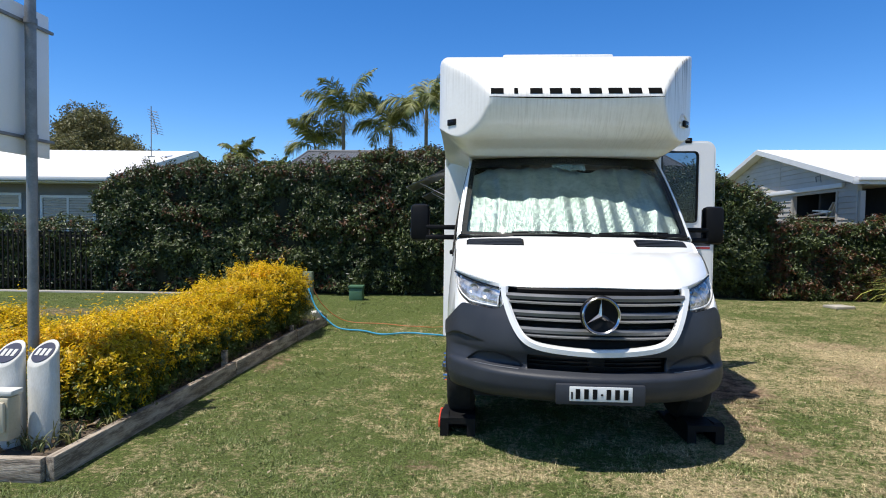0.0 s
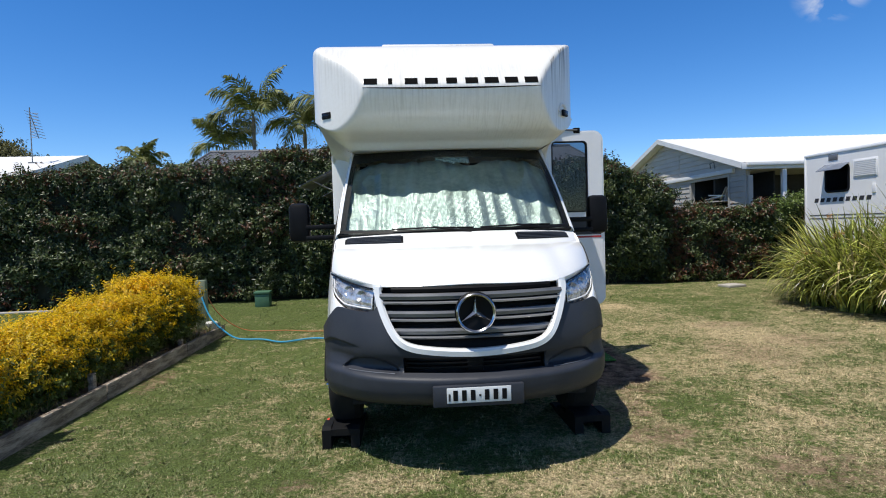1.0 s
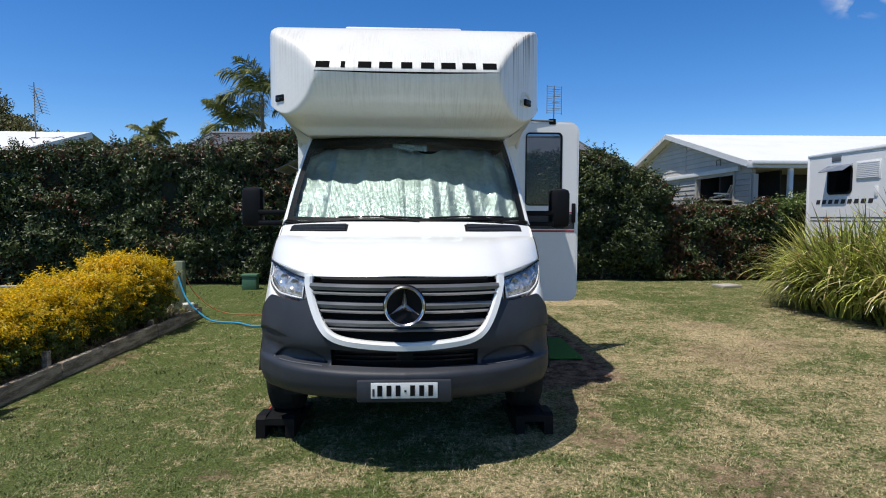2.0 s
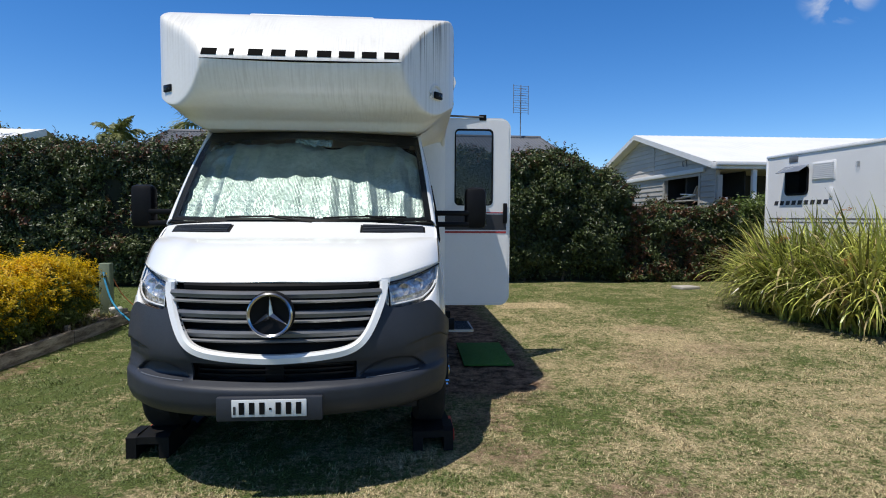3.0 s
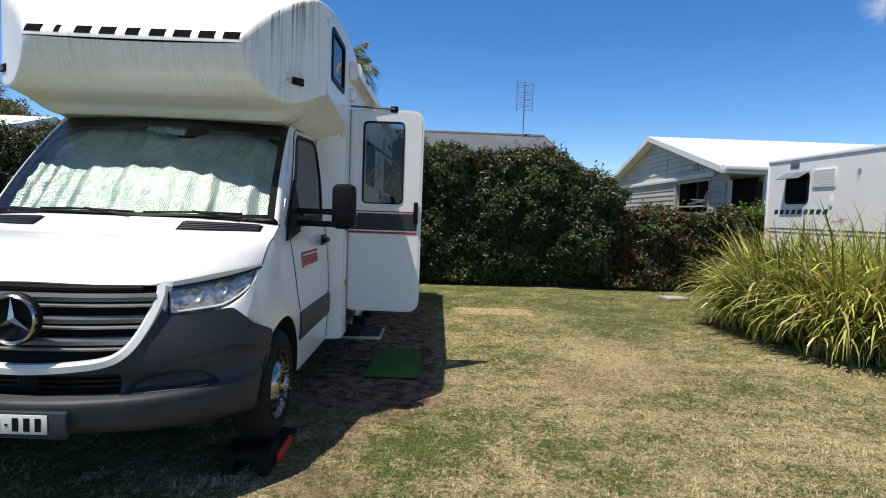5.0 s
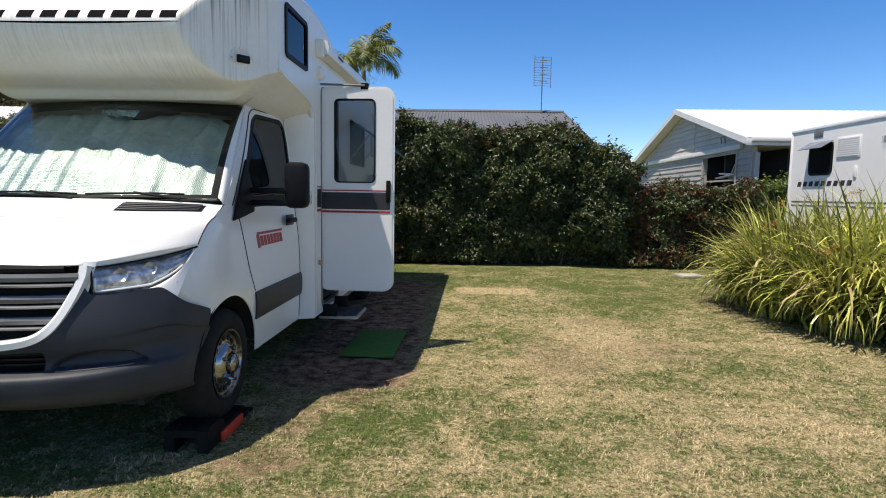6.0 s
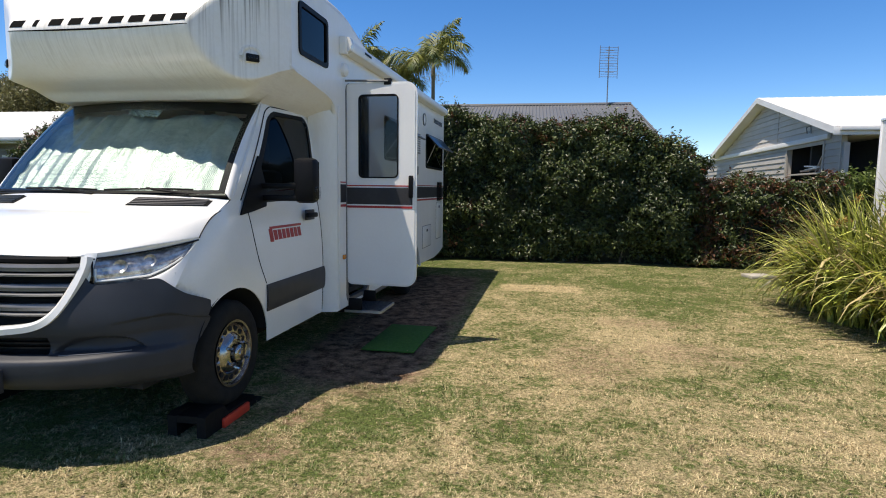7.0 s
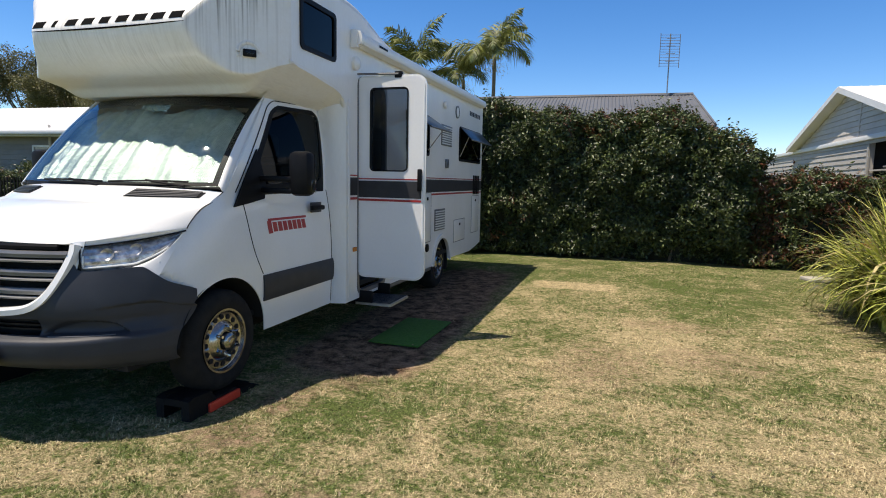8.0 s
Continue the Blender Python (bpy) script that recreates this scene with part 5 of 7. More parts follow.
def golden_bush(cx, cy, rx, ry, h, n):
    """A rounded shrub: stems, a shaded green inside and golden leaf clumps outside."""
    b = thing("golden_shrub", "golden duranta shrub with bright yellow leaves in the bed", "shrub", pose(cx, cy, 0.10), group="golden shrubs along the bed")
    for k in range(5):
        a = rng.uniform(0, 6.28)
        q = Vector((rx * 0.5 * math.cos(a), ry * 0.5 * math.sin(a), h * 0.6))
        part("stem", rod((q.x * 0.15, q.y * 0.15, -0.05), q, 0.014, 0.006, n=6), BARK, b)

    def shell(count, lo, hi, up):
        d = rng.normal(size=(count, 3))
        d /= np.linalg.norm(d, axis=1, keepdims=True)
        d[:, 2] = np.where(d[:, 2] < -0.75, -d[:, 2], d[:, 2])
        lump = np.array([0.92 + 0.24 * noise.noise((v[0] * 2.4 + cx, v[1] * 2.4 + cy, v[2] * 2.4)) + 0.16 * noise.noise((v[0] * 6 + cx, v[1] * 6 + cy, v[2] * 6)) for v in d])
        r = (rng.uniform(lo, hi, count) * lump)[:, None]
        p = d / (np.sum(d ** 4, axis=1, keepdims=True) ** 0.25) * r * np.array([rx, ry, h * 0.52]) + np.array([0, 0, h * 0.50])
        p[:, 2] = np.maximum(p[:, 2], 0.03)
        return p, d + rng.normal(size=(count, 3)) * 0.55 + np.array([0, 0, up])
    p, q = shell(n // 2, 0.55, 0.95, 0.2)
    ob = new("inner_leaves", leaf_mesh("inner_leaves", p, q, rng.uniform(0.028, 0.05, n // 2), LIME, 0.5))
    ob.parent = b
    # sprays: short twigs that carry many leaves
    sp, sd = shell(n // 6, 0.76, 1.02, 0.7)
    sd /= np.linalg.norm(sd, axis=1, keepdims=True)
    k = 20
    t = np.tile(np.linspace(0, 1, k), len(sp))[:, None]
    ln = np.repeat(rng.uniform(0.06, 0.14, len(sp)) * np.where((sd[:, 2] > 0.7) & (rng.uniform(size=len(sp)) < 0.05), 2.3, 1.0), k)[:, None]
    pos = np.repeat(sp, k, 0) + np.repeat(sd, k, 0) * t * ln + rng.normal(size=(len(sp) * k, 3)) * 0.010
    nr = np.repeat(sd, k, 0) * 0.9 + rng.normal(size=(len(pos), 3)) * 0.42 + np.array([0, 0, 0.35])
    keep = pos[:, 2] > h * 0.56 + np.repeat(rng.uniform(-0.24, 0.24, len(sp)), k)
    ob = new("golden_leaves", leaf_mesh("golden_leaves", pos[keep], nr[keep], rng.uniform(0.025, 0.042, keep.sum()), GOLD, 0.40, droop=(0, 0, 0.9)))
    ob.parent = b
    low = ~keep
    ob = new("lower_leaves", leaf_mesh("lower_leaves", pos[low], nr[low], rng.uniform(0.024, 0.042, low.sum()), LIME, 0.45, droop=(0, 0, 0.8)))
    ob.parent = b


for c in ((-2.80, 4.50, 0.56, 0.55, 0.52, 14000), (-2.73, 5.28, 0.53, 0.58, 0.52, 13000), (-2.68, 6.12, 0.50, 0.60, 0.55, 13000), (-2.60, 6.95, 0.50, 0.58, 0.62, 12500), (-2.46, 7.75, 0.50, 0.50, 0.79, 12500), (-2.50, 4.22, 0.33, 0.34, 0.44, 6000), (-3.95, 4.7, 0.55, 0.6, 0.58, 7000)):
    golden_bush(*c)

# ---- site bollards, pole and sign ----
BOLL = mat("chalky_white_paint", (0.66, 0.66, 0.63), (0.50, 0.49, 0.45), rough=0.75, scale=4, fine=50, bump=0.2, stretch=(4, 4, 1))
NAVY = mat("navy_plate", (0.02, 0.025, 0.06), rough=0.35)
GALV = mat("galvanised_steel", (0.17, 0.175, 0.18), (0.27, 0.275, 0.28), rough=0.5, metal=0.4, scale=12)
PANEL = mat("sign_back_aluminium", (0.84, 0.85, 0.86), (0.78, 0.79, 0.80), rough=0.45, scale=2, fine=80)


def bollard(x, y, turn):
    """A round post, cut on a slope, with an oval plate."""
    b = thing("site_bollard", "white painted bollard with sloped top and oval plate", "bollard", pose(x, y, 0.10, 0, 0, turn), group="site bollards")
    bm = bmesh.new()
    n, r = 32, 0.083
    lo = [bm.verts.new((r * math.cos(6.2832 * k / n), r * math.sin(6.2832 * k / n), -0.05)) for k in range(n)]
    mid = [bm.verts.new((v.co.x, v.co.y, 0.565 + v.co.y * 0.85)) for v in lo]
    hi = [bm.verts.new((v.co.x * 0.95, v.co.y * 0.95, 0.572 + v.co.y * 0.82)) for v in lo]
    for k in range(n):
        j = (k + 1) % n
        bm.faces.new((lo[k], lo[j], mid[j], mid[k]))
        bm.faces.new((mid[k], mid[j], hi[j], hi[k]))
    bm.faces.new(hi)
    part("post", bm, BOLL, b)
    sl = Matrix.Translation((0, 0, 0.575)) @ Matrix.Rotation(math.atan(0.82), 4, "X")
    bm = bmesh.new()
    bmesh.ops.create_cone(bm, cap_ends=True, segments=32, radius1=0.064, radius2=0.064, depth=0.004, matrix=sl @ Matrix.Diagonal((1, 1.2, 1, 1)))
    pl = part("oval_plate", bm, NAVY, b, "navy oval plate with white bars")
    for k in (-1, 0, 1):
        part("plate_bar", boxed(k * 0.034 - 0.011, k * 0.034 + 0.011, -0.027, 0.027, 0.002, 0.004, m=sl), BOLL, pl, smooth=False)
    return b


bollard(-2.44, 3.54, -6)
bollard(-2.632, 3.51, -4)
meter = thing("power_outlet_box", "beige weatherproof outlet box on the bollard", "outlet box", pose(-2.575, 3.375, 0.19))
part("housing", boxed(-0.085, 0.085, -0.06, 0.05, 0.0, 0.26, bevel=0.02), mat("beige_plastic", (0.50, 0.45, 0.33), (0.42, 0.37, 0.27), rough=0.5), meter)
part("lid", boxed(-0.075, 0.075, -0.085, -0.06, 0.06, 0.24, bevel=0.01), mat("beige_lid", (0.55, 0.49, 0.37), rough=0.5), meter)
part("cap", boxed(-0.04, 0.10, -0.05, 0.05, 0.265, 0.30, bevel=0.012), BOLL, meter)
sign = thing("sign_on_pole", "back of a large pale sign on a grey steel pole", "sign", pose(-2.835, 3.98, 0))
part("pole", rod((0, 0, 0), (0, 0, 3.02), 0.034, n=20), GALV, sign)
part("pole_cap", rod((0, 0, 3.02), (0, 0, 3.05), 0.036, 0.03, n=20), GALV, sign)
part("panel", boxed(-0.46, 0.24, 0.06, 0.075, 1.95, 2.98, bevel=0.004, m=Matrix.Rotation(radians(87), 4, "Z")), PANEL, sign, "pale aluminium sign panel seen from behind")
for z in (2.07, 2.865):
    part("rail", boxed(-0.47, 0.26, 0.036, 0.058, z - 0.011, z + 0.011, bevel=0.004, m=Matrix.Rotation(radians(87), 4, "Z")), GALV, sign)
    part("clamp", lathe([(-0.02, 0.036), (-0.02, 0.041), (0.02, 0.041), (0.02, 0.036)], 20, (0, 0, 1), (0, 0, z)), GALV, sign)

GREENP = mat("green_utility_plastic", (0.05, 0.13, 0.07), (0.07, 0.16, 0.09), rough=0.6)
cab = thing("utility_cabinet", "small green utility box on the grass by the hedge", "utility box", pose(-1.95, 11.85, 0))
part("body", boxed(-0.14, 0.14, -0.12, 0.12, -0.02, 0.26, bevel=0.02), GREENP, cab)
part("lid", boxed(-0.155, 0.155, -0.135, 0.135, 0.26, 0.31, bevel=0.012), GREENP, cab)
tap = thing("tap_post", "green post with water taps behind the golden shrubs", "post", pose(-2.12, 8.62, 0.08))
part("post", boxed(-0.07, 0.07, -0.06, 0.06, -0.05, 0.74, bevel=0.01), mat("sage_post", (0.16, 0.2, 0.13), (0.2, 0.24, 0.16), rough=0.6), tap)
part("tap", rod((0, -0.06, 0.58), (0.03, -0.12, 0.57), 0.014, n=8), CHROME, tap)
drain = thing("drain_pot", "pale round drain cap in the bed corner", "drain", pose(-1.98, 8.55, 0.12))
part("pipe", rod((0, 0, -0.05), (0, 0, 0.10), 0.07, n=20), BOLL, drain)
part("rim", lathe([(0.07, 0.078), (0.10, 0.082), (0.115, 0.07), (0.118, 0.0)], 20, (0, 0, 1)), BOLL, drain)

# ---- hedges ----
HEDGE = leaf_mat("hedge_leaf", (0.026, 0.045, 0.012), (0.093, 0.118, 0.031), island=0.65, rough=0.42, trans=0.16)
HEDGE_RED = leaf_mat("hedge_new_growth", (0.15, 0.045, 0.022), (0.10, 0.062, 0.022), island=0.35, rough=0.4, trans=0.2)
# near-black core colour paints the shade between the leaves
CORE = mat("hedge_inner_shade", (0.010, 0.014, 0.006), (0.022, 0.025, 0.012), rough=0.95, scale=5, fine=30)


def hedge(name, label, x0, x1, y0, y1, tops, n, red=0.05, leaf=None, foot=0.0):
    """A clipped but shaggy hedge: a near-black core painted as inner shade and a skin of leaf sprays. tops: (x,
    height); foot: how far the base stands back.
    """
    h = thing(name, label, "hedge")

    def hz(x):
        return curve_at(tops, x)
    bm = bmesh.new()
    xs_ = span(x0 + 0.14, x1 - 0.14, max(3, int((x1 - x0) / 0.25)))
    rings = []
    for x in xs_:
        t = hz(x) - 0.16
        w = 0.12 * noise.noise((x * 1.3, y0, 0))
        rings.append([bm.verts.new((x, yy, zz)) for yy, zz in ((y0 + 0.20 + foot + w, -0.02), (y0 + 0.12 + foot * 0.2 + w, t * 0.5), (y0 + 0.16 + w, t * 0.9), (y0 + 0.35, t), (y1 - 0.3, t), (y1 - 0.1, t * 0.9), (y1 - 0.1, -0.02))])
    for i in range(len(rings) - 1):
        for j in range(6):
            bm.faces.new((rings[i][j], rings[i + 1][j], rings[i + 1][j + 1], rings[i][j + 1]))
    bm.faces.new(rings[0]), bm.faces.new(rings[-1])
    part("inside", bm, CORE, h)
    # leaf sprays on front, top and ends
    k = 8
    m = n // k
    L, H, D = x1 - x0, max(t for _, t in tops), y1 - y0
    area = np.array([L * H, L * D * 0.7, D * H * 0.8, D * H * 0.8])
    face = rng.choice(4, m, p=area / area.sum())
    u, v = rng.uniform(size=m), rng.uniform(size=m)
    x = np.where(face < 2, x0 + L * u, np.where(face == 2, x0, x1))
    top_ = np.array([hz(a) for a in x])
    z = np.where(face == 1, top_, top_ * (0.03 + 0.97 * v))
    y = np.where(face == 0, y0, np.where(face == 1, y0 + D * v, y0 + D * u))
    nr = np.stack([np.where(face == 2, -1.0, np.where(face == 3, 1.0, 0.0)), np.where(face == 0, -1.0, 0.0), np.where(face == 1, 1.0, 0.12)], 1)
    pos = np.stack([x, y, z], 1)
    lump = np.array([0.22 * noise.noise((a * 1.5, b * 1.5, c * 1.5)) + 0.12 * noise.noise((a * 4.0, b * 4.3, c * 4.3)) for a, b, c in pos])
    gap = np.array([noise.noise((a * 2.2 + 9, b * 2.2, c * 2.2)) for a, b, c in pos])
    pos += nr * (lump + rng.uniform(-0.10, 0.06, m) - 0.17 * (gap < -0.22))[:, None]
    pos[:, 1] += np.where(face == 0, foot * np.maximum(0.0, 1 - pos[:, 2] / (0.62 * top_)) ** 1.3, 0.0)
    stray = rng.uniform(size=m) < 0.03
    pos[stray & (face == 1), 2] += rng.uniform(0.03, 0.22, (stray & (face == 1)).sum())
    sd = nr + rng.normal(size=(m, 3)) * 0.5 + np.array([0, 0, 0.55])
    sd /= np.linalg.norm(sd, axis=1, keepdims=True)
    ln = np.repeat(rng.uniform(0.06, 0.16, m), k)[:, None]
    t = np.tile(np.linspace(0, 1, k), m)[:, None]
    P = np.repeat(pos, k, 0) + np.repeat(sd, k, 0) * t * ln + rng.normal(size=(m * k, 3)) * 0.012
    N = np.repeat(sd, k, 0) * 0.5 + np.repeat(nr, k, 0) * 0.4 + rng.normal(size=(m * k, 3)) * 0.6 + np.array([0, 0, 0.2])
    P[:, 2] = np.maximum(P[:, 2], 0.02)
    hi = pos[:, 2] > top_ - 0.25
    redness = np.repeat((hi & (rng.uniform(size=m) < red * 2.5)) | (np.array([noise.noise((a * 0.9 + 3, b, c * 0.9)) for a, b, c in pos]) > 0.45 - red * 3) & (rng.uniform(size=m) < red * 3), k)
    S = rng.uniform(0.048, 0.098, m * k)
    for nm, sel, mt in (("leaves", ~redness, leaf or HEDGE), ("new_growth", redness, HEDGE_RED)):
        if sel.sum():
            ob = new(nm, leaf_mesh(nm, P[sel], N[sel], S[sel], mt, 0.42))
            ob.parent = h
    for q in span(x0 + 0.4, x1 - 0.4, max(2, int((x1 - x0) / 0.8))):
        part("trunk", rod((q, y0 + 0.30 + foot * 0.6, -0.02), (q + 0.1, y0 + 0.35, 0.9), 0.03, 0.02, n=7), BARK, h)
    return h


hedge("tall_hedge", "tall dense dark green lilly pilly hedge", -8.05, 1.7, 12.75, 14.0, [(-8.05, 2.25), (-7.7, 2.55), (-6.8, 2.76), (-5.2, 2.82), (-3.4, 2.82), (-2.5, 2.95), (-1.7, 3.15), (0.5, 3.15), (1.7, 3.10)], 145000, red=0.09)
hedge("tall_hedge", "tall dark green hedge with rounded end behind the lawn", 1.75, 7.0, 12.85, 14.0, [(1.75, 3.10), (2.6, 3.02), (3.4, 2.82), (4.4, 2.72), (5.4, 2.82), (6.0, 2.68), (6.5, 2.45), (7.0, 2.1)], 110000, red=0.04, foot=0.28)
hedge("low_hedge", "lower hedge with reddish new leaves", 7.05, 9.6, 12.95, 13.9, [(7.05, 1.6), (8, 1.68), (9, 1.66), (9.6, 1.7)], 38000, red=0.16)
FRESH = leaf_mat("fresh_leaf", (0.065, 0.105, 0.018), (0.16, 0.21, 0.045), island=0.5, rough=0.42, trans=0.25)
hedge("leafy_shrub", "loose bright green shrub beside the caravan", 9.45, 12.4, 13.0, 14.0, [(9.45, 1.5), (9.9, 1.72), (10.5, 1.86), (11.3, 1.95), (12.4, 1.9)], 30000, red=0.0, leaf=FRESH)
hedge("low_hedge", "low clipped green hedge along a picket fence", -16.0, -8.1, 13.0, 13.6, [(-16, 1.5), (-12, 1.5), (-8.1, 1.5)], 40000, red=0.03)

PICKET = mat("dark_fence_paint", (0.010, 0.010, 0.010), (0.018, 0.018, 0.018), rough=0.8, spec=0.2)
fence = thing("picket_fence", "dark upright picket fence before the low hedge", "fence")
for z in (0.25, 1.25):
    part("rail", boxed(-16, -7.6, 12.80, 12.83, z - 0.02, z + 0.02), PICKET, fence, smooth=False)
slat = mesh_of("slat", boxed(-0.014, 0.014, -0.01, 0.01, 0.03, 1.36), PICKET, False)
for k in range(70):
    ob = new("slat", slat)
    ob.parent = fence
    ob.location = (-15.95 + k * 0.12, 12.78, 0)
thing("path_edge", "pale concrete mowing strip along the fence", "path", bm=boxed(-16, -5.2, 12.42, 12.60, -0.03, 0.03, bevel=0.006), material=mat("concrete", (0.42, 0.40, 0.36), (0.34, 0.32, 0.29), rough=0.9, scale=3, fine=60, bump=0.2), kind="structure")

# ---- strappy clump ----
FLAX = leaf_mat("strap_leaf", (0.10, 0.15, 0.016), (0.60, 0.59, 0.145), island=0.85, rough=0.30, trans=0.2)
STRAW = leaf_mat("dry_strap_leaf", (0.55, 0.46, 0.22), (0.40, 0.30, 0.14), island=0.3, rough=0.5, trans=0.2)


def strappy(name, label, clumps, material, share=1.0):
    """Long arching blades that spring from several crowns."""
    V, F = [], []
    for cx, cy, rad, n, ln in clumps:
        for _ in range(int(n * share)):
            a, q = rng.uniform(0, 6.2832), rng.uniform() ** 0.5 * rad
            bx, by = cx + q * math.cos(a), cy + q * math.sin(a)
            dirn = a + rng.normal() * 1.2
            length, lean = ln * rng.uniform(0.60, 1.12), rng.uniform(0.04, 0.58)
            bend, w = (rng.uniform(1.2, 3.4) if rng.uniform() < 0.78 else rng.uniform(0.15, 0.8)), rng.uniform(0.012, 0.032) * min(1.0, ln / 0.9)
            x, y, z, th = bx, by, 0.0, lean
            tw = rng.normal() * 0.5
            seg, base = 8, len(V)
            sx, sy = -math.sin(dirn + tw), math.cos(dirn + tw)
            for s in range(seg + 1):
                ww = w * (1 - (s / seg) ** 2.2) + 0.001
                V += [(x - sx * ww, y - sy * ww, z), (x + sx * ww, y + sy * ww, z)]
                st = length / seg
                x += math.cos(dirn) * math.sin(th) * st
                y += math.sin(dirn) * math.sin(th) * st
                z = max(0.02, z + math.cos(th) * st)
                th += bend / seg * (0.4 + 1.3 * s / seg)
            F += [(base + 2 * s, base + 2 * s + 1, base + 2 * s + 3, base + 2 * s + 2) for s in range(seg)]
    me = bpy.data.meshes.new(name)
    me.from_pydata(V, [], F)
    me.materials.append(material)
    return me


CL = [(7.95, 8.55, 0.44, 900, 1.54), (8.45, 9.1, 0.45, 760, 1.70), (8.18, 7.45, 0.46, 950, 1.56), (8.95, 7.9, 0.55, 900, 1.9), (9.1, 6.7, 0.5, 760, 1.8), (8.6, 9.9, 0.4, 380, 1.40),
      (7.62, 8.85, 0.28, 420, 1.05), (7.60, 8.15, 0.30, 480, 1.10), (7.75, 7.30, 0.34, 520, 1.16), (8.3, 6.75, 0.36, 420, 1.25)]
clump = thing("strappy_plant", "large clump of arching green and yellow strap leaves", "plant")
ob = new("foliage", strappy("foliage", "", CL, FLAX))
ob.parent = clump
ob = new("dry_foliage", strappy("dry_foliage", "", CL, STRAW, 0.12))
ob.parent = clump
HEAD = leaf_mat("dry_flower_head", (0.50, 0.27, 0.07), (0.36, 0.17, 0.05), island=0.5, rough=0.7, trans=0.1)
heads = []
for hx, hy, hz, hd in ((7.35, 8.05, 0.62, 2.6), (7.45, 8.95, 0.86, 2.2), (7.62, 8.5, 1.18, 3.4), (8.1, 9.3, 1.45, 1.2), (8.75, 8.6, 1.62, 2.0), (7.6, 7.3, 0.98, 3.6)):
    u = rng.uniform(0, 1, 90)
    heads.append(np.stack([hx + math.cos(hd) * 0.24 * u, hy + math.sin(hd) * 0.24 * u, hz - 0.08 * u * u], 1) + rng.normal(size=(90, 3)) * 0.022)
heads = np.concatenate(heads)
ob = new("dry_flowers", leaf_mesh("dry_flowers", heads, rng.normal(size=heads.shape), rng.uniform(0.015, 0.035, len(heads)), HEAD, 0.5))
ob.parent = clump
tagged(ob, kind="stuff")

# ---- caravan ----
CARA = mat("pale_grey_caravan", (0.84, 0.83, 0.82), (0.79, 0.78, 0.77), rough=0.35, scale=1.5, fine=40, coat=0.2)
cv = thing("caravan", "pale grey caravan with an open side window", "caravan", pose(9.7, 0, 0))
part("body", slab([[(4.2, 0.55), (4.2, 2.72), (4.5, 2.80), (11.6, 2.78), (11.86, 2.74), (11.92, 2.6), (11.92, 0.75), (11.6, 0.5)]], lambda y, z: (0, y, z), (2.3, 0, 0)), CARA, cv, smooth=False)
part("roof_rail", boxed(-0.02, 0.05, 4.3, 11.93, 2.72, 2.77, bevel=0.01), WHITE, cv)
part("corner_trim", boxed(-0.015, 0.02, 11.89, 11.935, 0.7, 2.72, bevel=0.008), CARA, cv)
wf = part("window_frame", slab([rounded(10.72, 11.36, 1.92, 2.48, 0.10), rounded(10.765, 11.315, 1.965, 2.435, 0.07)], lambda y, z: (-0.015, y, z), (0.03, 0, 0)), BLACK, cv)
part("window_pane", boxed(-0.008, -0.002, 10.76, 11.32, 1.96, 2.44), TINT, wf)
q = Matrix.Translation((-0.01, 0, 2.50)) @ Matrix.Rotation(radians(58), 4, "Y")
part("window_flap", boxed(-0.006, 0.006, 10.72, 11.36, -0.25, 0.0, bevel=0.003, m=q), mat("blue_grey_acrylic", (0.16, 0.18, 0.22), rough=0.1), cv, "dark acrylic flap held open")
lv = part("louvre_vent", boxed(-0.012, 0.0, 10.07, 10.63, 2.18, 2.53, bevel=0.004), CARA, cv)
for k in range(9):
    part("louvre_slat", boxed(-0.026, -0.012, 10.10, 10.60, 2.21 + 0.034 * k, 2.228 + 0.034 * k), CARA, lv, smooth=False)
part("small_hatch", boxed(-0.012, 0.0, 11.02, 11.26, 2.58, 2.70, bevel=0.004), SATIN, cv)
part("wall_fitting", boxed(-0.02, 0.0, 10.12, 10.19, 1.86, 2.04, bevel=0.006), CARA, cv)
part("side_lamp", boxed(-0.03, 0.0, 9.55, 9.62, 2.35, 2.46, bevel=0.006), CLEAR, cv)
for k in range(9):
    y = 11.66 - k * 0.165
    part("dark_mark", slab([[(y, 1.735), (y - 0.105, 1.735), (y - 0.13, 1.82), (y - 0.025, 1.82)]], lambda a, b: (-0.003, a, b), (0.002, 0, 0)), CHAR, cv, smooth=False)
for z in (1.45, 1.38):
    part("side_stripe", boxed(-0.004, -0.001, 4.4, 11.8, z, z + 0.025), SATIN, cv, smooth=False)
for y in (7.6, 8.4):
    part("caravan_wheel", lathe([(-0.10, 0.2), (-0.1, 0.34), (0.08, 0.34), (0.1, 0.2), (0.06, 0.0)], 24, (-1, 0, 0), (0.16, y, 0.34)), RUBBER, cv)
for y in (5.0, 11.2):
    part("caravan_leg", boxed(0.3, 0.38, y, y + 0.08, 0.0, 0.56), GALV, cv)

# ---- houses ----
ROOF_W = mat("white_roof_sheet", (0.80, 0.80, 0.79), (0.72, 0.72, 0.71), rough=0.5, scale=1, fine=20)
TRIM = mat("white_trim", (0.74, 0.74, 0.73), (0.66, 0.66, 0.65), rough=0.5, scale=2, fine=40)
BOARD = mat("grey_weatherboard", (0.36, 0.335, 0.305), (0.43, 0.405, 0.37), rough=0.65, scale=2, fine=40, island=0.08)
BOARD_L = mat("pale_grey_weatherboard", (0.50, 0.455, 0.405), (0.56, 0.515, 0.46), rough=0.65, scale=2, fine=40, island=0.06)
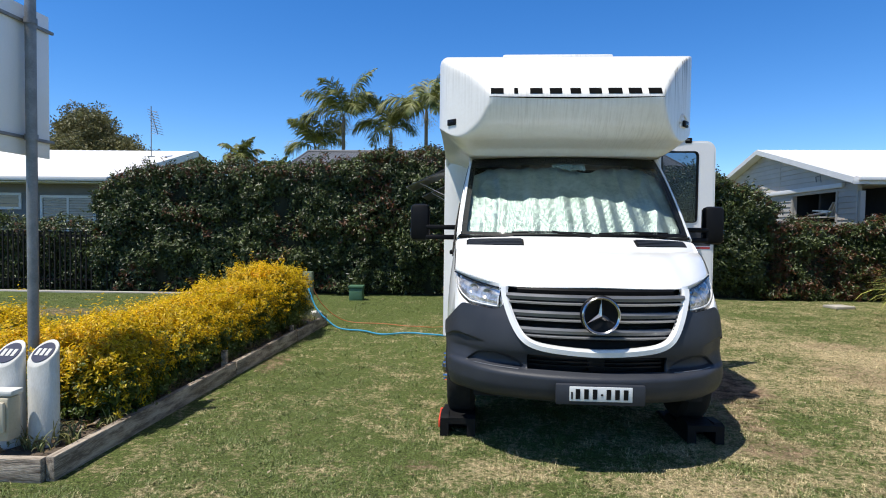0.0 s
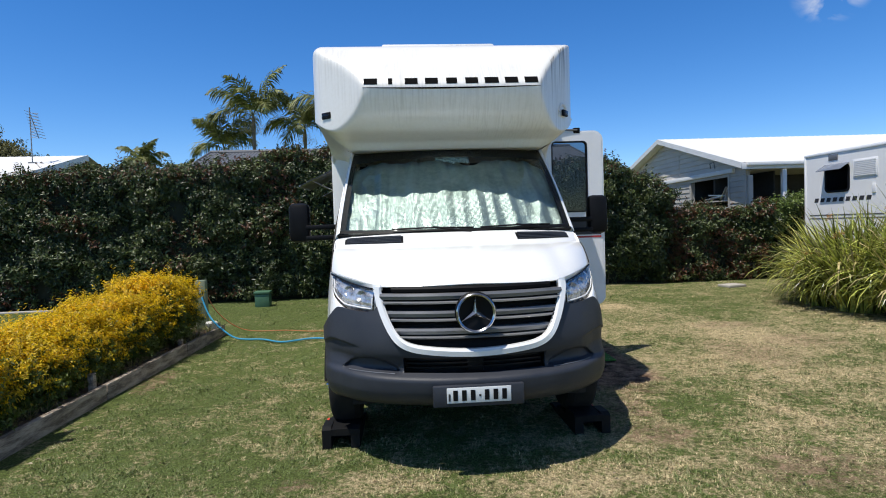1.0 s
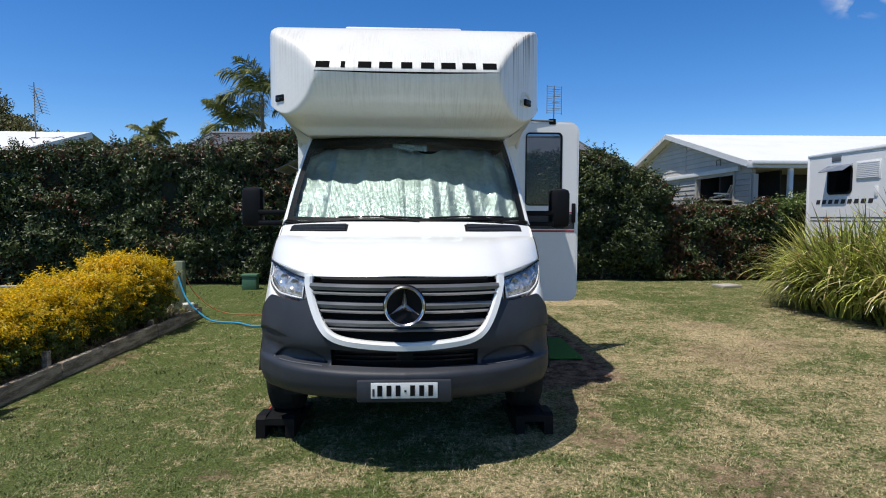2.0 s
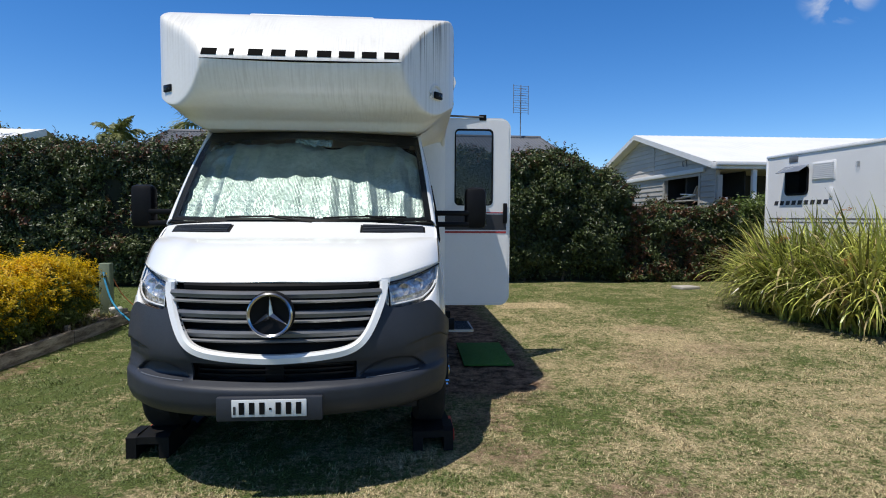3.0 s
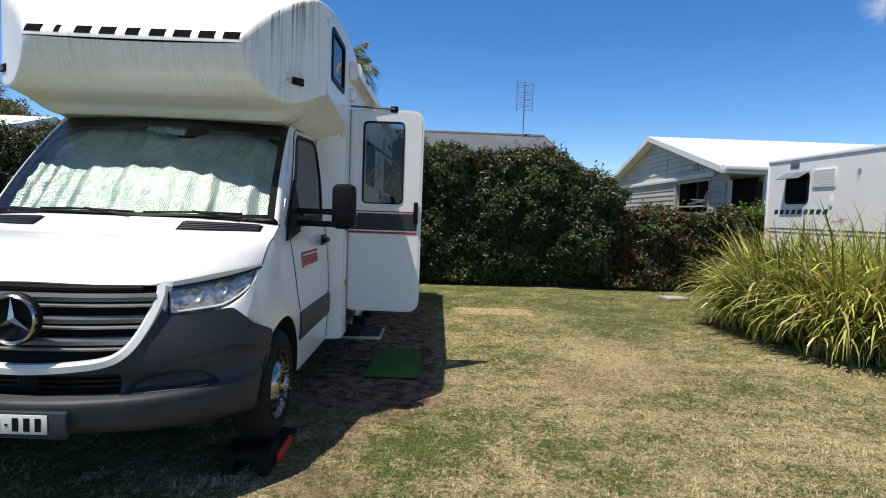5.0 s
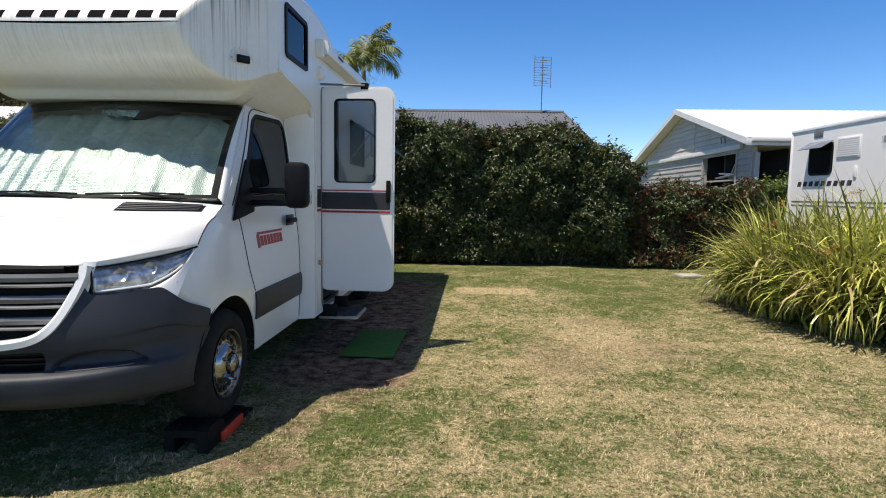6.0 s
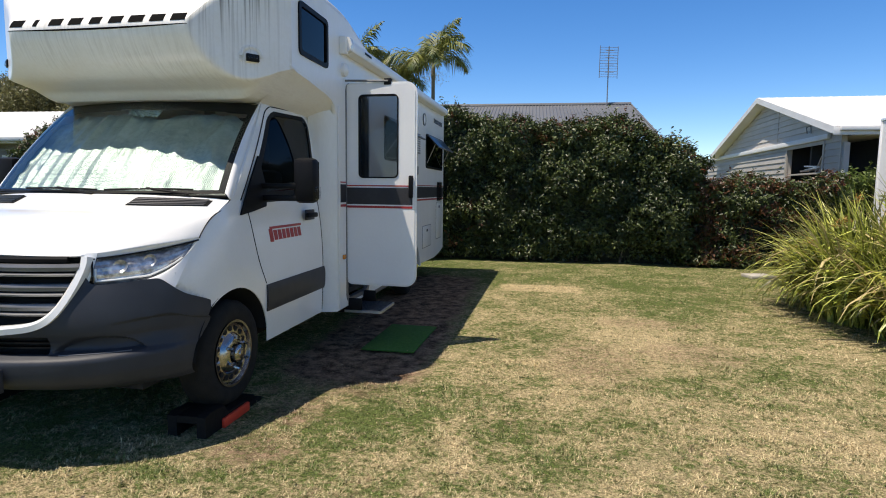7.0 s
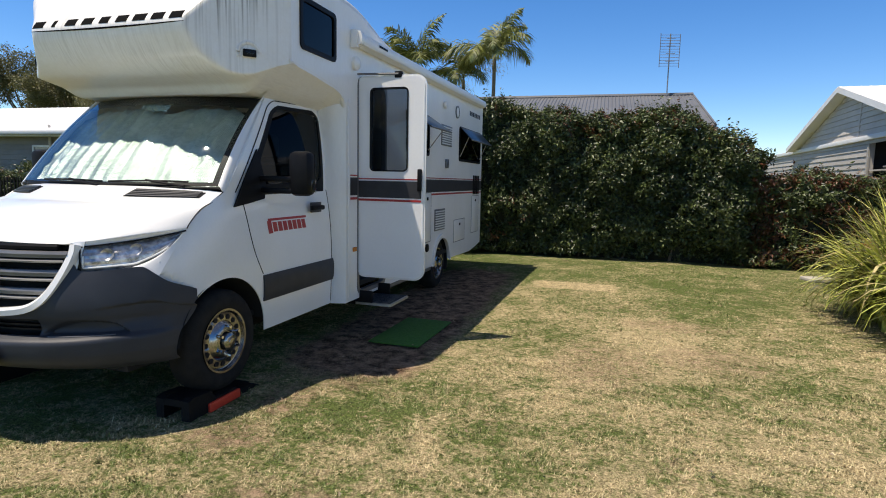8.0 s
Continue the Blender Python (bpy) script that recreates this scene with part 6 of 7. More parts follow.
GREYROOF = mat("dark_grey_roof_sheet", (0.115, 0.12, 0.13), (0.15, 0.155, 0.165), rough=0.5, scale=1, fine=20)
# near-black colour that paints the deep shade inside porch and store
ROOM_SHADE = mat("room_shade", (0.02, 0.02, 0.02), (0.03, 0.03, 0.03), rough=0.9)


def boards(rows, to3, h=0.16, lap=0.030):
    """Lapped weatherboards. rows: (z, from, to) of each board."""
    bm = bmesh.new()
    for z, a, b in rows:
        if b - a < 0.05:
            continue
        vs = [bm.verts.new(to3(u, zz, o)) for u, zz, o in ((a, z, lap), (b, z, lap), (b, z + h, 0.004), (a, z + h, 0.004), (a, z, 0.0), (b, z, 0.0))]
        bm.faces.new(vs[:4])
        bm.faces.new((vs[0], vs[1], vs[5], vs[4]))
    return bm


def ribbed(a, b, c, d, n, rise=0.008):
    """A roof slope from ridge (a to b) down to eave (d to c), with ribs that run down it."""
    a, b, c, d = (Vector(v) for v in (a, b, c, d))
    nrm = (b - a).cross(d - a).normalized()
    nrm = nrm if nrm.z > 0 else -nrm
    bm = bmesh.new()
    pts = []
    for k in range(n + 1):
        t0 = k / n
        pts += [(t0, 0.0), (min(1, t0 + 0.25 / n), rise), (min(1, t0 + 0.45 / n), 0.0)]
    top_ = [bm.verts.new(a.lerp(b, t) + nrm * o) for t, o in pts]
    bot = [bm.verts.new(d.lerp(c, t) + nrm * o) for t, o in pts]
    for i in range(len(pts) - 1):
        bm.faces.new((top_[i], top_[i + 1], bot[i + 1], bot[i]))
    bmesh.ops.remove_doubles(bm, verts=bm.verts[:], dist=0.0005)
    return bm


# gabled house beyond the low hedge
hs = thing("gabled_house", "grey weatherboard house with white roof and trim", "house", pose(10.75, 15.70, 0, 0, 0, -3) @ Matrix.Translation((-10.5, -15.65, 0)))
GX, RY, RZ, EY, EZ, BY, BZ = 10.85, 21.27, 4.56, 15.65, 3.05, 26.9, 3.05
part("roof", ribbed((10.5, RY, RZ), (26, RY, RZ), (26, EY, EZ), (10.5, EY, EZ), 60), ROOF_W, hs, "white sheet metal roof")
part("roof", ribbed((10.5, RY, RZ), (26, RY, RZ), (26, BY, BZ), (10.5, BY, BZ), 60), ROOF_W, hs)
part("gable_wall", slab([[(16.05, 0), (16.05, 3.06), (RY, RZ - 0.10), (26.3, 3.06), (26.3, 2.78), (34.0, 2.78), (34.0, 0)], [(16.95, 1.80), (16.95, 2.78), (19.35, 2.78), (19.35, 1.80)]], lambda y, z: (GX, y, z), (0.12, 0, 0)), BOARD, hs, smooth=False)
sl = (RZ - EZ) / (RY - EY)
rows, z = [], 2.98
while z < RZ - 0.25:
    w = (RZ - 0.18 - z - 0.08) / sl
    rows.append((z, RY - w, RY + w))
    z += 0.165
part("gable_cladding", boards(rows, lambda y, z, o: (GX - o, y, z)), BOARD_L, hs, "pale grey weatherboards", smooth=False)
rows = []
for k in range(17):
    z = 0.1 + k * 0.165
    if 1.70 < z < 2.74:
        rows += [(z, 16.05, 16.90), (z, 19.42, 34.0)]
    else:
        rows.append((z, 16.05, 34.0))
part("wall_cladding", boards(rows, lambda y, z, o: (GX - o, y, z)), BOARD, hs, smooth=False)
part("gable_beam", boxed(GX - 0.10, GX - 0.019, 16.6, 34.1, 2.84, 2.97, bevel=0.006), TRIM, hs)
for s in (1, -1):
    a, b = Vector((10.5, RY, RZ)), Vector((10.5, RY - s * (RY - EY), EZ))
    part("barge_board", sweep([a + Vector((0, 0, -0.08)), b + Vector((0, 0, -0.08))], [(-0.02, -0.09), (0.02, -0.09), (0.02, 0.075), (-0.02, 0.075)]), TRIM, hs)
    part("soffit", sweep([a + Vector((0.26, 0, -0.13)), b + Vector((0.26, 0, -0.13))], [(-0.25, -0.01), (0.25, -0.01), (0.25, 0.01), (-0.25, 0.01)]), TRIM, hs)
part("fascia", boxed(10.48, 26, EY - 0.03, EY, EZ - 0.20, EZ - 0.01, bevel=0.005), TRIM, hs)
part("gutter", boxed(10.6, 26, EY - 0.13, EY - 0.031, EZ - 0.11, EZ + 0.0, bevel=0.02), TRIM, hs)
part("corner_stop", boxed(GX - 0.03, GX + 0.05, 16.0, 16.06, 0, 2.9), BOARD, hs)
part("porch_wall", boxed(GX + 0.12, 26, 18.0, 18.1, 0, 2.9), ROOM_SHADE, hs)
part("porch_ceiling", boxed(GX + 0.12, 26, 15.7, 18.0, 2.84, 2.87), BOARD, hs)
part("porch_end", boxed(GX, GX + 0.12, 15.9, 16.04, 0, 2.7), BOARD, hs)
part("porch_post", boxed(11.74, 11.86, 15.7, 15.82, 0, 2.84, bevel=0.01), TRIM, hs)
op = part("store_opening", slab([rounded(16.88, 19.44, 1.72, 2.83, 0.01, 1), rounded(16.97, 19.33, 1.82, 2.76, 0.01, 1)], lambda y, z: (GX - 0.04, y, z), (0.05, 0, 0)), BOARD, hs)
# back, side and lid sheets added to paint the opening's deep shade
part("store_back", boxed(GX + 1.0, GX + 1.05, 16.3, 20, 1.0, 2.95), ROOM_SHADE, op)
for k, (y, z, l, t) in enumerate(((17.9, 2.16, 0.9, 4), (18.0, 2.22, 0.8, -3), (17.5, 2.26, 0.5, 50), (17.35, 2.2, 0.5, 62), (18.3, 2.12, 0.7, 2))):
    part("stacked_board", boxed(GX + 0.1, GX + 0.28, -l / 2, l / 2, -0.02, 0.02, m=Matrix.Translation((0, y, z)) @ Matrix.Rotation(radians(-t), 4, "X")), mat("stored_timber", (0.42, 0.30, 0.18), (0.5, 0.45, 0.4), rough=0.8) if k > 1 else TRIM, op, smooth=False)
part("store_side", boxed(GX + 0.13, GX + 1.0, 19.5, 19.55, 1.0, 2.95), ROOM_SHADE, op)
part("store_lid", boxed(GX + 0.13, GX + 1.0, 16.3, 19.5, 2.9, 2.95), ROOM_SHADE, op)
part("store_shelf", boxed(GX + 0.02, GX + 0.6, 16.97, 19.33, 2.0, 2.04), BOARD, op)
part("gable_join", boxed(GX - 0.032, GX - 0.012, 20.2, 20.24, 2.98, 4.05), BOARD_L, hs)
part("gable_bracket", tube([(GX - 0.05, 17.95, 3.10), (GX - 0.10, 17.9, 3.25), (GX - 0.05, 17.75, 3.28), (GX - 0.05, 17.7, 3.08)], 0.015, 6), GALV, hs)
part("far_wall", boxed(25.9, 26, 16, 26.3, 0, 2.9), BOARD, hs)

# white-roofed house beyond the low hedge with the picket fence
BOARD_D = mat("dark_grey_weatherboard", (0.17, 0.16, 0.15), (0.21, 0.20, 0.19), rough=0.65, scale=2, fine=40, island=0.08)
lh = thing("long_house", "grey house with long white sheet roof and white windows", "house")
part("roof", ribbed((-26, 20.8, 4.26), (-9.4, 20.8, 4.26), (-9.4, 15.5, 2.82), (-26, 15.5, 2.82), 60), ROOF_W, lh, "white sheet metal roof")
part("roof", ribbed((-26, 20.8, 4.26), (-9.4, 20.8, 4.26), (-9.4, 26.1, 2.82), (-26, 26.1, 2.82), 60), ROOF_W, lh)
part("barge_board", sweep([(-9.38, 20.8, 4.18), (-9.38, 15.5, 2.74)], [(-0.02, -0.12), (0.02, -0.12), (0.02, 0.10), (-0.02, 0.10)]), TRIM, lh)
part("gutter", boxed(-26, -9.4, 15.38, 15.5, 2.70, 2.82, bevel=0.02), TRIM, lh)
part("eave_lining", boxed(-26, -9.5, 15.5, 16.1, 2.66, 2.69), TRIM, lh)
part("front_wall", boxed(-26, -9.9, 16.1, 16.25, 0, 2.75), BOARD_D, lh)
part("wall_cladding", boards([(0.1 + k * 0.165, -26, -9.9) for k in range(16)], lambda x, z, o: (x, 16.1 - o, z)), BOARD_D, lh, smooth=False)
part("end_wall", slab([[(16.25, 0), (16.25, 2.85), (20.8, 4.05), (25.4, 2.85), (25.4, 0)]], lambda y, z: (-9.95, y, z), (0.05, 0, 0)), mat("brown_gable", (0.20, 0.13, 0.09), (0.24, 0.16, 0.11), rough=0.8), lh)
LPANE = mat("window_dark_pane", (0.03, 0.035, 0.04), rough=0.05, spec=0.8)
for x0, x1, z0, z1 in ((-13.9, -12.3, 1.93, 2.40), (-11.75, -10.15, 1.2, 2.34), (-17.6, -16.4, 1.5, 2.34), (-20.5, -19, 1.5, 2.34)):
    wf = part("window", slab([rounded(x0, x1, z0, z1, 0.01, 1), rounded(x0 + 0.07, x1 - 0.07, z0 + 0.07, z1 - 0.07, 0.01, 1)], lambda x, z: (x, 16.05, z), (0, 0.06, 0)), TRIM, lh, smooth=False)
    part("pane", boxed(x0 + 0.06, x1 - 0.06, 16.072, 16.078, z0 + 0.06, z1 - 0.06), LPANE, wf, smooth=False)
    if z0 == 1.2:
        part("mullion", boxed((x0 + x1) / 2 - 0.03, (x0 + x1) / 2 + 0.03, 16.045, 16.07, z0 + 0.06, z1 - 0.06), TRIM, wf, smooth=False)
        for k in range(13):
            part("blind_slat", boxed(x0 + 0.09, x1 - 0.09, 16.062, 16.070, z0 + 0.1 + k * 0.075, z0 + 0.155 + k * 0.075), BOARD, wf, smooth=False)
part("downpipe", rod((-13.1, 16.03, 0), (-13.1, 16.03, 3.05), 0.04, n=10), BOARD_L, lh)
part("corner_post", boxed(-10.02, -9.9, 16.02, 16.12, 0, 2.75), TRIM, lh)

# low grey-roofed house straight behind the tall hedge
gh = thing("grey_roofed_house", "house with dark grey corrugated roof behind the hedge", "house")
part("roof", ribbed((-4.75, 18.6, 3.98), (6.65, 18.6, 4.0), (6.65, 14.9, 2.82), (-4.75, 14.9, 2.82), 120, 0.02), GREYROOF, gh, "dark grey corrugated roof")
part("roof", ribbed((-4.75, 18.6, 3.98), (6.65, 18.6, 4.0), (6.65, 22.3, 2.82), (-4.75, 22.3, 2.82), 60, 0.03), GREYROOF, gh)
part("ridge_cap", tube([(-4.75, 18.6, 3.99), (6.65, 18.6, 4.01)], 0.06, 8), GREYROOF, gh)
for x in (-4.75, 6.65):
    for y in (14.9, 22.3):
        part("barge_board", sweep([(x, 18.6, 3.93), (x, y, 2.76)], [(-0.02, -0.08), (0.02, -0.08), (0.02, 0.09), (-0.02, 0.09)]), GREYROOF, gh)
part("wall", slab([[(15.3, 0), (15.3, 2.85), (18.6, 3.88), (21.9, 2.85), (21.9, 0)]], lambda y, z: (-4.3, y, z), (10.6, 0, 0)), BOARD, gh, smooth=False)


def antenna(x, y, z, kind):
    a = thing("television_antenna", "grey metal television antenna standing on a roof", "antenna", pose(x, y, z))
    part("mast", rod((0, 0, 0), (0, 0, 1.72), 0.016, n=8), GALV, a)
    part("foot", boxed(-0.1, 0.1, -0.06, 0.06, -0.02, 0.03), GALV, a)
    if kind == "grid":
        for k in range(12):
            part("element", rod((-0.26, -0.12, 0.85 + 0.075 * k), (0.26, 0.05, 0.87 + 0.075 * k), 0.006, n=5), GALV, a)
        for sx in (-0.26, 0.0, 0.26):
            part("boom", rod((sx, -0.035 + sx * 0.33, 0.82), (sx, -0.035 + sx * 0.33, 1.72), 0.010, n=6), GALV, a)
        for k in range(4):
            part("dipole", rod((-0.12, -0.25, 0.95 + 0.2 * k), (0.12, -0.22, 0.95 + 0.2 * k), 0.008, n=5), GALV, a)
    else:
        part("boom", rod((0.0, 0, 1.55), (0.28, -0.1, 0.75), 0.012, n=6), GALV, a)
        for k in range(9):
            t = k / 8
            part("element", rod((0.05 + 0.2 * t, -0.35, 1.55 - 0.75 * t), (0.05 + 0.2 * t, 0.35, 1.55 - 0.75 * t), 0.008, n=5), GALV, a)
            part("element", rod((0.0, -0.02, 1.55 - 0.75 * t), (0.30, -0.1, 1.50 - 0.75 * t), 0.008, n=5), GALV, a)


antenna(5.95, 18.45, 3.90, "grid")
antenna(-10.3, 19.3, 3.85, "yagi")

# ---- palms and far trees ----
PALM = leaf_mat("palm_leaf", (0.050, 0.090, 0.024), (0.25, 0.25, 0.062), island=0.5, rough=0.55, trans=0.15)
PALM_DRY = leaf_mat("palm_flower", (0.45, 0.36, 0.15), (0.32, 0.27, 0.1), island=0.3)
PTRUNK = mat("palm_trunk", (0.10, 0.09, 0.072), (0.17, 0.15, 0.12), rough=0.85, scale=2, fine=20, bump=0.4, bump_scale=12, stretch=(1, 1, 6))


def palm(x, y, h, fl, n, seed):
    """A feather palm: ringed trunk, crownshaft, fronds with drooping leaflets."""
    g = np.random.default_rng(seed)
    p = thing("palm_tree", "feather-leaved palm with arching green fronds", "palm", pose(x, y, 0), group="palms")
    part("trunk", lathe([(0, 0.17), (0.3, 0.14), (h * 0.5, 0.11), (h - 0.9, 0.10), (h - 0.85, 0.13), (h - 0.3, 0.10), (h, 0.05)], 14, (0, 0, 1)), PTRUNK, p)
    for f in range(n):
        az, el = 6.2832 * (f * 0.382 + g.uniform(-0.03, 0.03)), (1.35 if f == 0 else g.uniform(0.30, 1.40))
        V, F = [], []
        pos, th = Vector((0, 0, h - 0.05)), el
        steps, L = 16, fl * g.uniform(0.8, 1.1)
        spine = []
        for s in range(steps + 1):
            spine.append(pos.copy())
            pos = pos + Vector((math.cos(az) * math.cos(th), math.sin(az) * math.cos(th), math.sin(th))) * (L / steps)
            th -= (0.03 + 0.19 * s / steps) * (0.6 if f == 0 else 1.0 if el > 0.8 else 1.2)
        side = Vector((-math.sin(az), math.cos(az), 0))
        for s in range(2, steps):
            for q in (0.0, 0.25, 0.5, 0.75):
                c = spine[s].lerp(spine[s + 1], q)
                fwd = (spine[s + 1] - spine[s]).normalized()
                ll = fl * 0.34 * math.sin(math.pi * min(0.97, (s + q) / steps * 0.85 + 0.15)) * g.uniform(0.85, 1.1)
                for sg in (-1, 1):
                    d = (side * sg * 0.55 + fwd * 0.55 + Vector((0, 0, 0.15 - g.uniform(0.0, 0.75)))).normalized()
                    mid, tip = c + d * ll * 0.55, c + d * ll + Vector((0, 0, -ll * g.uniform(0.1, 0.45)))
                    w = fwd * 0.036
                    b = len(V)
                    V += [c - w * 0.6, c + w * 0.6, mid + w, mid - w, tip]
                    F += [(b, b + 1, b + 2, b + 3), (b + 3, b + 2, b + 4)]
        b = len(V)
        for s in range(steps + 1):
            r = 0.025 * (1 - s / steps) + 0.005
            V += [spine[s] + side * r, spine[s] - side * r, spine[s] - Vector((0, 0, r * 1.5))]
        for s in range(steps):
            i = b + 3 * s
            F += [(i, i + 3, i + 4, i + 1), (i + 1, i + 4, i + 5, i + 2), (i + 2, i + 5, i + 3, i)]
        me = bpy.data.meshes.new("frond")
        me.from_pydata(V, [], F)
        me.materials.append(PALM)
        ob = new("frond", me)
        ob.parent = p
    k = 500
    q = g.normal(size=(k, 3)) * np.array([0.35, 0.35, 0.22]) + np.array([0, 0, h - 0.75])
    ob = new("flower_spray", leaf_mesh("flower_spray", q, g.normal(size=(k, 3)), g.uniform(0.06, 0.14, k), PALM_DRY, 0.2, droop=(0, 0, -1)))
    ob.parent = p
    tagged(ob, kind="stuff")


palm(-6.7, 34, 8.2, 3.4, 12, 1)
palm(-8.9, 36, 6.6, 3.0, 10, 2)
palm(-1.75, 33.5, 8.6, 3.4, 12, 3)
palm(-4.1, 36.0, 7.8, 3.2, 11, 4)
palm(-13.3, 35, 5.8, 1.7, 12, 5)
palm(-11.4, 36, 5.0, 1.6, 11, 6)

GUM = leaf_mat("gum_leaf", (0.115, 0.115, 0.042), (0.18, 0.165, 0.065), island=0.4, rough=0.5, trans=0.2)


def gum(x, y, h, r, n, seed):
    """A spreading tree: tapered trunk, limbs, and a ragged crown of leaf clumps."""
    g = np.random.default_rng(seed)
    t = thing("gum_tree", "spreading olive-green tree beyond the houses", "tree", pose(x, y, 0), group="far trees")
    bm = bmesh.new()
    cyl(bm, (0, 0, 0), (0.1, 0, h * 0.45), 0.28, 0.20, n=12)
    tips = []
    for k in range(16):
        a, e = g.uniform(0, 6.28), g.uniform(0.35, 1.35)
        q = Vector((math.cos(a) * math.cos(e) * r * g.uniform(0.5, 1.0), math.sin(a) * math.cos(e) * r, h * 0.45 + math.sin(e) * h * 0.48 * g.uniform(0.75, 1.05)))
        mid = Vector((0.1, 0, h * 0.42)).lerp(q, 0.5) + Vector((0, 0, -0.25))
        cyl(bm, (0.1, 0, h * 0.42), mid, 0.12, 0.07, n=7)
        cyl(bm, mid, q, 0.07, 0.02, n=6)
        tips += [(q, 0.95), (mid.lerp(q, 0.55), 0.7)]
    part("trunk", bm, BARK, t)
    P = []
    for q, s in tips:
        k = n // len(tips)
        d = g.normal(size=(k, 3))
        d /= np.linalg.norm(d, axis=1, keepdims=True)
        lump = np.array([0.8 + 0.6 * noise.noise((v[0] * 2 + q.x, v[1] * 2, v[2] * 2 + q.z)) for v in d])
        P.append(np.array(q) + d * (g.uniform(0.3, 1.0, k) ** 0.5 * lump * s * r * 0.36)[:, None] * np.array([1, 1, 0.7]))
    P = np.concatenate(P)
    ob = new("crown", leaf_mesh("crown", P, g.normal(size=P.shape) + np.array([0, 0, 0.4]), g.uniform(0.10, 0.22, len(P)), GUM, 0.45))
    ob.parent = t


gum(-21.2, 31, 8.3, 4.3, 90000, 11)
gum(-31.5, 38, 9.2, 3.6, 30000, 12)
gum(-36.5, 38, 10.6, 4.2, 34000, 13)
gum(-42, 39, 11.8, 4.8, 34000, 16)
gum(-24.5, 40, 8.2, 3.4, 16000, 14)
gum(9.5, 62, 9.6, 2.5, 3000, 15)

# ---- grass blades over the near lawn ----
def blades(name, label, n, x0, x1, y0, y1, seed, wide=1.0):
    g = np.random.default_rng(seed)
    x, y = g.uniform(x0, x1, n), g.uniform(y0, y1, n)
    bare = (x > 1.9) & (x < 3.35) & (y > 5.2) & (y < 10.4) & (g.uniform(size=n) < 0.8)
    for sx, sy, rx, ry in BARE_SPOTS:
        bare |= (((x - sx) / rx) ** 2 + ((y - sy) / ry) ** 2 < 0.8) & (g.uniform(size=n) < 0.5)
    ok = ~bare & ~((x < -1.9) & (y > 3.2) & (y < 8.8) & (x > -4.8))
    x, y = x[ok], y[ok]
    n = len(x)
    z = np.array([ground_z(a, b) for a, b in zip(x, y)])
    a, lean = g.uniform(0, 6.2832, n), g.uniform(0.6, 1.52, n)
    tuft = np.array([noise.noise((q * 9, r * 9, 5.0)) + 0.7 * noise.noise((q * 3.2, r * 3.2, 1.0)) for q, r in zip(x, y)])
    h = g.uniform(0.010, 0.028, n) * np.maximum(0.35, 1.0 + 1.1 * tuft)
    w = g.uniform(0.0019, 0.0044, n) * wide
    base = np.stack([x, y, z - 0.002], 1)
    s = np.stack([-np.sin(a), np.cos(a), np.zeros(n)], 1) * w[:, None]
    tip = base + np.stack([np.cos(a) * np.sin(lean), np.sin(a) * np.sin(lean), np.cos(lean)], 1) * h[:, None]
    v = np.stack([base - s, base + s, tip], 1).reshape(-1, 3)
    me = bpy.data.meshes.new(name)
    me.vertices.add(n * 3)
    me.vertices.foreach_set("co", v.astype(np.float32).ravel())
    me.loops.add(n * 3)
    me.loops.foreach_set("vertex_index", np.arange(n * 3, dtype=np.int32))
    me.polygons.add(n)
    me.polygons.foreach_set("loop_start", np.arange(0, n * 3, 3, dtype=np.int32))
    me.update(calc_edges=True)
    me.materials.append(BLADE)
    tagged(new(name, me), label, "grass", kind="stuff")


blades("grass", "short grass blades of the mown lawn", 420000, -2.6, 7.0, 2.2, 6.2, 21)
blades("grass", "short grass blades of the mown lawn", 290000, -9.0, 8.5, 6.2, 12.7, 22, 1.6)

# fallen leaves and bits of bark on the lawn
g = np.random.default_rng(33)
k = 320
q = np.stack([g.uniform(-2, 7.5, k), g.uniform(2.6, 12.4, k), np.full(k, 0.03)], 1)
tagged(new("fallen_leaves", leaf_mesh("fallen_leaves", q, g.normal(size=(k, 3)) * 0.25 + np.array([0, 0, 1.0]), g.uniform(0.015, 0.04, k), leaf_mat("dead_leaf", (0.50, 0.42, 0.28), (0.30, 0.20, 0.11), island=0.4), 0.5)), "dry fallen leaves scattered over the grass", "leaves", kind="stuff")

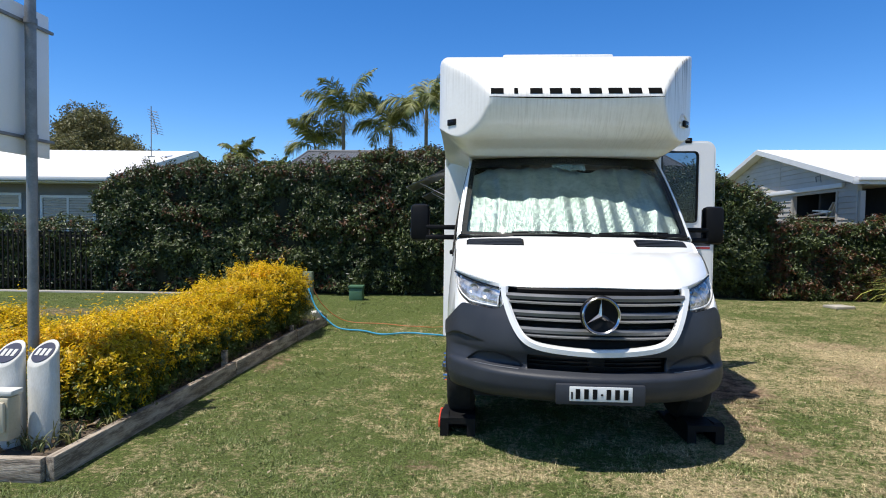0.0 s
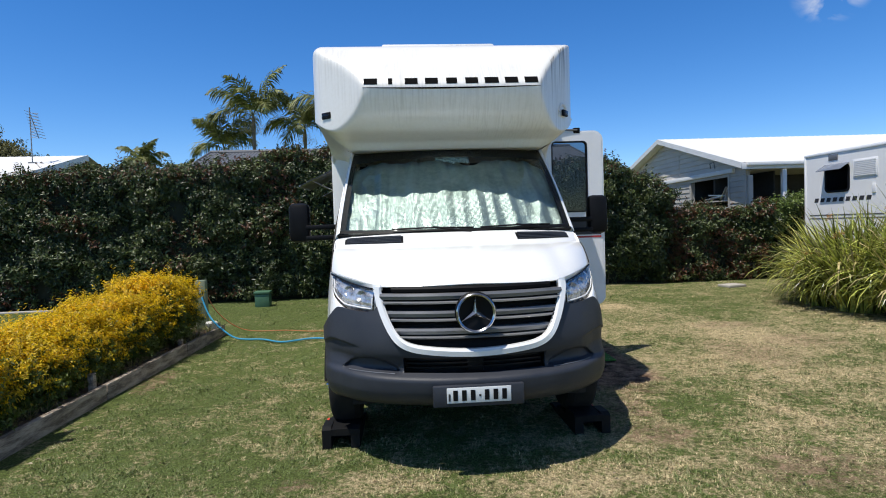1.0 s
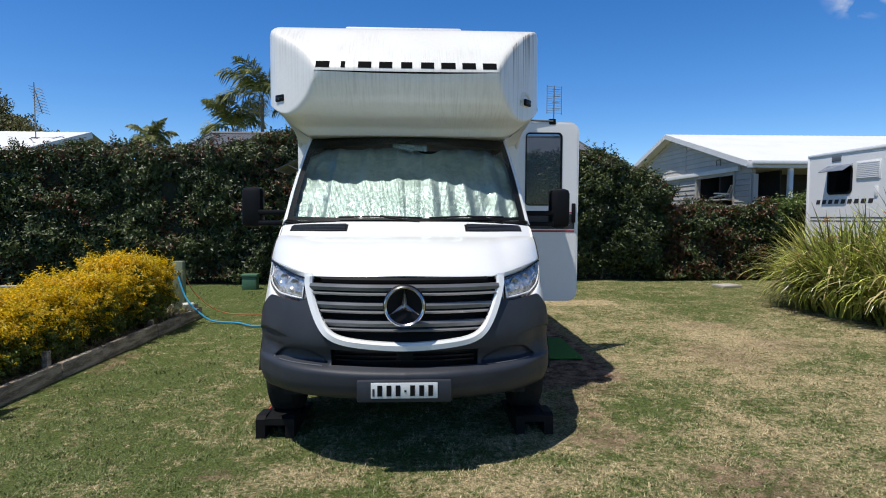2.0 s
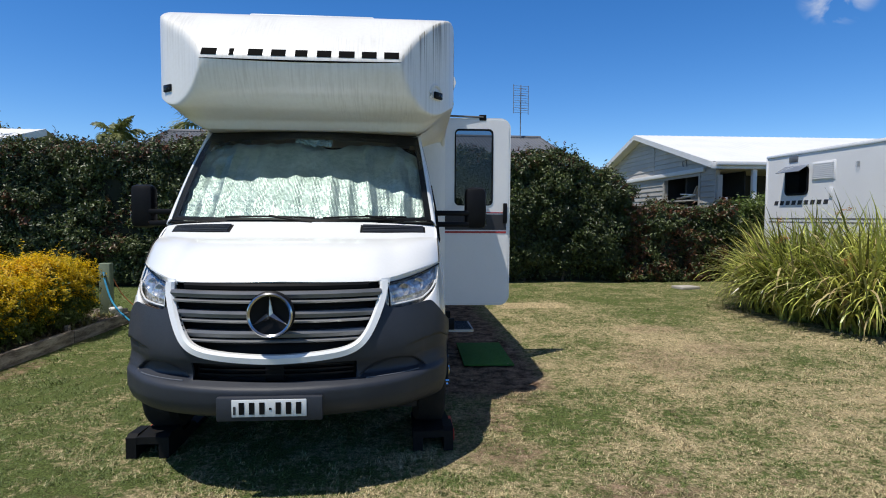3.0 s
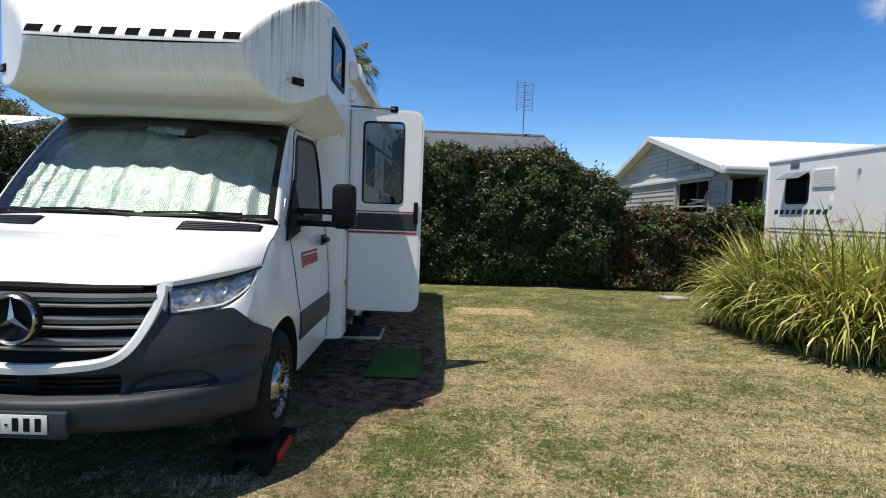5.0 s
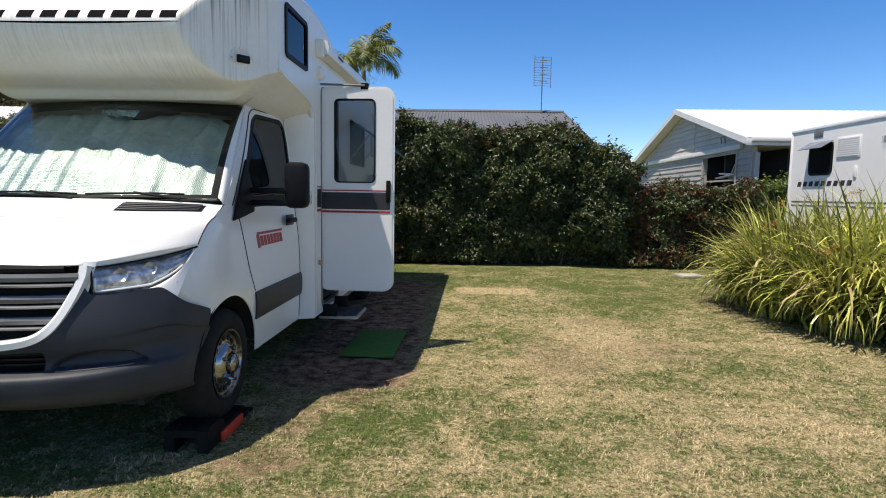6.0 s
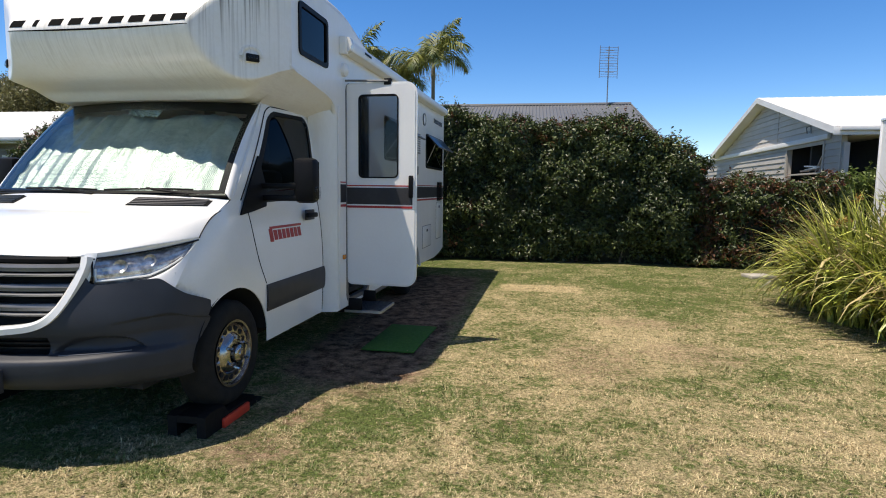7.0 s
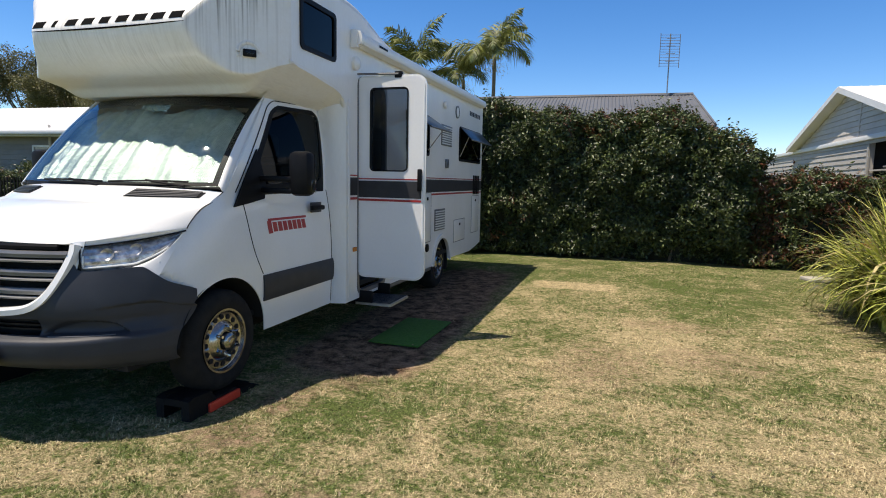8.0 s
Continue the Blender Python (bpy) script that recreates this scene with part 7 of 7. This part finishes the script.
thing("paving_stone", "flat pale paving stone lying in the grass", "paving stone", pose(7.85, 11.75, 0.01, 0, 0, 12), boxed(-0.22, 0.22, -0.17, 0.17, -0.02, 0.04, bevel=0.012), mat("pale_stone", (0.45, 0.42, 0.37), (0.36, 0.33, 0.29), rough=0.9, scale=5, fine=50, bump=0.3))
thing("marker_stake", "thin white stake standing behind the low hedge", "stake", pose(10.35, 14.35, 0), rod((0, 0, -0.05), (0, 0, 2.0), 0.035, n=10), BOLL)
pot = thing("flower_pot", "terracotta pot with a small plant on the porch", "pot", pose(11.25, 15.2, 1.55))
part("pot", lathe([(0, 0.0), (0, 0.11), (0.22, 0.16), (0.26, 0.175), (0.27, 0.15), (0.22, 0.13), (0.21, 0.0)], 20, (0, 0, 1)), mat("terracotta", (0.40, 0.16, 0.07), (0.34, 0.13, 0.06), rough=0.85), pot)
part("stand", boxed(-0.15, 0.15, -0.15, 0.15, -1.55, 0.0, bevel=0.01), TIMBER, pot)

# leaf litter and weedy tufts in the planting bed
k = 2600
q = np.stack([g.uniform(0.05, 1.0, k), g.uniform(3.35, 8.7, k), np.full(k, 0.125)], 1)
q[:, 0] = np.array([edge_x(v) for v in q[:, 1]]) - 0.05 - q[:, 0]
tagged(new("leaf_litter", leaf_mesh("leaf_litter", q, g.normal(size=(k, 3)) * 0.4 + np.array([0, 0, 1.0]), g.uniform(0.02, 0.06, k), leaf_mat("litter_leaf", (0.30, 0.21, 0.11), (0.16, 0.11, 0.06), island=0.5), 0.5)), "dry brown leaf litter on the bed soil", "leaf litter", kind="stuff")
weeds = [(edge_x(v) - 0.10 - g.uniform(0, 0.25), v, 0.03, 12, 0.16) for v in g.uniform(3.35, 8.6, 60)] + [(-2.5 + 0.12 * v, 3.5 + 0.02 * v, 0.04, 25, 0.18) for v in range(-2, 3)]
me = strappy("weeds", "", weeds, leaf_mat("weed_blade", (0.12, 0.17, 0.04), (0.32, 0.27, 0.12), island=0.4))
me.transform(Matrix.Translation((0, 0, 0.10)))
tagged(new("weeds", me), "small weedy grass tufts along the timber edging", "weeds", kind="stuff")
